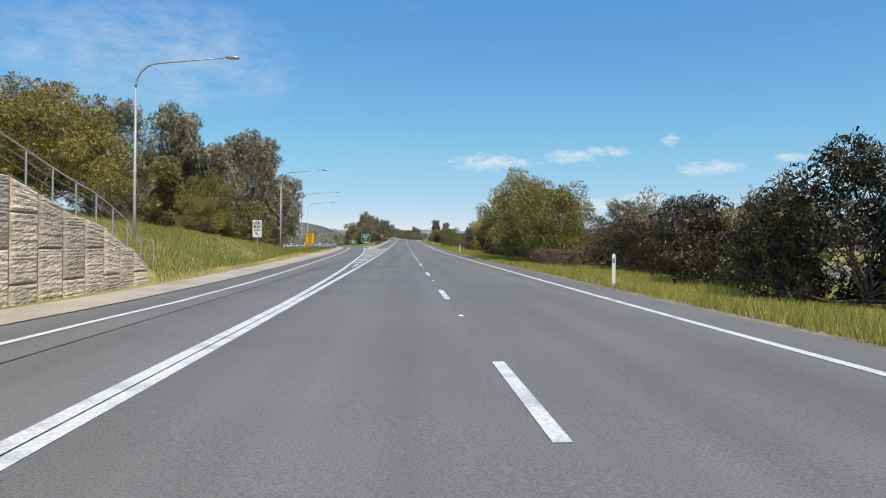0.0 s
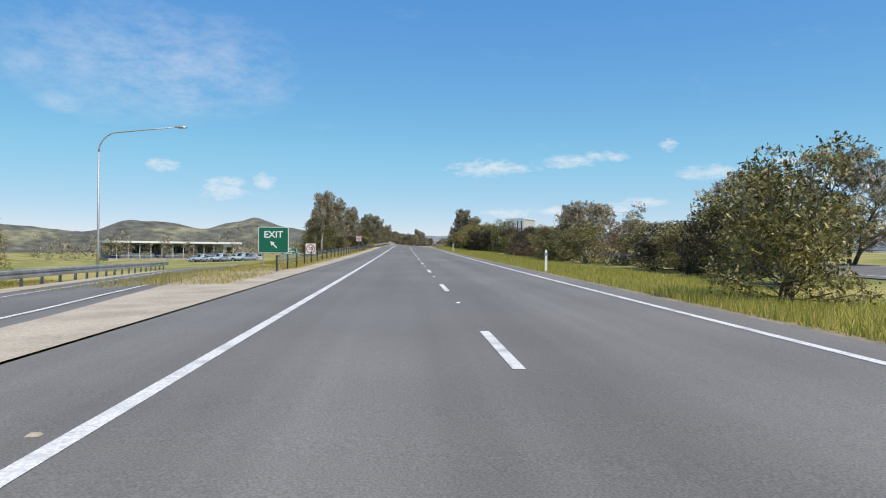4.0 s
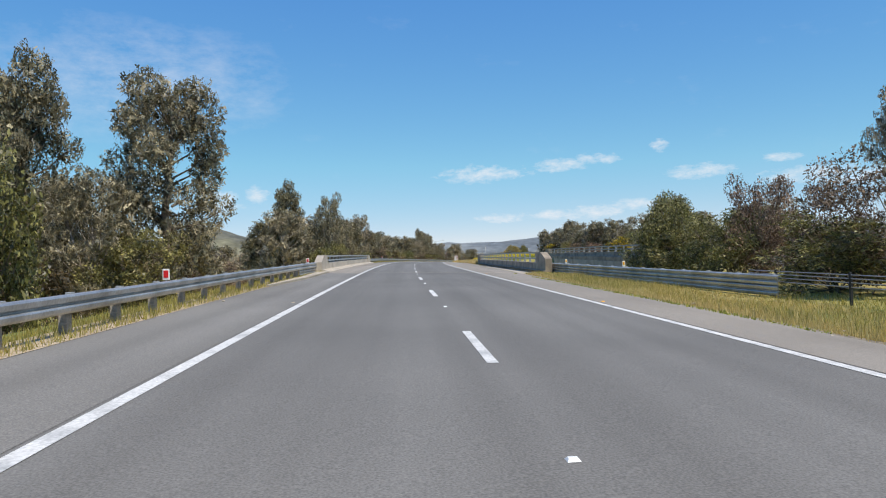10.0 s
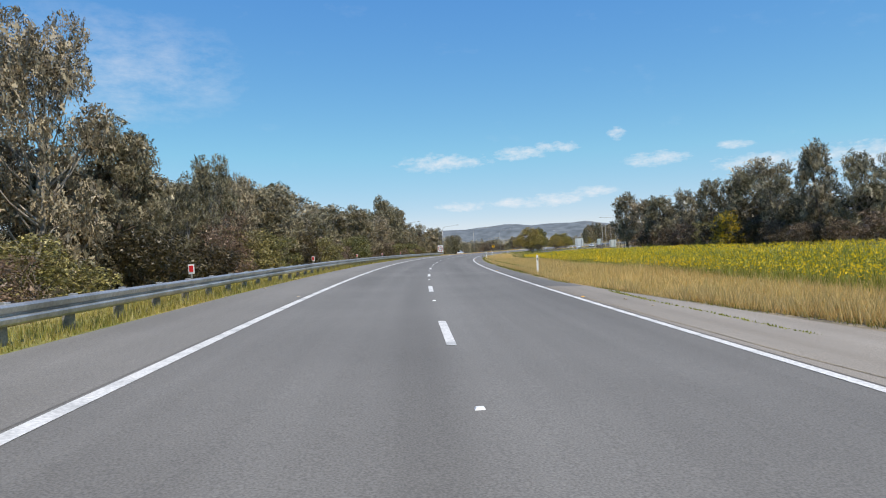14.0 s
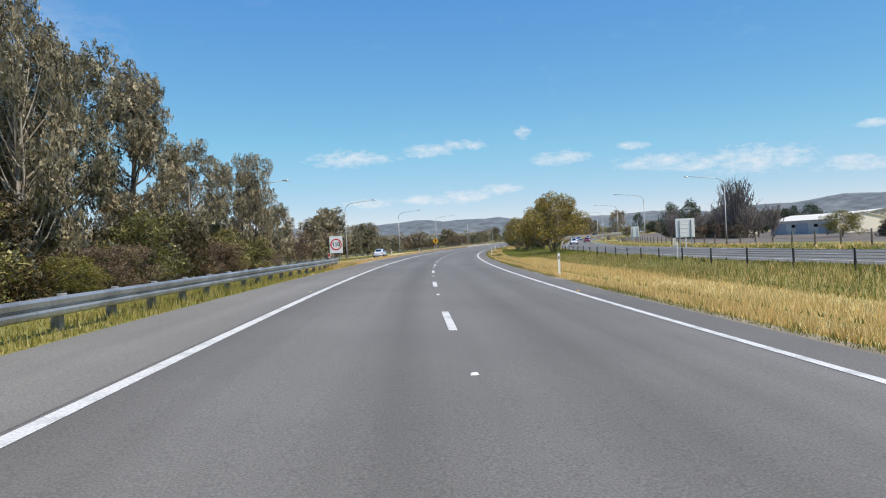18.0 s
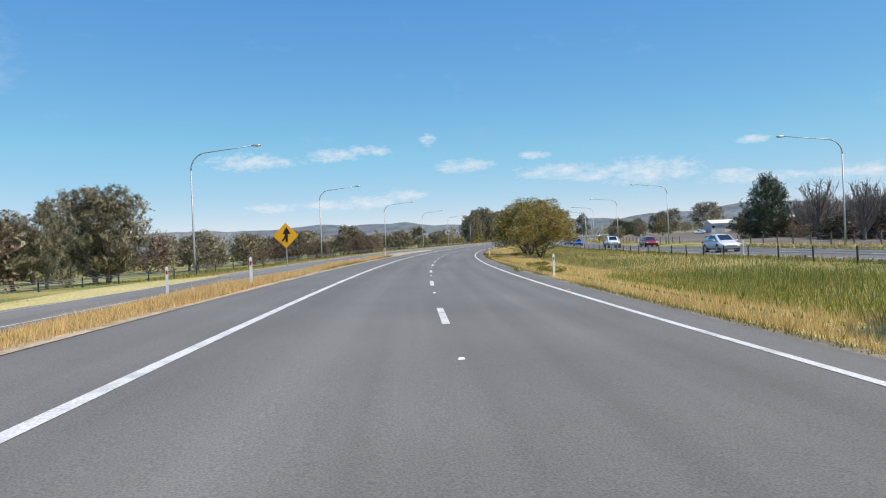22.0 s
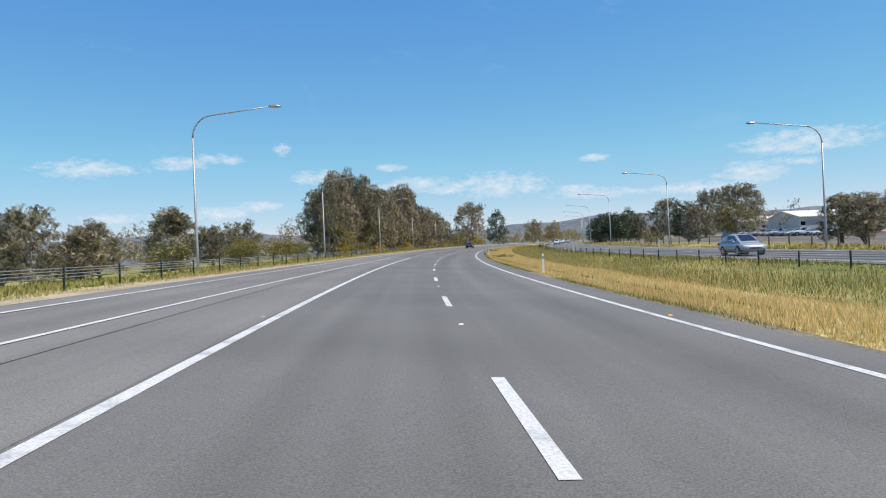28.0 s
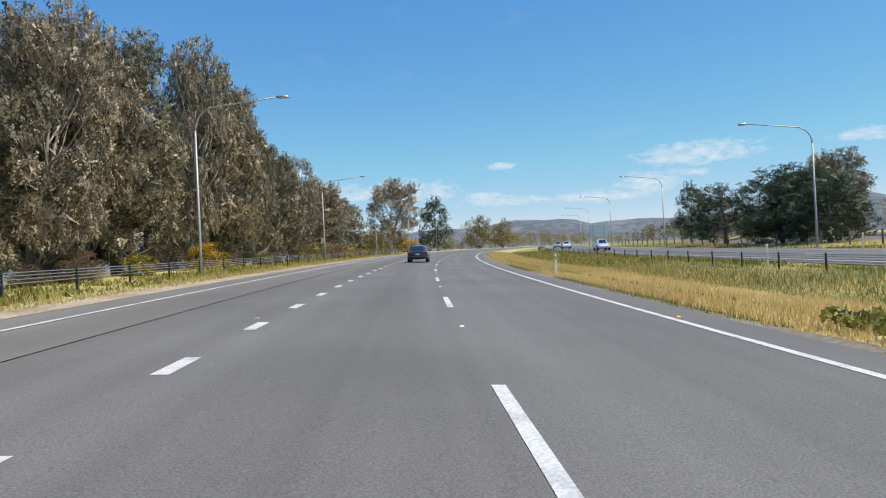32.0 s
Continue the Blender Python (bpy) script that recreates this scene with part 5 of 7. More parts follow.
def far_woods(name, label, seed, places, leaf):
    """Woods too far to count: small crowns of broad leaf tufts and thin trunks in one mesh."""
    rng = np.random.default_rng(seed)
    cs, rs = [], []
    for x, y, z, h in places:
        for k in range(7):
            a, f = rng.random() * math.tau, rng.random()
            q = h * 0.26 * rng.random()
            cs.append((x + q * math.cos(a), y + q * math.sin(a), z + h * (0.25 + 0.65 * f)))
            r = h * (0.13 + 0.08 * rng.random())
            rs.append((r, r, r))
    ob = leaf_object(name, leaf_cloud(rng, cs, rs, 130 * len(places), 0.95, 0.5, 0.4, 0.2), leaf, None)
    return tagged(ob, label, "woods", kind="stuff")


def scatter(seed, n, s0, s1, u0, u1, h0, h1):
    rng = np.random.default_rng(seed)
    out = []
    for k in range(n):
        s, u = s0 + (s1 - s0) * rng.random(), u0 + (u1 - u0) * rng.random()
        p = spot(s, u)
        out.append((p.x, p.y, p.z - 0.3, h0 + (h1 - h0) * rng.random()))
    return out


far_woods("woods", "distant grey-green gum woods", 5, scatter(1, 200, 560, 860, -125, -46, 5, 8) + scatter(11, 330, 860, 1500, -125, -38, 6, 10) + scatter(2, 90, 250, 560, -120, -22, 5, 9), GUM)
far_woods("woods", "distant mixed woods beyond the opposite carriageway", 6, scatter(3, 220, 1000, 1590, 50, 128, 6, 9) + scatter(4, 130, 620, 1000, 108, 129, 4, 7) + scatter(7, 50, -40, 330, 36, 90, 6, 10), GUM)
far_woods("woods", "distant trees at the far end of the road", 8, scatter(9, 110, 1250, 1595, -60, -9, 8, 13) + scatter(10, 50, 1330, 1595, 9, 19, 5, 9), REDWATTLE)


# ---- grass ----
def land_many(s, u):
    """land() for arrays, off the carriageway."""
    out = np.zeros_like(s)
    for us, table, side in ((LEFT_U, LEFT_Z, u < 0), (RIGHT_U, RIGHT_Z, u > 0)):
        hs = [np.interp(s, table[:, 0], table[:, k + 1]) for k in range(len(us))]
        hs[0] = us[0] * np.tan(np.interp(s, CH, BANK))
        for k in range(len(us) - 1):
            a, b = us[k], us[k + 1]
            f = (u - a) / (b - a)
            hit = side & (f >= 0) & (f <= 1)
            out = np.where(hit, hs[k] + (hs[k + 1] - hs[k]) * f, out)
    return out


def grass(name, label, seed, count, s0, s1, lo, hi, tall, wide, mat, patchy=0.0, up=0.0):
    """Blades too many to count, between two offsets that may vary along the road."""
    rng = np.random.default_rng(seed)
    if wide < 0.15 and not up:
        count, wide, tall = int(count * 1.6), wide * 0.24, tall * 0.9
    s = s0 + (s1 - s0) * rng.random(count)
    f = rng.random(count)
    a = np.array([lo(v) for v in s]) if callable(lo) else np.full(count, float(lo))
    b = np.array([hi(v) for v in s]) if callable(hi) else np.full(count, float(hi))
    f = np.where(a > 0, f ** 1.3, 1 - f ** 1.3)  # thicker towards the road
    u = a + (b - a) * f
    lump = np.sin(s * 0.83 + 3 * np.sin(u * 0.9)) * np.sin(u * 1.7 + s * 0.31) + np.sin(s * 0.21 + u * 0.6)
    keep = (lump > -2 + 2 * patchy * 1.2) & (np.abs(s - 363.5) > 23) & (b - a > 0.05)
    s, u, lump = s[keep], u[keep], lump[keep]
    n = len(s)
    h = np.interp(s, CH, HEAD)
    x = np.interp(s, CH, LINE_X) + u * np.cos(h)
    y = np.interp(s, CH, LINE_Y) - u * np.sin(h)
    z = np.interp(s, CH, LINE_Z) + land_many(s, u) - 0.04 + up * (0.6 + 0.5 * rng.random(n))
    hgt = tall * (0.3 + 0.7 * rng.random(n)) * (1 + 0.28 * lump)
    ang = rng.random(n) * math.tau
    dx, dy = np.cos(ang) * wide / 2, np.sin(ang) * wide / 2
    bend = rng.normal(size=(n, 2)) * 0.27 * hgt[:, None]
    base = np.stack([x, y, z], 1)
    left = base + np.stack([-dx, -dy, np.zeros(n)], 1)
    right = base + np.stack([dx, dy, np.zeros(n)], 1)
    tip = base + np.stack([bend[:, 0], bend[:, 1], hgt], 1)
    co = np.stack([left, right, tip], 1).reshape(-1, 3)
    me = bpy.data.meshes.new(name)
    me.vertices.add(n * 3)
    me.vertices.foreach_set("co", co.astype(np.float32).ravel())
    me.loops.add(n * 3)
    me.loops.foreach_set("vertex_index", np.arange(n * 3, dtype=np.int32))
    me.polygons.add(n)
    me.polygons.foreach_set("loop_start", np.arange(0, n * 3, 3, dtype=np.int32))
    me.materials.append(mat)
    me.update(calc_edges=True)
    tagged(new(name, me), label, "grass", kind="stuff")


grass("verge_grass", "lush green verge grass before the median bushes", 1, 120000, -20, 262, lambda s: road_right(s) + 0.3, 14.0, 0.33, 0.1, LUSH)
grass("dry_grass", "dry straw-coloured grass before the bridge", 20, 40000, 256, 343, lambda s: road_right(s) + 0.35, 12.6, 0.2, 0.08, STRAW)
grass("verge_grass", "green tufts among the dry grass before the bridge", 21, 22000, 256, 343, lambda s: road_right(s) + 0.8, 15.5, 0.27, 0.09, BLADE, 0.25)
grass("dry_grass", "dry straw stalks among the green verge", 2, 36000, -20, 345, lambda s: road_right(s) + 0.2, 13.0, 0.28, 0.06, STRAW, 0.25)
grass("dry_grass", "tall dry straw-coloured grass on the median", 3, 270000, 425, 985, lambda s: road_right(s) + 0.45, 14.2, 0.27, 0.095, STRAW)
grass("dry_grass", "dry grass along the median ahead", 24, 40000, 985, 1090, lambda s: road_right(s) + 0.45, 14.2, 0.3, 0.14, STRAW)
grass("verge_grass", "green weeds along the edge of the dry grass", 4, 22000, 425, 1000, lambda s: road_right(s) + 0.25, 11.5, 0.22, 0.1, BLADE, 0.5)
grass("verge_grass", "low green weeds along the edge of the asphalt", 22, 30000, 430, 1000, lambda s: road_right(s) + 0.08, lambda s: road_right(s) + 0.55, 0.13, 0.11, BLADE, 0.45)
grass("verge_grass", "rank green grass along the wire barrier", 5, 100000, 480, 1000, 13.6, lambda s: opposite(s) - 0.6, 0.36, 0.12, BLADE)
grass("verge_grass", "green grass along the median ahead", 25, 9000, 1000, 1090, 13.6, lambda s: opposite(s) - 0.6, 0.38, 0.3, BLADE)
grass("dry_grass", "dry seed heads among the green median grass", 14, 52000, 480, 1060, 14.0, lambda s: opposite(s) - 0.4, 0.42, 0.085, STRAW, 0.12)
grass("verge_grass", "green stems and leaves among the yellow flowers", 23, 60000, 388, 510, 13.8, lambda s: opposite(s) - 1.2, 0.75, 0.14, LUSH)
grass("flower_meadow", "meadow of bright yellow flowers on a mound", 6, 50000, 388, 500, 13.4, lambda s: opposite(s) - 1.2, 0.11, 0.085, CANOLA, 0.3, up=0.62)
grass("dry_grass", "dry grass on the near slope of the flower mound", 7, 70000, 388, 500, lambda s: road_right(s) + float(np.interp(s, (388, 425, 445), (0.5, 0.4, 0.4))), 14.8, 0.5, 0.1, STRAW)
grass("verge_grass", "green weeds under the guard rail", 8, 42000, 258, 586, -4.6, -2.4, 0.24, 0.1, BLADE, 0.2)
grass("dry_grass", "dry stalks under the guard rail", 9, 30000, 258, 586, -4.4, -2.4, 0.24, 0.07, STRAW, 0.2)
grass("verge_grass", "green grass round the wire fence", 10, 42000, 140, 258, -9.5, -3.4, 0.24, 0.1, BLADE, 0.3)
grass("dry_grass", "dry stalks round the wire fence", 26, 26000, 140, 258, -7.5, -3.1, 0.22, 0.07, STRAW, 0.2)
grass("verge_grass", "grassy bank under the trees", 11, 100000, 6, 150, lambda s: -18, lambda s: -6.1 if s < 23.5 else exit_out(s) - 2.9, 0.32, 0.1, LUSH)
grass("dry_grass", "dry stalks on the bank", 12, 30000, 20, 150, -14, lambda s: -6.1 if s < 23.5 else exit_out(s) - 2.2, 0.26, 0.08, STRAW, 0.25)
grass("dry_grass", "orange-tinted dry grass between freeway and ramp", 13, 90000, 575, 745, lambda s: entry_in(s) + 1.0, lambda s: float(np.interp(s, (670, 700), (-2.35, -3.0))), 0.3, 0.09, STRAW)
grass("verge_grass", "green tufts between freeway and ramp", 27, 14000, 575, 745, lambda s: entry_in(s) + 1.0, -2.5, 0.24, 0.1, BLADE, 0.4)
grass("dry_grass", "dry grass beyond the entry ramp", 15, 60000, 585, 1080, lambda s: entry_out(s) - 7.5, lambda s: entry_out(s) - 1.9, 0.3, 0.14, STRAW)
grass("verge_grass", "green grass beyond the entry ramp", 16, 36000, 585, 1080, lambda s: entry_out(s) - 12, lambda s: entry_out(s) - 3.4, 0.3, 0.18, BLADE, 0.2)
grass("verge_grass", "green and dry grass beyond the opposite carriageway", 17, 34000, 480, 1080, lambda s: opposite(s) + 10.6, lambda s: opposite(s) + 17, 0.22, 0.2, BLADE)
grass("dry_grass", "dry stalks beyond the opposite carriageway", 18, 14000, 480, 1080, lambda s: opposite(s) + 10.6, lambda s: opposite(s) + 19, 0.38, 0.2, STRAW, 0.2)
grass("verge_grass", "grass along the edge of the opposite carriageway", 19, 12000, 480, 1080, lambda s: opposite(s) - 1.2, lambda s: opposite(s) - 0.2, 0.26, 0.15, BLADE, 0.2)

grass("verge_grass", "rank green grass round the median wattles", 28, 26000, 604, 684, 11.2, 19.0, 0.5, 0.13, LUSH)
grass("verge_grass", "weeds sprouting from the shoulder before the bridge", 30, 1400, 284, 331, lambda s: right_line(s) + 0.68, lambda s: right_line(s) + 0.8, 0.06, 0.13, LUSH, 0.45)
grass("verge_grass", "weeds sprouting from the shoulder joint", 29, 900, 402, 432, lambda s: joint_u(s) - 0.03, lambda s: joint_u(s) + 0.03, 0.05, 0.12, LUSH, 0.45)

# low leafy weeds at the road's edge
for k, (s, u, w) in enumerate(((612, 9.6, 0.8), (690, 9.9, 1.0), (699, 10.4, 0.8), (640, 9.4, 0.7), (727, 9.6, 0.7), (809, 13.0, 1.3), (833, 9.8, 0.9), (908, 10.0, 1.1), (746, 12.5, 0.8), (960, 10.2, 0.8))):
    rng = np.random.default_rng(300 + k)
    root = empty("roadside_weed", stand(s, u))
    leaf_object("leaves", leaf_cloud(rng, [(rng.normal() * w * 0.5, rng.normal() * w * 0.5, 0.12 + 0.15 * rng.random()) for _ in range(9)], [(0.3 * w, 0.3 * w, 0.16 * w)] * 9, 420, 0.17, 0.08, -0.4), BLADE, root)
    stem = bmesh.new()
    for j in range(4):
        tube(stem, [(0, 0, -0.05), (rng.normal() * 0.2, rng.normal() * 0.2, 0.25)], [0.012, 0.006], 4)
    part("stems", stem, BLADE, root)
    tagged(root, "low spreading green weed at the road's edge", "weed", group="roadside weeds")


# ---- light poles ----
def make_light_pole(arm=5.1, high=10.0, name="street_lamp"):
    """A galvanised pole with a bent outreach arm toward +x."""
    root = empty(name)
    part("base_plate", boxed(0, 0, 0.03, 0.42, 0.42, 0.06, 0.008), POLE, root)
    for dx in (-0.15, 0.15):
        for dy in (-0.15, 0.15):
            part("bolt", tube(bmesh.new(), [(dx, dy, 0.05), (dx, dy, 0.13)], [0.018, 0.018], 6), STEEL, root)
    part("shaft", tube(bmesh.new(), [(0, 0, 0.05), (0, 0, 1.6), (0, 0, high - 1.75)], [0.095, 0.085, 0.06], 12), POLE, root, smooth=True)
    pts = [(0, 0, high - 1.75)]
    for k in range(1, 9):
        a = radians(84 * k / 8)
        pts.append((1.35 * (1 - math.cos(a)), 0, high - 1.75 + 1.35 * math.sin(a)))
    end = Vector((arm, 0, high))
    pts.append(tuple(Vector(pts[-1]).lerp(end, 0.5)))
    pts.append(tuple(end))
    part("outreach_arm", tube(bmesh.new(), pts, [0.06] + [0.048] * 8 + [0.04, 0.032], 8), POLE, root, smooth=True)
    head = bmesh.new()
    rings = []
    for x, hw, zt, zb in ((-0.1, 0.05, 0.05, -0.03), (0.1, 0.12, 0.1, -0.05), (0.4, 0.16, 0.1, -0.06), (0.62, 0.12, 0.06, -0.05), (0.7, 0.04, 0.02, -0.03)):
        rings.append([head.verts.new((arm + x, y, high + z)) for y, z in ((-hw, zb), (hw, zb), (hw, (zt + zb) / 2), (hw * 0.5, zt), (-hw * 0.5, zt), (-hw, (zt + zb) / 2))])
    for a, b in zip(rings, rings[1:]):
        for k in range(6):
            head.faces.new((a[k], a[(k + 1) % 6], b[(k + 1) % 6], b[k]))
    head.faces.new(rings[0][::-1])
    head.faces.new(rings[-1])
    bmesh.ops.recalc_face_normals(head, faces=head.faces)
    lamp = part("lamp_head", head, STEEL, root, smooth=True)
    part("lens", boxed(arm + 0.3, 0, high - 0.065, 0.4, 0.24, 0.03, 0.01), LENS, lamp, "clear lamp lens")
    return tagged(root, "tall galvanised street lamp with a curved outreach arm", "street lamp")


lamp_left = make_light_pole()
left_spots = [(31, -9.2), (83, -12), (130, -16.3), (172, -21), (622, -22.2), (665.5, -18.5), (712, -17.0), (753, -14.8), (793.5, -12.1), (832, -10.4), (868, -9.7), (907, -9.6),
              (948.5, -9.3), (986, -8.8), (1027, -9.6), (1067, -9.6), (1107, -9.6), (1150, -9.6), (1195, -9.6)]
right_spots = [(150, 42), (190, 42), (232, 42), (546, 47), (588, 45.5), (634, 42.3), (669, 38), (712, 38.2), (762, 37), (800, 35.2), (840, 33.4), (880, 32.2), (917, 31.6), (957, 31.2),
               (1001.5, 32), (1042, 32.2), (1081, 32), (1122, 32), (1165, 32)]


def lamp_pose(s, u, turn=0.0):
    """Each lamp hangs about nine and a half metres over the road, whatever its foot stands on."""
    top = float(np.interp(s, (31, 83, 130, 700, 800, 860), (9.35, 9.7, 10.1, 10.4, 10.0, 9.45))) if u < 0 else (9.3 if s > 300 else 6.4)
    wide = float(np.interp(s, (31, 83, 130, 200, 665, 800, 860), (0.76, 0.95, 1.2, 1.1, 1.04, 1.06, 0.86))) if u < 0 else 0.95
    return stand(s, u, turn=turn) @ Matrix.Diagonal((wide, 1, (top - land(s, u)) / 10.0, 1))


lamp_left.matrix_world = lamp_pose(*left_spots[0])
LAMP_UNDO = Matrix.Diagonal((1 / lamp_left.scale.x, 1, 1 / lamp_left.scale.z, 1))
tagged(lamp_left, group="freeway lamps")
for s, u in left_spots[1:]:
    copy_thing(lamp_left, lamp_pose(s, u) @ LAMP_UNDO)
for s, u in right_spots:
    copy_thing(lamp_left, lamp_pose(s, u, 180) @ LAMP_UNDO)


# ---- guide posts ----
def make_guide_post(colour, tint):
    root = empty("guide_post")
    bm = bmesh.new()
    ring = []
    for z in (-0.15, 0.55, 0.98):
        ring.append([bm.verts.new(p) for p in ((-0.055, -0.012, z), (0.055, -0.012, z), (0.04, 0.03, z), (-0.04, 0.03, z))])
    for a, b in zip(ring, ring[1:]):
        for k in range(4):
            bm.faces.new((a[k], a[(k + 1) % 4], b[(k + 1) % 4], b[k]))
    tops = [bm.verts.new(p) for p in ((-0.03, 0.0, 1.03), (0.03, 0.0, 1.03))]
    a = ring[-1]
    bm.faces.new((a[0], a[1], tops[1], tops[0]))
    bm.faces.new((a[2], a[3], tops[0], tops[1]))
    bm.faces.new((a[1], a[2], tops[1]))
    bm.faces.new((a[3], a[0], tops[0]))
    bmesh.ops.recalc_face_normals(bm, faces=bm.faces)
    part("post", bm, WHITE, root)
    part("reflector", boxed(0, -0.016, 0.82, 0.07, 0.01, 0.14, 0.003), colour, root, tint)
    return tagged(root, "white plastic guide post with a reflector", "guide post", group="guide posts")


GREYREF = material("grey_reflector", (0.25, 0.25, 0.24), 0.3, vary=0.05)
post_red, post_grey = make_guide_post(SIGNRED, "red reflector"), make_guide_post(GREYREF, "grey reflector")
right_posts = [(21.6, 9.0), (82.9, 9.2), (150, 9.0), (215, 9.2), (453, 9.3), (508, 9.1), (566, 9.3), (625, 9.3), (685, 9.2), (741, 9.3), (811, 9.2), (866, 9.3), (921.5, 9.2), (983, 9.3), (1040, 9.3)]
left_posts = [(622, -3.4), (677.5, -2.9), (679, -6.4), (733.5, -3.0)]
opp_posts = [(515, 21.4), (577, 18.6), (640, 20.0), (699, 24.2), (760, 24.6), (826, 22.8), (926, 20.9), (985, 20.6), (608.5, 29.4), (613.2, 29.6), (614.5, 29.8), (700, 37.4), (780, 35.9), (860, 33.6), (926, 32.6), (996, 32.2)]
post_grey.matrix_world = stand(*right_posts[0])
post_red.matrix_world = stand(*left_posts[0])
for s, u in right_posts[1:]:
    copy_thing(post_grey, stand(s, u))
for s, u in left_posts[1:]:
    copy_thing(post_red, stand(s, u))
for s, u in opp_posts:
    copy_thing(post_grey, stand(s, u, turn=180))


# ---- guard rails ----
def guard_rail(label, s0, s1, path, side, double=False, spacing=2.0, low=0.34, timber=False):
    """A W-beam rail on posts; side +1 when its face looks to the right."""
    mid = (s0 + s1) / 2
    root = empty("guard_rail", stand(mid, path(mid)))
    inv = root.matrix_world.inverted()
    shape = ((0.0, 0.0), (0.07, 0.02), (0.09, 0.04), (0.105, 0.1), (0.095, 0.122), (0.02, 0.145), (0.02, 0.165), (0.085, 0.195), (0.105, 0.27), (0.09, 0.292), (0.0, 0.31))
    for level in ((0.31, 0.0) if double else (low,)):
        n = int((s1 - s0) / 2)
        verts, faces = [], []
        for i in range(n + 1):
            s = s0 + (s1 - s0) * i / n
            for off, z in shape:
                verts.append(inv @ spot(s, path(s) + side * off, None, level + z))
        w = len(shape)
        for i in range(n):
            for k in range(w - 1):
                j = i * w + k
                faces.append((j, j + 1, j + w + 1, j + w) if side < 0 else (j, j + w, j + w + 1, j + 1))
        beam = mesh_object("beam", verts, faces, STEEL, root)
        thick = beam.modifiers.new("sheet", "SOLIDIFY")
        thick.thickness, thick.offset = 0.006, 0
    first = None
    s = s0 + 0.4
    while s < s1:
        m = inv @ stand(s, path(s) - side * 0.12)
        if first is None:
            bm = bmesh.new()
            top = (0.31 if double else low) + 0.33
            if timber:
                box(bm, 0, 0, (top - 0.44) / 2, 0.14, 0.19, top + 0.36, 0.015)
            else:
                box(bm, 0, 0, (top - 0.4) / 2, 0.02, 0.15, top + 0.4)
                for dy in (-0.06, 0.06):
                    box(bm, 0.035 * side, dy, (top - 0.4) / 2, 0.06, 0.012, top + 0.4)
            first = part("post", bm, POSTGREY if timber else POLE, root)
            block = part("blockout", boxed(side * 0.09, 0, top - 0.15, 0.1, 0.14, 0.32, 0.006), POLE, first)
            first.matrix_basis = m
        else:
            ob = new("post", first.data)
            ob.parent, ob.matrix_basis = root, m
            b2 = new("blockout", block.data)
            b2.parent = ob
        s += spacing
    return tagged(root, label, "guard rail")


guard_rail("galvanised W-beam guard rail on weathered timber posts before the bridge", 250, 341.5, lambda s: float(np.interp(s, (250, 258), (-3.5, -2.9))), 1, timber=True)
guard_rail("galvanised W-beam guard rail on weathered timber posts before the trees", 387, 581.5, lambda s: float(np.interp(s, (387, 392, 574, 581.5), (-2.85, -2.85, -2.85, -3.15))), 1, low=0.24, timber=True)
guard_rail("galvanised W-beam guard rail beside the exit lane", 88, 178, lambda s: float(np.interp(s, (88, 95, 120, 150, 178), (-9.6, -9.0, -8.9, -12.6, -17.8))), 1)
guard_rail("deep double guard rail leading onto the bridge", 316, 344, lambda s: float(np.interp(s, (316, 344), (13.3, 12.2))), -1, double=True)
guard_rail("deep double guard rail leading onto the bridge", 333, 341.3, lambda s: -2.95, 1, double=True)
guard_rail("short guard rail overgrown with weeds past the bridge", 389, 404, lambda s: float(np.interp(s, (389, 404), (12.1, 12.6))), -1, double=True)


# ---- wire rope barriers ----
def rope_barrier(label, s0, s1, path, mat, spacing, high=0.78):
    mid = (s0 + s1) / 2
    root = empty("wire_rope_barrier", stand(mid, path(mid)))
    inv = root.matrix_world.inverted()
    n = max(2, int((s1 - s0) / 4))
    for z in (0.42, 0.53, 0.63, 0.72):
        pts = [inv @ spot(s0 + (s1 - s0) * i / n, path(s0 + (s1 - s0) * i / n), None, z) for i in range(n + 1)]
        part("rope", tube(bmesh.new(), pts, [0.014] * (n + 1), 4), WIRE, root)
    first = None
    s = s0
    while s <= s1:
        m = inv @ stand(s, path(s))
        if first is None:
            bm = boxed(0, 0, high / 2 - 0.1, 0.075, 0.05, high + 0.2, 0.01)
            first = part("post", bm, mat, root)
            first.matrix_basis = m
        else:
            ob = new("post", first.data)
            ob.parent, ob.matrix_basis = root, m
        s += spacing
    return tagged(root, label, "wire barrier")


rope_barrier("green-posted wire rope barrier beside the road", 150, 251, lambda s: -3.55, GREENPOST, 3.0)
rope_barrier("dark-posted wire rope barrier in front of the median bushes", 262, 318, lambda s: 13.4, DARKPOST, 3.4)
rope_barrier("dark-posted wire rope barrier along the median", 470, 790, lambda s: opposite(s) - 1.6, DARKPOST, 4.0)
rope_barrier("dark-posted wire rope barrier along the median", 790, 1200, lambda s: opposite(s) - 1.8, DARKPOST, 4.0)
rope_barrier("green-posted wire rope barrier beyond the entry ramp", 596, 1180, lambda s: float(np.interp(s, (590, 626, 666, 711, 752, 795, 832, 868, 905, 1180), (-22, -18.6, -17.1, -15.3, -12.9, -10.6, -9.1, -8.5, -8.1, -8.5))), GREENPOST, 4.0)


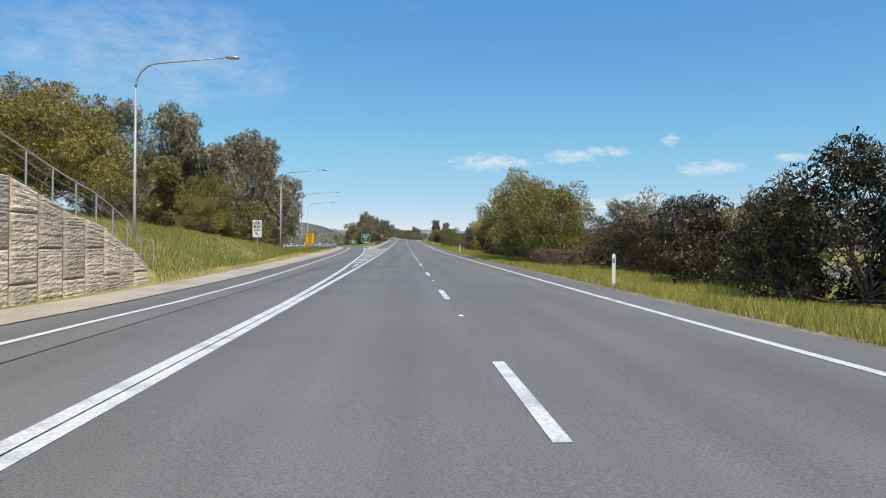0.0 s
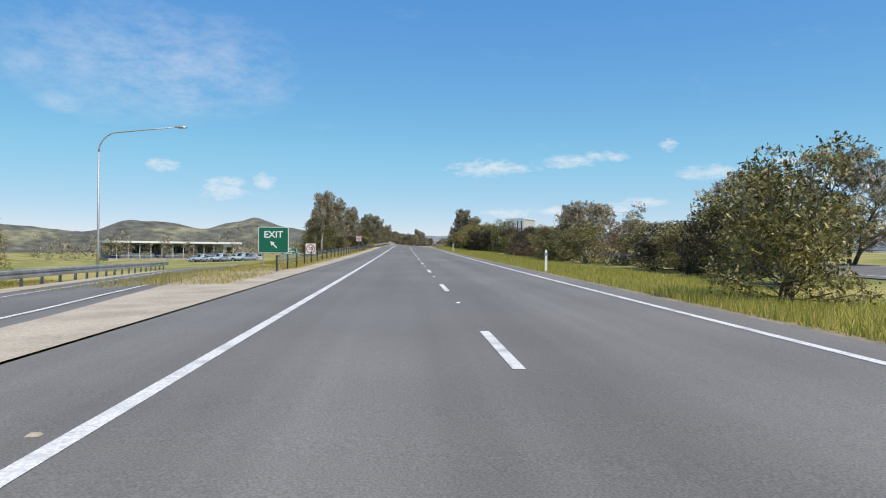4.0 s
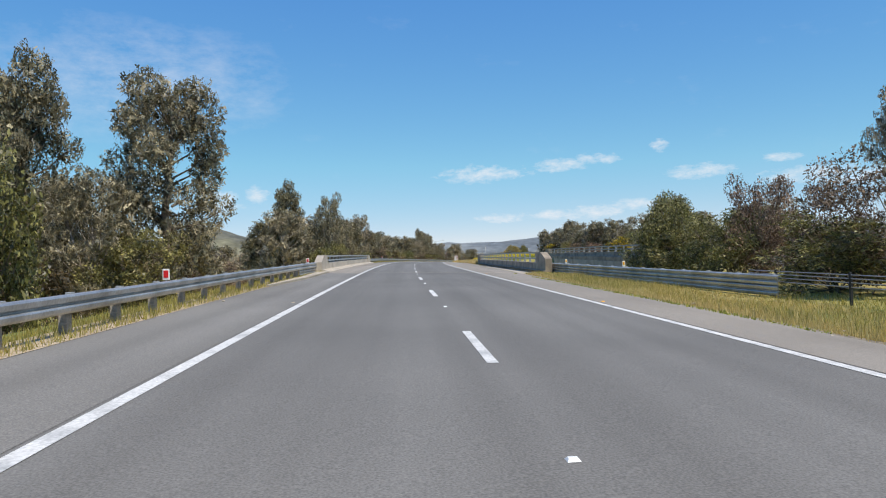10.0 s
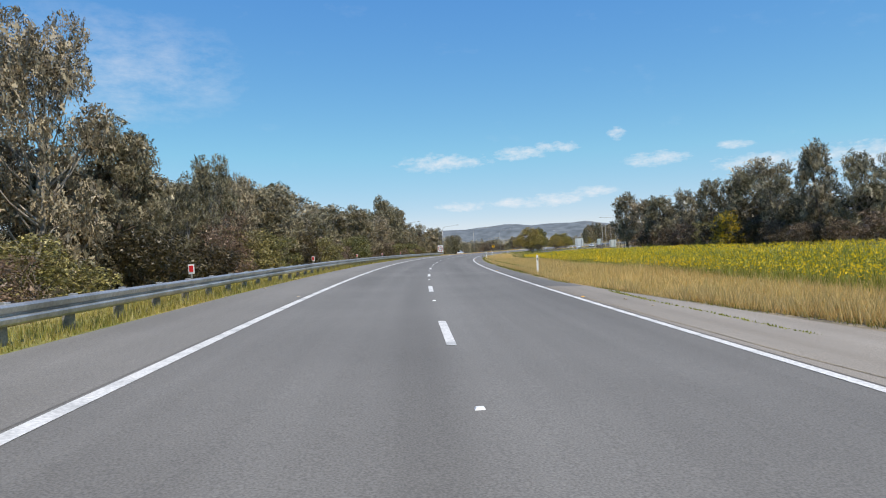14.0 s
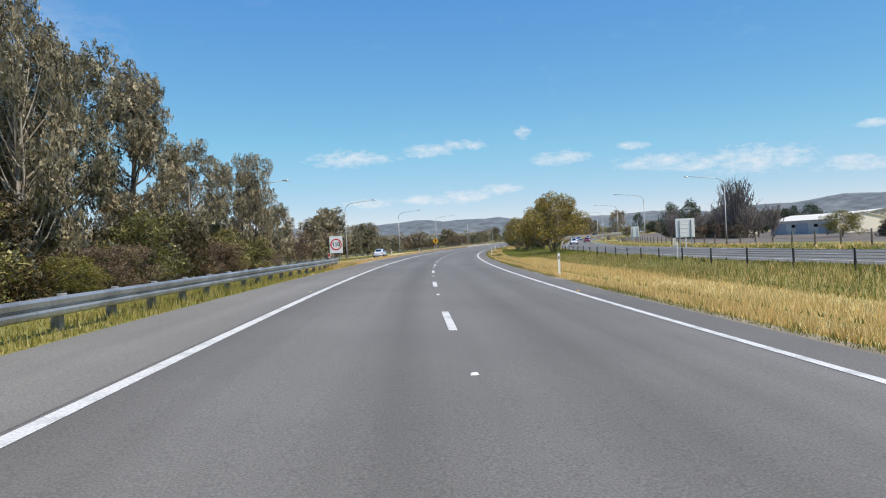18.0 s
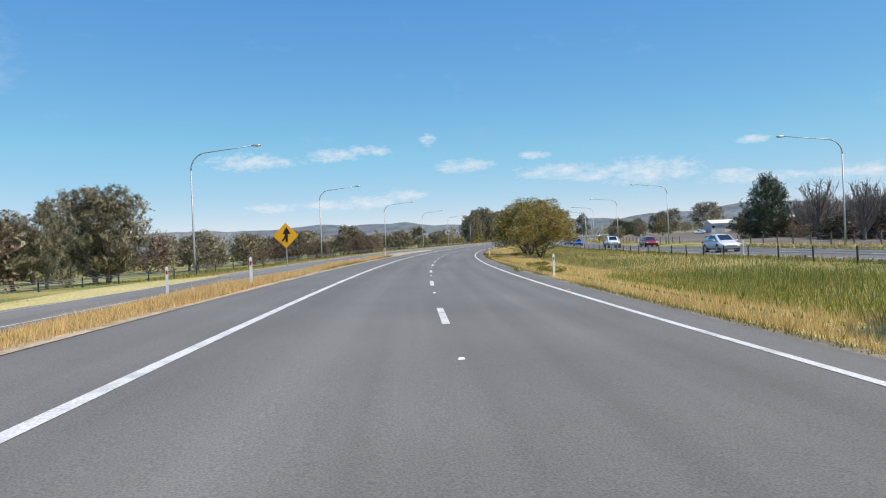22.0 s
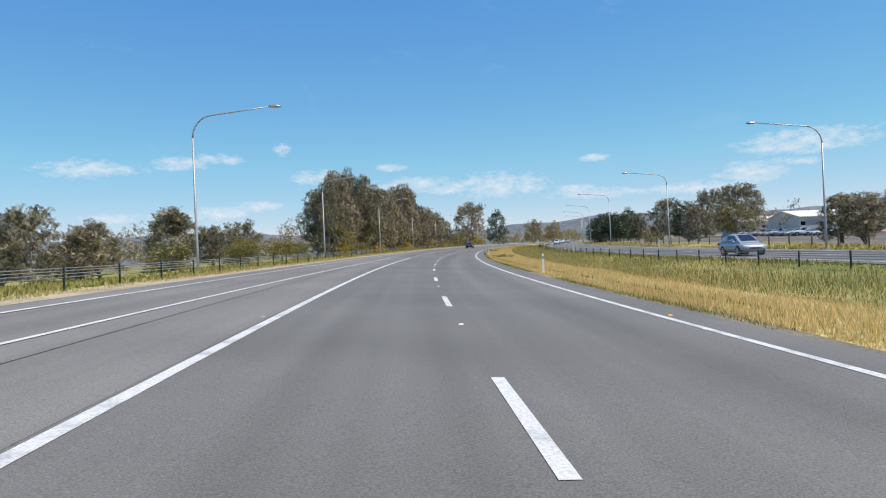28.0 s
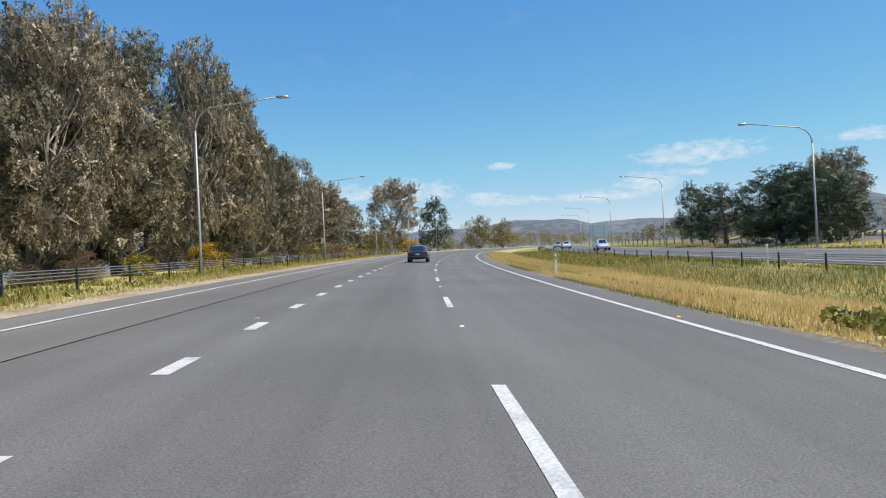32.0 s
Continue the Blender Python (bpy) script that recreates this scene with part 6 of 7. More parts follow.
# ---- bridge ----
def parapet(label, s0, s1, path, side, level, stone, block=2.6, wall=0.55, foot=0.62, rail_z=(0.66, 0.94), tall=1.06):
    """Concrete parapet with a sloping foot, end blocks, steel posts and two rails; side +1 when the road lies to its right."""
    mid = (s0 + s1) / 2
    root = empty("bridge_parapet", stand(mid, path(mid), level(mid)))
    inv = root.matrix_world.inverted()

    def loft(name, a, b, shape, mat, step=3.0, lab=""):
        n = max(1, int((b - a) / step))
        verts, faces = [], []
        for i in range(n + 1):
            s = a + (b - a) * i / n
            sh = shape((s - a) / (b - a)) if callable(shape) else shape
            for off, z in sh:
                verts.append(inv @ spot(s, path(s) + side * off, level(s) + z))
        w = len(verts) // (n + 1)
        for i in range(n):
            for k in range(w):
                j, j2 = i * w + k, i * w + (k + 1) % w
                faces.append((j, j2, j2 + w, j + w))
        faces += [tuple(range(w))[::-1], tuple(n * w + k for k in range(w))]
        ob = mesh_object(name, verts, faces, mat, root, lab)
        bm = bmesh.new()
        bm.from_mesh(ob.data)
        bmesh.ops.recalc_face_normals(bm, faces=bm.faces)
        bm.to_mesh(ob.data)
        bm.free()
        return ob

    def ramp(f):
        return tall - 0.42 * max(0.0, 1 - f / 0.45)

    s = s0 + block
    seg = (s1 - s0 - 2 * block) / 8
    for k in range(8):
        loft("wall_segment", s + 0.008, s + seg - 0.008, ((foot, -0.35), (foot, 0.03), (0.34, 0.13), (0.12, 0.17), (0.1, wall), (-0.25, wall), (-0.25, -0.6), (0.2, -0.6)), stone)
        s += seg
    for a, b, flip in ((s0, s0 + block, False), (s1 - block, s1, True)):
        loft("end_block", a, b, lambda f, flip=flip: ((foot, -0.35), (foot, 0.03), (0.34, 0.13), (0.16, 0.17), (0.16, ramp(1 - f if flip else f)), (-0.29, ramp(1 - f if flip else f)), (-0.29, -0.6), (0.2, -0.6)), stone, 0.4)
    for z in rail_z:
        loft("rail", s0 + block, s1 - block, ((0.06, z), (0.06, z + 0.1), (-0.04, z + 0.1), (-0.04, z)), RAILGREY)
    s = s0 + block + 1.2
    first = None
    while s < s1 - block:
        m = inv @ stand(s, path(s), level(s))
        if first is None:
            high = rail_z[-1] + 0.08
            bm = bmesh.new()
            verts = [bm.verts.new((-side * x, y, z)) for y in (-0.05, 0.05) for x, z in ((0.14, wall), (-0.02, wall), (0.05, (wall + high) / 2), (0.02, high), (0.12, high), (0.15, (wall + high) / 2))]
            for k in range(6):
                bm.faces.new((verts[k], verts[(k + 1) % 6], verts[6 + (k + 1) % 6], verts[6 + k]))
            bm.faces.new(verts[:6])
            bm.faces.new(verts[6:][::-1])
            bmesh.ops.recalc_face_normals(bm, faces=bm.faces)
            box(bm, -0.06 * side, 0, wall + 0.015, 0.24, 0.3, 0.03, 0.005)
            first = part("rail_post", bm, RAILGREY, root)
            first.matrix_basis = m
        else:
            ob = new("rail_post", first.data)
            ob.parent, ob.matrix_basis = root, m
        s += 2.35
    return tagged(root, label, "bridge parapet")


parapet("pale concrete bridge parapet with two grey steel rails, sunlit", 339.6, 386.6, lambda s: -2.66, 1, lambda s: road_z(s, -2.4) - along(LINE_Z, s), CONCRETE, block=3.3)
parapet("weathered concrete bridge parapet with two grey steel rails, shaded", 341.2, 390.5, lambda s: 11.8, -1, lambda s: road_z(s, 11.3) - along(LINE_Z, s), STAINSHADE, block=3.4, wall=0.62, foot=0.16, rail_z=(0.86, 1.26), tall=1.34)
parapet("far concrete bridge parapet with grey steel rails", 342, 392, lambda s: opposite(s) - 0.8, -1, lambda s: 0.15, STAINSHADE, foot=0.34, rail_z=(0.72, 1.0), tall=1.12)
near_kerb = ribbon("kerb_bridge_approach", 322, 339.7, 2, lambda s: float(np.interp(s, (322, 330, 340), (-2.4, -2.35, -2.75))), lambda s: float(np.interp(s, (322, 330, 340), (-2.3, -1.95, -2.1))), 0.09, KERB)
near_kerb_mod = near_kerb.modifiers.new("slab", "SOLIDIFY")
near_kerb_mod.thickness, near_kerb_mod.offset = 0.2, -1
tagged(near_kerb, "pale raised concrete kerb before the bridge parapet", "kerb", kind="structure")
deck = ribbon("bridge_deck", 338, 390, 4, -3.2, 12.2, -0.06, CONCRETE, rows=2)
deck_mod = deck.modifiers.new("slab", "SOLIDIFY")
deck_mod.thickness, deck_mod.offset = 0.9, -1
tagged(deck, "concrete bridge deck slab under the road", "bridge", kind="structure")
deck2 = ribbon("bridge_deck_opposite", 338, 394, 4, lambda s: opposite(s) - 1.2, lambda s: opposite(s) + 11.2, 0.0, CONCRETE, on_land=True, rows=2)
deck2_mod = deck2.modifiers.new("slab", "SOLIDIFY")
deck2_mod.thickness, deck2_mod.offset = 0.9, -1
tagged(deck2, "concrete deck slab of the opposite bridge", "bridge", kind="structure")
shoulder = ribbon("pavement_shoulder", 268, 440, 3, lambda s: right_line(s) + 0.14, lambda s: max(right_line(s) + 0.2, road_right(s)), 0.004, GRIT)
tagged(shoulder, "wide worn shoulder with loose grit", "shoulder", kind="structure")
shoulder2 = ribbon("pavement_shoulder_left", 262, 596, 3, road_left, -0.14, 0.004, SEAL)
tagged(shoulder2, "narrow worn shoulder with loose grit", "shoulder", kind="structure")
shoulder4 = ribbon("pavement_shoulder_bridge", 338, 387, 3, road_left, -0.14, 0.009, GRIT)
tagged(shoulder4, "sandy worn shoulder on the bridge", "shoulder", kind="structure")
shoulder3 = ribbon("pavement_merge", 736, 912, 3, -2.14, -0.14, 0.004, SEAL)
tagged(shoulder3, "worn shoulder beside the island and merge", "shoulder", kind="structure")


# ---- retaining wall with its fence ----
def wall_u(s):
    return float(np.interp(s, (-80, 19, 23), (-5.5, -5.5, -5.62)))


def wall_top(s):
    return float(np.interp(s, (-80, 6, 12, 14.4, 17.2, 19.2, 21.2, 22.8), (6.2, 4.5, 3.2, 2.7, 2.05, 1.7, 1.15, 0.45)))


def build_wall():
    """Columns of tall cast panels, staggered by half a panel, each with a face of thin uneven stone courses."""
    root = empty("retaining_wall")
    joints = [-80.0 + 6 * k for k in range(11)]
    while joints[-1] < 22.5:
        joints.append(joints[-1] + 1.12)
    joints[-1] = 22.8
    bm = bmesh.new()
    for a, b in zip(joints, joints[1:]):
        va = [bm.verts.new(spot(q, wall_u(q) - d, z)) for q, z in ((a, -0.4), (b, -0.4), (b, wall_top(b) - 0.03), (a, wall_top(a) - 0.03)) for d in (0.06, 0.3)]
        for f in ((0, 2, 4, 6), (1, 7, 5, 3), (6, 4, 5, 7)):
            bm.faces.new([va[k] for k in f])
    part("backing", bm, WALLBLOCK, root)
    for odd, (a, b) in enumerate(zip(joints, joints[1:])):
        rng = np.random.default_rng(1000 + odd)
        z = -1.06 if odd % 2 else -0.32
        while z < wall_top(a):
            z0, z1 = max(z, -0.3), z + 1.5
            z += 1.5
            if min(z1, wall_top((a + b) / 2)) - z0 < 0.1:
                continue
            near = a > 8
            rows = max(3, int((min(z1, wall_top(a)) - z0) / (0.035 if near else 0.2)))
            cols = 9 if near else 3
            verts, faces = [], []
            course = rng.random(rows + 1) * 0.02
            for r in range(rows + 1):
                for c in range(cols + 1):
                    q = a + 0.012 + (b - a - 0.024) * c / cols
                    top = min(z1 - 0.035, wall_top(q))
                    zz = z0 + (top - z0) * r / rows
                    edge = r in (0, rows) or c in (0, cols)
                    depth = -0.03 if edge else course[r] + rng.random() * 0.02
                    verts.append(spot(q, wall_u(q) + depth, zz))
            for r in range(rows):
                for c in range(cols):
                    j = r * (cols + 1) + c
                    faces.append((j, j + 1, j + cols + 2, j + cols + 1))
            mesh_object("wall_panel", verts, faces, WALLBLOCK, root)
    return tagged(root, "tall retaining wall of beige concrete panels with thin stone courses", "retaining wall")


build_wall()


def build_wall_fence():
    root = empty("wire_fence")
    s = -20.0
    tops = []
    while s < 24.5:
        away = 0.2
        base = spot(s, wall_u(s) - away, max(wall_top(s), 0.3) - 0.06 if s < 22.8 else None)
        part("fence_post", tube(bmesh.new(), [base, base + Vector((0, 0, 0.95))], [0.022, 0.022], 6), POLE, root)
        tops.append(base)
        s += 1.15
    for z, r in ((0.93, 0.02), (0.7, 0.006), (0.45, 0.006), (0.2, 0.006)):
        part("fence_rail", tube(bmesh.new(), [p + Vector((0, 0, z)) for p in tops], [r] * len(tops), 5), POLE, root)
    return tagged(root, "galvanised pipe and wire fence above a retaining wall", "fence")


build_wall_fence()


# ---- signs ----
def sign_root(name, label, s, u, z=None, turn=0.0):
    return tagged(empty(name, stand(s, u, z, turn)), label, "road sign")


def sign_plate(root, w, h, zc, mat, radius=0.05, border=None, border_w=0.03):
    """A rounded sheet that faces along -y, with an edge band."""
    def rounded(w, h, r, y0, y1):
        bm = bmesh.new()
        pts = []
        for cx, cz, a0 in ((w / 2 - r, h / 2 - r, 0), (-w / 2 + r, h / 2 - r, 90), (-w / 2 + r, -h / 2 + r, 180), (w / 2 - r, -h / 2 + r, 270)):
            for k in range(5):
                a = radians(a0 + 90 * k / 4)
                pts.append((cx + r * math.cos(a), zc + cz + r * math.sin(a)))
        front = [bm.verts.new((x, y0, z)) for x, z in pts]
        back = [bm.verts.new((x, y1, z)) for x, z in pts]
        bm.faces.new(front)
        bm.faces.new(back[::-1])
        for k in range(len(pts)):
            bm.faces.new((front[k], back[k], back[(k + 1) % len(pts)], front[(k + 1) % len(pts)]))
        bmesh.ops.recalc_face_normals(bm, faces=bm.faces)
        return bm
    if border:
        part("border", rounded(w, h, radius, -0.012, 0.0), border, root)
        return part("panel", rounded(w - 2 * border_w, h - 2 * border_w, max(0.01, radius - border_w), -0.017, -0.012), mat, root)
    return part("panel", rounded(w, h, radius, -0.012, 0.0), mat, root)


def sign_posts(root, xs, top, depth=0.03, mat=None, deep=1.0):
    for x in xs:
        part("post", tube(bmesh.new(), [(x, depth + 0.03, -deep), (x, depth + 0.03, top)], [0.035, 0.035], 8), mat or POLE, root)


def bars(root, mat, rows, y=-0.022):
    """Plain bars in place of writing that cannot be read: x, z, width, height each."""
    for x, z, w, h in rows:
        part("text_bar", boxed(x, y, z, w, 0.006, h), mat, root)


def bicycle(root, mat, x, z, size, y=-0.02):
    for dx in (-0.3, 0.3):
        part("symbol_wheel", ring_plate(bmesh.new(), x + dx * size, y, z - 0.12 * size, 0.15 * size, 0.2 * size, 0.006, 24), mat, root)
    bm = bmesh.new()
    for a, b in (((-0.3, -0.12), (-0.12, 0.16)), ((-0.12, 0.16), (0.2, 0.16)), ((0.2, 0.16), (0.02, -0.12)), ((0.02, -0.12), (-0.3, -0.12)), ((0.02, -0.12), (-0.16, 0.24)), ((0.2, 0.16), (0.3, -0.12)), ((0.2, 0.16), (0.16, 0.28)), ((-0.26, 0.25), (-0.08, 0.25)), ((0.06, 0.28), (0.2, 0.28))):
        tube(bm, [(x + a[0] * size, y, z + a[1] * size), (x + b[0] * size, y, z + b[1] * size)], [0.022 * size] * 2, 5)
    part("symbol_frame", bm, mat, root)


def arrow(root, mat, x, z, size, angle, y=-0.02):
    """A straight arrow; angle in degrees, 0 points up, positive to the left."""
    t = Matrix.Translation((x, y, z)) @ Matrix.Rotation(radians(-angle), 4, "Y") @ Matrix.Diagonal((size, 1, size, 1))
    bm = bmesh.new()
    vs = [(-0.07, -0.5), (0.07, -0.5), (0.07, 0.05), (0.26, 0.05), (0.0, 0.5), (-0.26, 0.05), (-0.07, 0.05)]
    f = [bm.verts.new(t @ Vector((a, -0.003, b))) for a, b in vs]
    k = [bm.verts.new(t @ Vector((a, 0.003, b))) for a, b in vs]
    bm.faces.new(f)
    bm.faces.new(k[::-1])
    for i in range(7):
        bm.faces.new((f[i], k[i], k[(i + 1) % 7], f[(i + 1) % 7]))
    bmesh.ops.recalc_face_normals(bm, faces=bm.faces)
    part("arrow", bm, mat, root)


def speed_sign(label, s, u, number, w, h, zc, z=None, posts=(0.0,), turn=0.0):
    r = sign_root("speed_sign", label, s, u, z, turn)
    sign_plate(r, w, h, zc, WHITE)
    rad = w * 0.44
    part("red_ring", ring_plate(bmesh.new(), 0, -0.018, zc, rad * 0.8, rad, 0.008), SIGNRED, r, "red ring")
    lettering(number, w * (0.42 if len(number) > 2 else 0.52), BLACK, r, 0, -0.02, zc, 0.012 * w)
    sign_posts(r, posts, zc + h * 0.4)
    return r


speed_sign("white speed sign with a red ring reading 110, on two posts", 613.4, -8.75, "110", 1.5, 1.95, 1.55, z=0.3, posts=(-0.4, 0.4))
speed_sign("faded white speed sign reading 110 behind dry shrubs", 608, -16.5, "110", 1.5, 1.95, 1.3, posts=(-0.4, 0.4))
speed_sign("white speed sign with a red ring reading 60", 195.2, -8.0, "60", 1.1, 1.15, 0.9, posts=(0.0,))

bike = sign_root("bicycle_sign", "white sign reading MUST EXIT with a bicycle and an arrow", 55.4, -9.0)
sign_plate(bike, 0.7, 1.35, 1.35, WHITE, 0.06)
bicycle(bike, BLACK, 0, 1.78, 0.62)
lettering("MUST", 0.22, BLACK, bike, 0, -0.02, 1.47, 0.006)
lettering("EXIT", 0.22, BLACK, bike, 0, -0.02, 1.22, 0.006)
arrow(bike, BLACK, 0, 0.93, 0.36, 45)
sign_posts(bike, (0.0,), 1.9)

advice = sign_root("exit_speed_sign", "orange-yellow sign reading EXIT SPEED 60 km/h on two posts", 124, -14.0)
sign_plate(advice, 1.55, 1.82, 1.75, SIGNYELLOW, 0.1, BLACK, 0.035)
for text, size, zz in (("EXIT", 0.33, 2.42), ("SPEED", 0.33, 2.07), ("60", 0.52, 1.61), ("km/h", 0.28, 1.15)):
    lettering(text, size, BLACK, advice, 0, -0.024, zz, 0.008)
sign_posts(advice, (-0.55, 0.55), 2.6)

exit_sign = sign_root("exit_sign", "green exit sign with white word and arrow at the gore", 164.6, -6.4)
sign_plate(exit_sign, 2.0, 1.75, 1.6, SIGNGREEN, 0.1, WHITE, 0.04)
lettering("EXIT", 0.62, WHITE, exit_sign, 0, -0.024, 1.95, 0.012)
arrow(exit_sign, WHITE, 0, 1.3, 0.62, 45, -0.024)
sign_posts(exit_sign, (-0.7, 0.7), 2.3)

guide = sign_root("direction_sign", "green direction sign with small white lines beside the ramp", 208, -12.5)
sign_plate(guide, 2.0, 0.85, 1.0, SIGNGREEN, 0.06, WHITE, 0.025)
bars(guide, WHITE, ((0, 1.31, 0.7, 0.12), (0.12, 1.03, 1.2, 0.11), (-0.05, 0.78, 1.1, 0.11), (-0.8, 1.03, 0.18, 0.09), (0.82, 0.78, 0.16, 0.09)), -0.026)
sign_posts(guide, (-0.7, 0.7), 1.35)

nobike = sign_root("no_bicycles_sign", "white sign with a red ring and slash over a bicycle", 223.1, -4.5)
sign_plate(nobike, 0.75, 0.75, 1.75, WHITE, 0.05)
part("red_ring", ring_plate(bmesh.new(), 0, -0.018, 1.75, 0.3, 0.355, 0.008), SIGNRED, nobike, "red ring")
bicycle(nobike, BLACK, 0, 1.75, 0.62, -0.022)
part("slash", boxed(0, -0.026, 1.75, 0.62, 0.006, 0.05, turn=Matrix.Rotation(radians(45), 4, "Y")), SIGNRED, nobike, "red slash")
sign_posts(nobike, (0.0,), 2.05)

merge = sign_root("merge_sign", "yellow diamond sign with a black merging arrow", 691.5, -4.5)
bm = boxed(0, -0.006, 2.15, 1.0, 0.012, 1.0, 0.004, Matrix.Rotation(radians(45), 4, "Y"))
part("panel", bm, SIGNYELLOW, merge)
arrow(merge, BLACK, 0.05, 2.2, 0.85, 0, -0.02)
part("merge_stroke", tube(bmesh.new(), [(-0.2, -0.018, 1.85), (-0.04, -0.018, 2.05), (0.03, -0.018, 2.25)], [0.05] * 3, 6), BLACK, merge)
sign_posts(merge, (0.0,), 2.6)


def hazard(s, u, z0, size, label):
    r = sign_root("hazard_marker", label, s, u)
    sign_plate(r, size * 1.25, size, z0, SIGNYELLOW, 0.03)
    for dx in (-0.32, 0.0, 0.32):
        bm = bmesh.new()
        half = size * 0.44
        pts = [(-0.06, half), (0.1, half), (0.1 + 0.2, -half), (-0.06 + 0.2, -half)]
        f = [bm.verts.new((size * (dx - 0.1) + a * size, -0.018, z0 + b)) for a, b in pts]
        k = [bm.verts.new((size * (dx - 0.1) + a * size, -0.013, z0 + b)) for a, b in pts]
        bm.faces.new(f[::-1])
        for i in range(4):
            bm.faces.new((f[i], k[i], k[(i + 1) % 4], f[(i + 1) % 4]))
        part("stripe", bm, BLACK, r)
    sign_posts(r, (0.0,), z0, deep=0.6)


hazard(87.8, -9.55, 0.5, 0.5, "yellow and black striped marker on the rail's end")
hazard(249.6, -3.7, 0.55, 0.5, "yellow and black striped marker on the rail's end")


def red_marker(s, u, z0):
    r = sign_root("rail_reflector", "small white tab with a red reflector on a guard rail", s, u)
    part("tab", boxed(0, 0, z0, 0.16, 0.015, 0.26, 0.01), WHITE, r)
    part("reflector", boxed(0, -0.012, z0 + 0.01, 0.11, 0.01, 0.17, 0.003), SIGNRED, r, "red reflector")
    part("bracket", boxed(0, 0.01, z0 - 0.2, 0.04, 0.02, 0.3), STEEL, r)


for s in (289, 313.2, 337, 414, 434, 454, 474, 494, 514, 577):
    red_marker(s, -2.98, 0.8)


def rail_tab(s, u, z0):
    r = sign_root("rail_reflector", "small pale tab with a yellow reflector on a guard rail", s, u)
    part("tab", boxed(0, 0, z0, 0.13, 0.015, 0.26, 0.01), WHITE, r)
    part("reflector", boxed(0, -0.012, z0 + 0.03, 0.09, 0.01, 0.14, 0.003), SIGNYELLOW, r, "yellow reflector")
    part("bracket", boxed(0, 0.01, z0 - 0.2, 0.04, 0.02, 0.3), STEEL, r)


for s, u in ((328.8, 12.85), (338.8, 12.45)):
    rail_tab(s, u, 0.76)


def sign_back(label, s, u, w, h, zc, turn):
    """A large direction sign seen from behind: sheet, stiffeners, two legs."""
    r = sign_root("direction_sign", label, s, u, turn=turn)
    sign_plate(r, w, h, zc, SIGNGREEN, 0.08)
    part("backing", boxed(0, 0.012, zc, w * 0.985, 0.012, h * 0.985), WHITE, r, "pale sheet backing")
    for k in range(5):
        part("stiffener", boxed(0, 0.034, zc - h / 2 + h * (k + 0.5) / 5, w * 0.96, 0.024, 0.05), WHITE, r)
    for x in (-w * 0.3, w * 0.3):
        part("leg", tube(bmesh.new(), [(x, 0.1, -0.8), (x, 0.1, zc + h * 0.4)], [0.06, 0.06], 8), POLE, r)


sign_back("large direction sign seen from its pale ribbed back", 611.3, 30.2, 2.1, 2.1, 2.1, 180)
sign_back("direction sign seen from its pale ribbed back", 672.8, 36.8, 1.5, 2.1, 2.3, 180)
sign_back("large direction sign seen from its pale ribbed back", 1113, 33.4, 4.2, 3.2, 3.6, 180)
sign_back("small sign seen from its pale back", 562.3, 34.3, 1.3, 1.5, 1.3, 180)


# ---- vehicles ----
def car_loft(sections, sides=20, power=4.0):
    """A rounded hull through sections: y, half width, bottom, top."""
    bm = bmesh.new()
    rings = []
    for y, hw, z0, z1 in sections:
        ring = []
        for k in range(sides):
            a = math.tau * (k + 0.5) / sides
            c, s = math.cos(a), math.sin(a)
            f = (abs(c) ** power + abs(s) ** power) ** (-1 / power)
            ring.append(bm.verts.new((hw * c * f, y, (z0 + z1) / 2 + (z1 - z0) / 2 * s * f)))
        rings.append(ring)
    for a, b in zip(rings, rings[1:]):
        for k in range(sides):
            bm.faces.new((a[k], b[k], b[(k + 1) % sides], a[(k + 1) % sides]))
    bm.faces.new(rings[0])
    bm.faces.new(rings[-1][::-1])
    bmesh.ops.recalc_face_normals(bm, faces=bm.faces)
    return bm


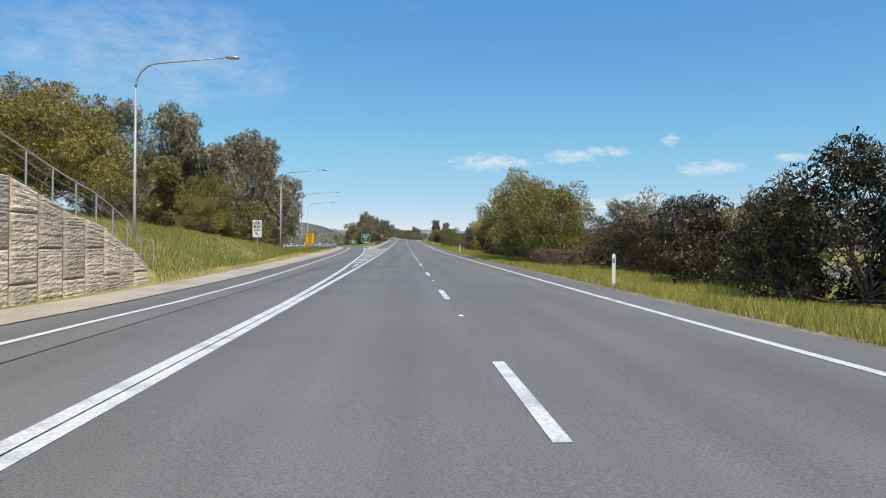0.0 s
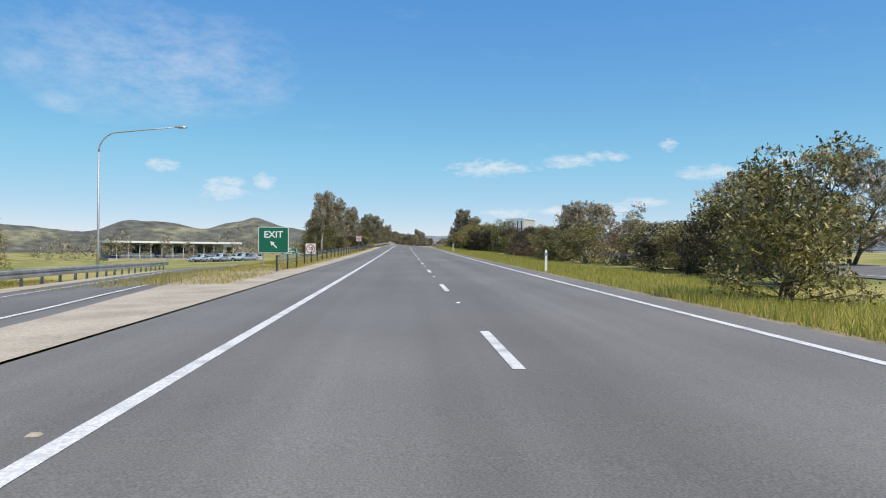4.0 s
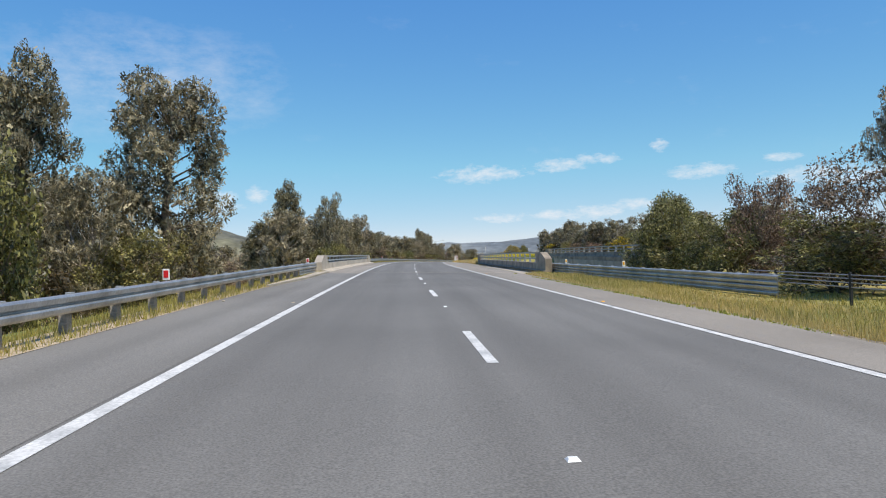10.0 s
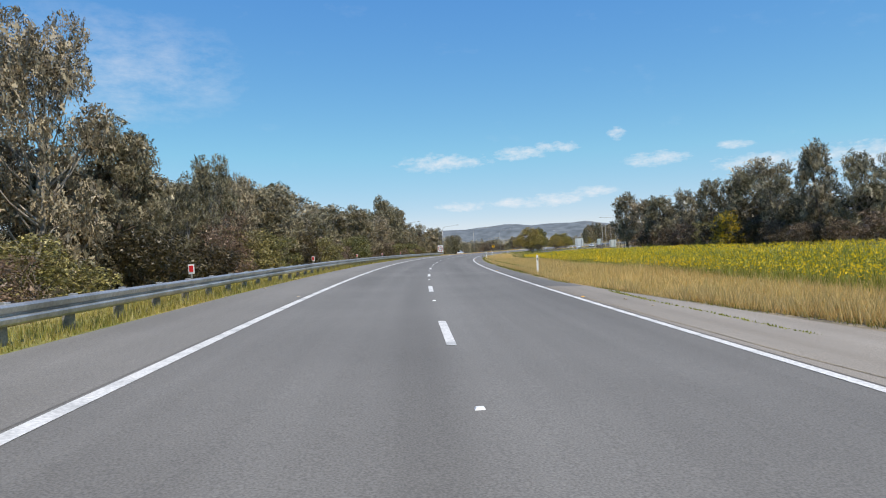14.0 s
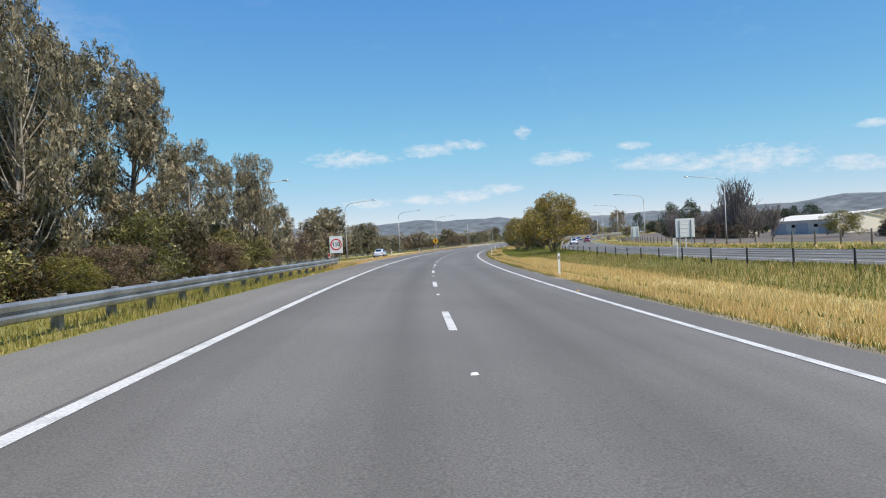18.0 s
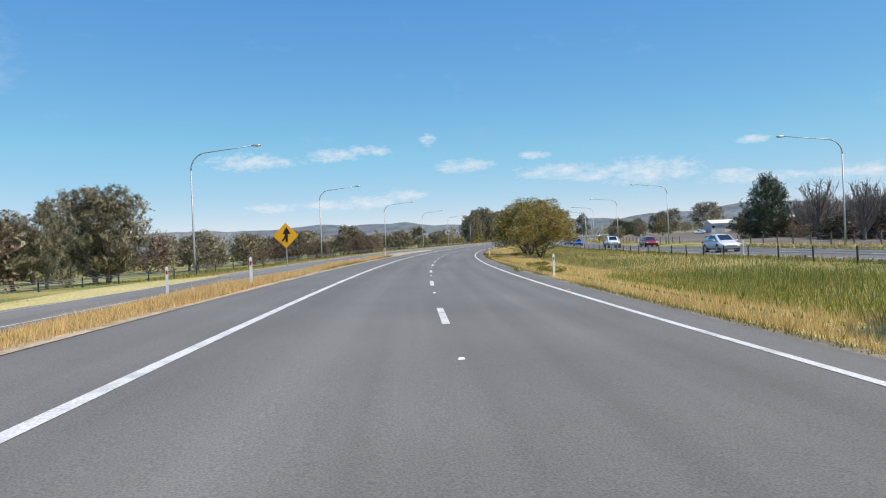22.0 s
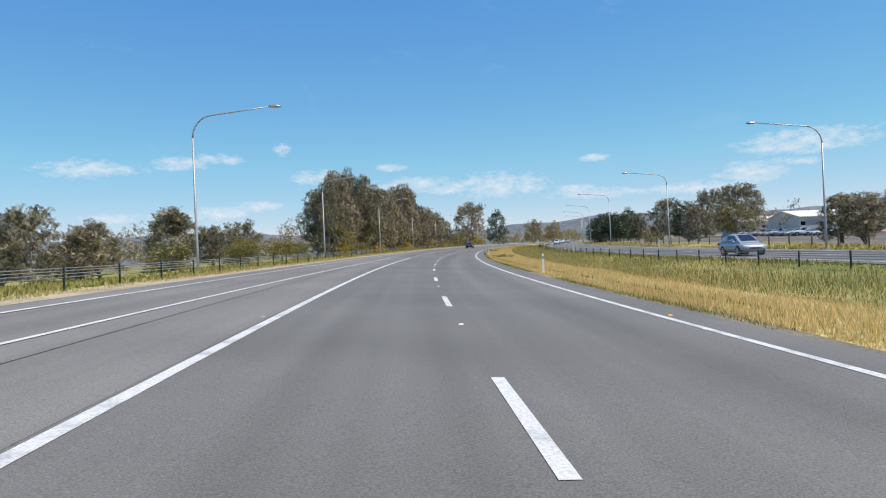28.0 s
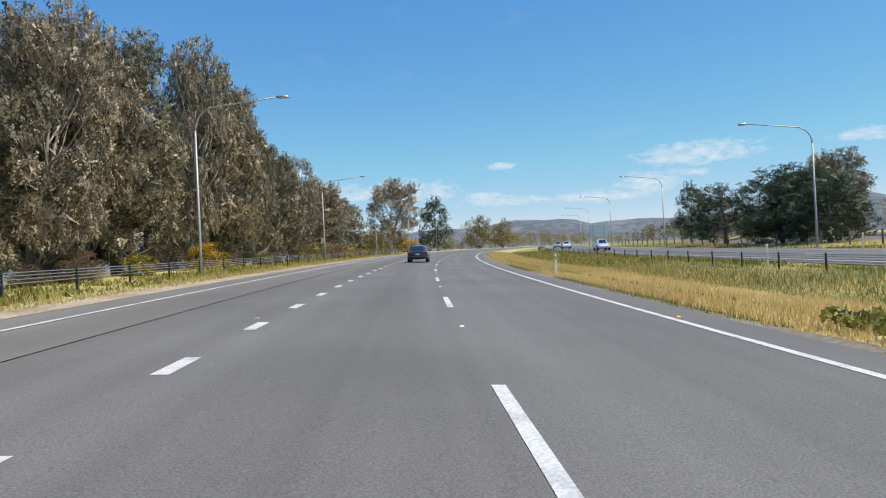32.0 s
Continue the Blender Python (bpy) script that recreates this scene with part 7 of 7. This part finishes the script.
CAR_SHAPES = {
    "sedan": dict(width=1.82, hull=((-2.35, 0.70, 0.46, 0.74), (-2.3, 0.80, 0.34, 0.92), (-2.1, 0.86, 0.26, 0.98), (-1.5, 0.9, 0.24, 0.97), (-0.6, 0.91, 0.22, 0.93), (0.4, 0.91, 0.22, 0.92), (1.2, 0.9, 0.22, 0.9), (1.8, 0.87, 0.24, 0.82), (2.2, 0.79, 0.3, 0.7), (2.34, 0.66, 0.38, 0.58)),
                  cabin=((-1.95, 0.72, 0.62, 0.96), (-1.15, 0.77, 0.56, 1.39), (-0.35, 0.79, 0.57, 1.46), (0.35, 0.78, 0.56, 1.42), (1.35, 0.74, 0.64, 0.9)), low=0.86, wheel=0.32),
    "hatch": dict(width=1.78, hull=((-2.1, 0.74, 0.46, 0.84), (-2.05, 0.83, 0.34, 0.96), (-1.6, 0.87, 0.26, 0.97), (-0.8, 0.89, 0.22, 0.94), (0.3, 0.89, 0.22, 0.92), (1.2, 0.88, 0.22, 0.9), (1.8, 0.84, 0.26, 0.82), (2.08, 0.75, 0.32, 0.68), (2.18, 0.62, 0.4, 0.58)),
                  cabin=((-2.02, 0.74, 0.62, 0.97), (-1.68, 0.76, 0.57, 1.38), (-0.6, 0.78, 0.58, 1.49), (0.3, 0.77, 0.57, 1.45), (1.4, 0.73, 0.64, 0.9)), low=0.86, wheel=0.32),
    "ute": dict(width=1.86, hull=((-2.6, 0.84, 0.6, 1.0), (-2.56, 0.9, 0.5, 1.1), (-1.2, 0.92, 0.42, 1.12), (-0.4, 0.93, 0.4, 1.12), (0.6, 0.93, 0.4, 1.1), (1.5, 0.92, 0.4, 1.1), (2.2, 0.9, 0.42, 1.04), (2.5, 0.82, 0.5, 0.9), (2.6, 0.7, 0.58, 0.78)),
                cabin=((-1.0, 0.8, 0.7, 1.1), (-0.82, 0.8, 0.66, 1.7), (-0.1, 0.81, 0.67, 1.78), (0.6, 0.8, 0.65, 1.74), (1.4, 0.78, 0.68, 1.08)), low=1.02, wheel=0.38),
}


def pane(name, corners, root, label=""):
    """A thin dark pane a little proud of the cabin."""
    c = [Vector(q) for q in corners]
    n = (c[1] - c[0]).cross(c[3] - c[0]).normalized()
    mid = sum(c, Vector()) / 4
    if n.dot(mid - Vector((0, mid.y * 0.5, 1.0))) < 0:
        n = -n
    bm = bmesh.new()
    lo, hi = [bm.verts.new(q - n * 0.01) for q in c], [bm.verts.new(q + n * 0.008) for q in c]
    bm.faces.new(hi)
    for k in range(4):
        bm.faces.new((lo[k], lo[(k + 1) % 4], hi[(k + 1) % 4], hi[k]))
    bmesh.ops.recalc_face_normals(bm, faces=bm.faces)
    return part(name, bm, GLASS, root, label)


def make_car(kind, paint, label, name="car"):
    """A car whose nose looks along +y: hull, rounded cabin with panes, lights, wheels with rims."""
    c = CAR_SHAPES[kind]
    root = empty(name)
    w2, low, g = c["width"] / 2, c["low"], c["cabin"]
    part("body", car_loft(c["hull"], sides=28, power=3.4), paint, root, smooth=True)
    cabin = bmesh.new()
    rings = []
    for y, hb, ht, zt in g:
        half = ((hb, low - 0.05), (hb * 0.985, low + 0.3 * (zt - low)), (ht + 0.03, zt - 0.06), (ht * 0.86, zt - 0.015), (ht * 0.4, zt + 0.008))
        rings.append([cabin.verts.new((x, y, z)) for x, z in half] + [cabin.verts.new((-x, y, z)) for x, z in half[::-1]])
    for a, b in zip(rings, rings[1:]):
        for k in range(9):
            cabin.faces.new((a[k], a[k + 1], b[k + 1], b[k]))
    cabin.faces.new(rings[0])
    cabin.faces.new(rings[-1][::-1])
    bmesh.ops.recalc_face_normals(cabin, faces=cabin.faces)
    part("cabin", cabin, paint, root)

    def across(i, f, x):
        """A point between two cabin sections on the sloping screens."""
        a, b = g[i], g[i + 1]
        half = (a[2] + (b[2] - a[2]) * f) * 0.86
        return (x * half, a[0] + (b[0] - a[0]) * f, a[3] + (b[3] - a[3]) * f + 0.012)

    def flank(side, y, up):
        """A point on the cabin's side; up runs from the sill to the roof edge."""
        ys = [q[0] for q in g]
        hb, ht, zt = (float(np.interp(y, ys, [q[k] for q in g])) for k in (1, 2, 3))
        z0, z1 = low + 0.3 * (zt - low), zt - 0.06
        z = low + 0.12 + (zt - 0.2 - low) * up
        x = hb * 0.985 + (ht + 0.03 - hb * 0.985) * max(0.0, (z - z0) / max(0.05, z1 - z0))
        return (side * (x + 0.016), y, z)

    pane("rear_window", [across(0, 0.14, -0.92), across(0, 0.14, 0.92), across(0, 0.93, 0.92), across(0, 0.93, -0.92)], root, "dark tinted rear window")
    pane("windscreen", [across(3, 0.08, -0.92), across(3, 0.08, 0.92), across(3, 0.86, 0.98), across(3, 0.86, -0.98)], root, "dark tinted windscreen")
    for side in (-1, 1):
        y0, ym, y1, y2 = g[1][0] - 0.12, (g[1][0] + g[3][0]) / 2, g[3][0], g[4][0]
        for ya, yb, yc, yd in ((y0 - 0.18, ym - 0.04, ym - 0.04, y0 + 0.16), (ym + 0.04, y1 + 0.5 * (y2 - y1), y1 - 0.02, ym + 0.04)):
            pane("side_window", [flank(side, ya, 0.0), flank(side, yb, 0.0), flank(side, yc, 1.0), flank(side, yd, 1.0)], root, "dark side window")
        part("mirror", boxed(side * (w2 + 0.05), y1 + 0.55 * (y2 - y1), low + 0.1, 0.17, 0.1, 0.13, 0.03), paint, root, smooth=True)
        hl, tl = c["hull"][-2], c["hull"][1]
        part("head_light", boxed(side * (hl[1] - 0.12), hl[0] - 0.06, hl[3] - 0.06, 0.34, 0.24, 0.12, 0.04), HEADLAMP, root, "clear head light", smooth=True)
        part("tail_light", boxed(side * (tl[1] - 0.1), tl[0] + 0.06, tl[3] - 0.14, 0.3, 0.2, 0.15, 0.04), TAIL, root, "red tail light", smooth=True)
        part("sill", boxed(side * (w2 - 0.05), 0, 0.27 if kind != "ute" else 0.45, 0.06, 2.2, 0.1, 0.02), BLACK, root)
        r = c["wheel"]
        for y in (c["hull"][0][0] + 0.92, c["hull"][-1][0] - 0.88):
            part("wheel_arch", tube(bmesh.new(), [(side * (w2 - 0.25), y, r + 0.02), (side * (w2 - 0.012), y, r + 0.02)], [r * 1.16] * 2, 28), BLACK, root)
            wheel = part("wheel", tube(bmesh.new(), [(side * (w2 - 0.22), y, r), (side * (w2 - 0.2), y, r), (side * (w2 - 0.02), y, r), (side * (w2 + 0.0), y, r)], [r * 0.9, r, r, r * 0.93], 28), TYRE, root)
            part("rim", tube(bmesh.new(), [(side * (w2 - 0.005), y, r), (side * (w2 + 0.008), y, r)], [r * 0.7, r * 0.64], 20), RIM, wheel, "silver rim")
    h0, h1 = c["hull"][0], c["hull"][-1]
    high = 0.3 if kind == "ute" else 0.0
    part("number_plate", boxed(0, h0[0] - 0.012, 0.68 + high * 0.3, 0.38, 0.012, 0.11), WHITE, root, "plain pale number plate")
    part("rear_bumper", boxed(0, h0[0] + 0.06, 0.45 + high * 0.6, h0[1] * 2.2, 0.2, 0.2, 0.07), paint, root, smooth=True)
    part("rear_valance", boxed(0, h0[0] + 0.08, 0.33 + high * 0.6, h0[1] * 1.7, 0.16, 0.1, 0.03), BLACK, root)
    part("front_grille", boxed(0, h1[0] - 0.03, 0.5 + high * 0.8, 0.9, 0.06, 0.16, 0.02), BLACK, root)
    if kind == "ute":
        part("tray_well", boxed(0, -1.82, 1.09, 1.5, 1.35, 0.08, 0.02), BLACK, root)
    return tagged(root, label, "car")


NAVY = car_paint("navy_paint", (0.022, 0.026, 0.042))
CARWHITE = car_paint("white_paint", (0.74, 0.75, 0.75))
CARGREY = car_paint("grey_paint", (0.2, 0.23, 0.27))
CARSILVER = car_paint("silver_paint", (0.42, 0.43, 0.44))
CARRED = car_paint("red_paint", (0.22, 0.015, 0.018))
CARBLUE = car_paint("blue_paint", (0.02, 0.08, 0.38))

lead = make_car("sedan", NAVY, "dark navy sedan seen from behind on the freeway")
lead.matrix_world = stand(1011.5, 1.75, 1.75 * math.tan(along(BANK, 1011)), up=0.012)
ramp_car = make_car("sedan", CARWHITE, "white sedan on the entry ramp")
ramp_car.matrix_world = stand(655.0, -10.1, turn=-0.5, up=0.02)
far_lane, near_lane = 2.9, 6.6


def oncoming(ob, s, lane):
    ob.matrix_world = stand(s, opposite(s) + lane, turn=180, up=0.02)


oncoming(make_car("sedan", CARGREY, "grey sedan in the opposite lanes"), 829, 2.8)
hatch_white = make_car("hatch", CARWHITE, "white hatchback in the opposite lanes")
oncoming(hatch_white, 711, 2.8)
hatch_silver = make_car("hatch", CARSILVER, "silver hatchback in the opposite lanes")
oncoming(hatch_silver, 878, 2.8)
ute_white = make_car("ute", CARWHITE, "white utility truck in the opposite lanes")
oncoming(ute_white, 760, 2.8)
oncoming(make_car("sedan", CARRED, "dark red car in the opposite lanes"), 753, 6.6)
oncoming(make_car("hatch", CARBLUE, "bright blue hatchback in the opposite lanes"), 803, 2.8)
def car_copy(src, s, u, turn):
    ob = copy_thing(src, stand(s, u, turn=turn, up=0.02))
    return ob


tagged(car_copy(hatch_white, 1044, opposite(1044) + 2.8, 180), "white hatchback in the opposite lanes")
tagged(car_copy(hatch_white, 1092, opposite(1092) + 3.0, 180), "white hatchback far down the opposite lanes")
tagged(car_copy(hatch_silver, 1121, opposite(1121) + 2.8, 180), "silver hatchback far down the opposite lanes")
yard = ((hatch_white, 60), (hatch_silver, 62), (ute_white, 58), (hatch_white, 64), (hatch_silver, 59), (ute_white, 63))
for k in range(14):
    src = yard[k % 6][0]
    tagged(car_copy(src, 975 + 5.2 * k, 75 + 0.1 * k, 90), "car parked in a row in front of the sheds", group="parked cars")
for k in range(9):
    src = yard[(k + 1) % 6][0]
    tagged(car_copy(src, 244 + 3.4 * k, -25 - 2.2 * k, 60), "car parked in the depot yard", group="depot cars")


# ---- buildings ----
def shed(label, s, u, length, depth, eave, ridge, wall, roof, turn=0.0, z=None, openings=0):
    """A long shed: walls with sheet ribs, pitched roof, gutters, roller doors on its near side."""
    r = empty("shed", stand(s, u, z, turn))
    bm = bmesh.new()
    hl, hd = length / 2, depth / 2
    v = [bm.verts.new(p) for p in ((-hd, -hl, -1), (hd, -hl, -1), (hd, hl, -1), (-hd, hl, -1), (-hd, -hl, eave), (hd, -hl, eave), (hd, hl, eave), (-hd, hl, eave), (0, -hl, ridge), (0, hl, ridge))]
    for f in ((0, 4, 7, 3), (1, 2, 6, 5), (0, 1, 5, 8, 4), (3, 7, 9, 6, 2)):
        bm.faces.new([v[k] for k in f])
    bmesh.ops.recalc_face_normals(bm, faces=bm.faces)
    part("wall", bm, wall, r)
    for side in (-1, 1):
        bm = bmesh.new()
        a = [(side * (hd + 0.35), -hl - 0.3, eave - 0.12), (side * (hd + 0.35), hl + 0.3, eave - 0.12), (0, hl + 0.3, ridge + 0.06), (0, -hl - 0.3, ridge + 0.06)]
        lo = [bm.verts.new(p) for p in a]
        hi = [bm.verts.new((p[0], p[1], p[2] + 0.1)) for p in a]
        bm.faces.new(lo)
        bm.faces.new(hi[::-1])
        for k in range(4):
            bm.faces.new((lo[k], hi[k], hi[(k + 1) % 4], lo[(k + 1) % 4]))
        bmesh.ops.recalc_face_normals(bm, faces=bm.faces)
        part("roof_slope", bm, roof, r)
        part("gutter", boxed(side * (hd + 0.42), 0, eave - 0.1, 0.14, length + 0.6, 0.14), WHITE, r)
    for k in range(openings):
        y = -hl + length * (k + 0.5) / openings
        door = part("roller_door", boxed(-hd - 0.03, y, eave * 0.4, 0.08, length / openings * 0.55, eave * 0.8, 0.01), SHED if wall is not SHED else SHEDCREAM, r)
        part("door_frame", boxed(-hd - 0.02, y, eave * 0.82, 0.12, length / openings * 0.6, 0.16), WHITE, door)
        win = part("window", boxed(-hd - 0.02, y + length / openings * 0.38, eave * 0.6, 0.08, length / openings * 0.16, eave * 0.22), GLASS, r)
        part("sill", boxed(-hd - 0.06, y + length / openings * 0.38, eave * 0.48, 0.12, length / openings * 0.18, 0.08), WHITE, win)
    return tagged(r, label, "building")


shed("long cream steel shed beyond the opposite carriageway", 724, 90, 22, 14, 3.5, 4.8, SHEDCREAM, SHEDROOF, turn=24, openings=3)
shed("pale grey shed in the industrial estate", 796, 122, 34, 18, 4.6, 6.2, SHED, SHEDROOF, turn=0, openings=3)
shed("dark blue shed in the industrial estate", 842, 130, 26, 16, 4.0, 5.0, SHEDBLUE, SHEDROOF, turn=-10, openings=2)
shed("beige workshop with a pale roof", 778, 76, 26, 12, 3.4, 4.7, SHEDCREAM, SHEDROOF, turn=-30, openings=3)
shed("white shed with an open front and a row of cars", 1056, 88, 24, 14, 4.0, 5.6, SHEDCREAM, SHEDROOF, turn=100, openings=4)
shed("cream factory with a low gable", 1014, 90, 22, 14, 4.2, 5.7, SHEDCREAM, SHEDROOF, turn=102, openings=3)
shed("pale grey shed with a pale roof", 985, 112, 24, 14, 4.6, 6.2, SHED, SHEDROOF, turn=102, openings=2)
shed("cream shed with a pale roof", 948, 116, 26, 14, 4.4, 5.8, SHEDCREAM, SHEDROOF, turn=102, openings=3)


def block(label, s, u, w, d, h, turn=0.0, z=None):
    """A tall white sheet-clad block with dark slots and level joints."""
    r = empty("factory_block", stand(s, u, z, turn))
    part("core", boxed(0, 0, h / 2 - 0.5, w - 0.2, d - 0.2, h + 1), SHED, r)
    n = int(h / 0.75)
    for face in (0, 1):
        for k in range(n):
            zz = (k + 0.5) * h / n
            if face == 0:
                part("cladding_panel", boxed(0, -d / 2, zz, w, 0.1, h / n - 0.05, 0.01), WHITE, r)
            else:
                part("cladding_panel", boxed(-w / 2, 0, zz, 0.1, d, h / n - 0.05, 0.01), WHITE, r)
    for x in (-0.32, -0.1, 0.16, 0.36):
        part("dark_slot", boxed(x * w, -d / 2 - 0.05, h * 0.48, w * 0.05, 0.06, h * 0.9), DARKPOST, r)
        part("dark_slot", boxed(-w / 2 - 0.05, x * d, h * 0.48, 0.06, d * 0.05, h * 0.9), DARKPOST, r)
    part("parapet", boxed(0, 0, h + 0.05, w + 0.15, d + 0.15, 0.3, 0.02), WHITE, r)
    return tagged(r, label, "building")


block("tall white sheet-clad factory block with dark vertical slots", 323.6, 36.8, 6, 8, 7.8, turn=-35)


def depot():
    """A long low depot with a thin white roof on posts, a glazed front and a rail along it."""
    r = empty("bus_depot", stand(381, -86, -5.3, turn=-52))
    L, D, H = 46.0, 14.0, 5.9
    part("floor_slab", boxed(0, 0, -0.4, D + 2, L + 2, 1.0), KERB, r)
    part("back_wall", boxed(-D / 2, 0, H / 2, 0.3, L, H), SHED, r)
    part("roof", boxed(0, 0, H, D + 2.4, L + 2.0, 0.7, 0.06), WHITE, r, "thin white roof edge")
    for k in range(12):
        y = -L / 2 + L * (k + 0.5) / 12
        part("column", boxed(D / 2, y, H / 2, 0.25, 0.25, H), SHED, r)
        if k % 3 != 1:
            glass = part("window", boxed(D / 2 - 2.5, y, H * 0.55, 0.1, L / 12 * 0.86, H * 0.4), GLASS, r)
            part("window_frame", boxed(D / 2 - 2.46, y, H * 0.33, 0.12, L / 12 * 0.9, 0.1), WHITE, glass)
        part("front_panel", boxed(D / 2 - 2.5, y, H * 0.15, 0.16, L / 12 * 0.96, H * 0.3), SHEDBLUE if k % 4 == 0 else SHED, r)
    part("handrail", boxed(D / 2 + 0.6, 0, 1.05, 0.06, L, 0.06), WHITE, r)
    return tagged(r, "long low bus depot with a thin white flat roof", "building")


depot()


# ---- small things on the ground ----
def litter(s, u, size, seed):
    rng = np.random.default_rng(seed)
    bm = bmesh.new()
    bmesh.ops.create_icosphere(bm, subdivisions=1, radius=size)
    for v in bm.verts:
        v.co = Vector((v.co.x * (0.8 + 0.5 * rng.random()), v.co.y * (0.8 + 0.5 * rng.random()), v.co.z * 0.5 * (0.7 + 0.5 * rng.random())))
    ob = part("stone", bm, KERB)
    ob.matrix_world = stand(s, u, None, up=size * 0.2 + 0.01)
    tagged(ob, "small pale stone on the road shoulder", "stone", group="shoulder stones")


for k in range(34):
    rng = np.random.default_rng(700 + k)
    litter(268 + 70 * rng.random() if k % 2 else 392 + 180 * rng.random(), 8.3 + 1.8 * rng.random() if k % 3 else -1.9 - 0.4 * rng.random(), 0.03 + 0.03 * rng.random(), k)


# ---- fence beyond the opposite carriageway ----
def paddock_fence(label, s0, s1, off):
    root = empty("wire_fence", stand((s0 + s1) / 2, opposite((s0 + s1) / 2) + off))
    inv = root.matrix_world.inverted()
    first = None
    s = s0
    while s <= s1:
        m = inv @ stand(s, opposite(s) + off, turn=s * 37 % 360)
        if first is None:
            first = part("fence_post", tube(bmesh.new(), [(0, 0, -0.4), (0.01, 0, 0.6), (0, 0.01, 1.25)], [0.08, 0.075, 0.065], 7), BARK, root)
            first.matrix_basis = m
        else:
            ob = new("fence_post", first.data)
            ob.parent, ob.matrix_basis = root, m
        s += 4.2
    n = int((s1 - s0) / 8)
    for z in (0.35, 0.65, 0.95, 1.15):
        part("fence_wire", tube(bmesh.new(), [inv @ spot(s0 + (s1 - s0) * i / n, opposite(s0 + (s1 - s0) * i / n) + off, None, z) for i in range(n + 1)], [0.008] * (n + 1), 3), WIRE, root)
    return tagged(root, label, "fence")


paddock_fence("weathered timber post and wire fence along a paddock", 500, 760, 15.5)
paddock_fence("weathered timber post and wire fence along a brown paddock", 764, 1100, 14.0)


def power_pole(s, u, turn):
    root = empty("power_pole", stand(s, u, turn=turn))
    part("pole", tube(bmesh.new(), [(0, 0, -0.8), (0, 0, 5), (0, 0, 10)], [0.16, 0.14, 0.11], 10), BARK, root, smooth=True)
    part("cross_arm", boxed(0, 0.12, 9.5, 2.4, 0.1, 0.12, 0.01), BARK, root)
    for x in (-1.05, -0.4, 0.4, 1.05):
        part("insulator", tube(bmesh.new(), [(x, 0.12, 9.56), (x, 0.12, 9.66), (x, 0.12, 9.74)], [0.03, 0.055, 0.03], 8), WHITE, root, "pale insulator")
    return tagged(root, "weathered timber power pole with a cross arm", "power pole", group="power poles")


for s, u in ((1000, 100), (935, 104), (865, 108)):
    power_pole(s, u, 30)
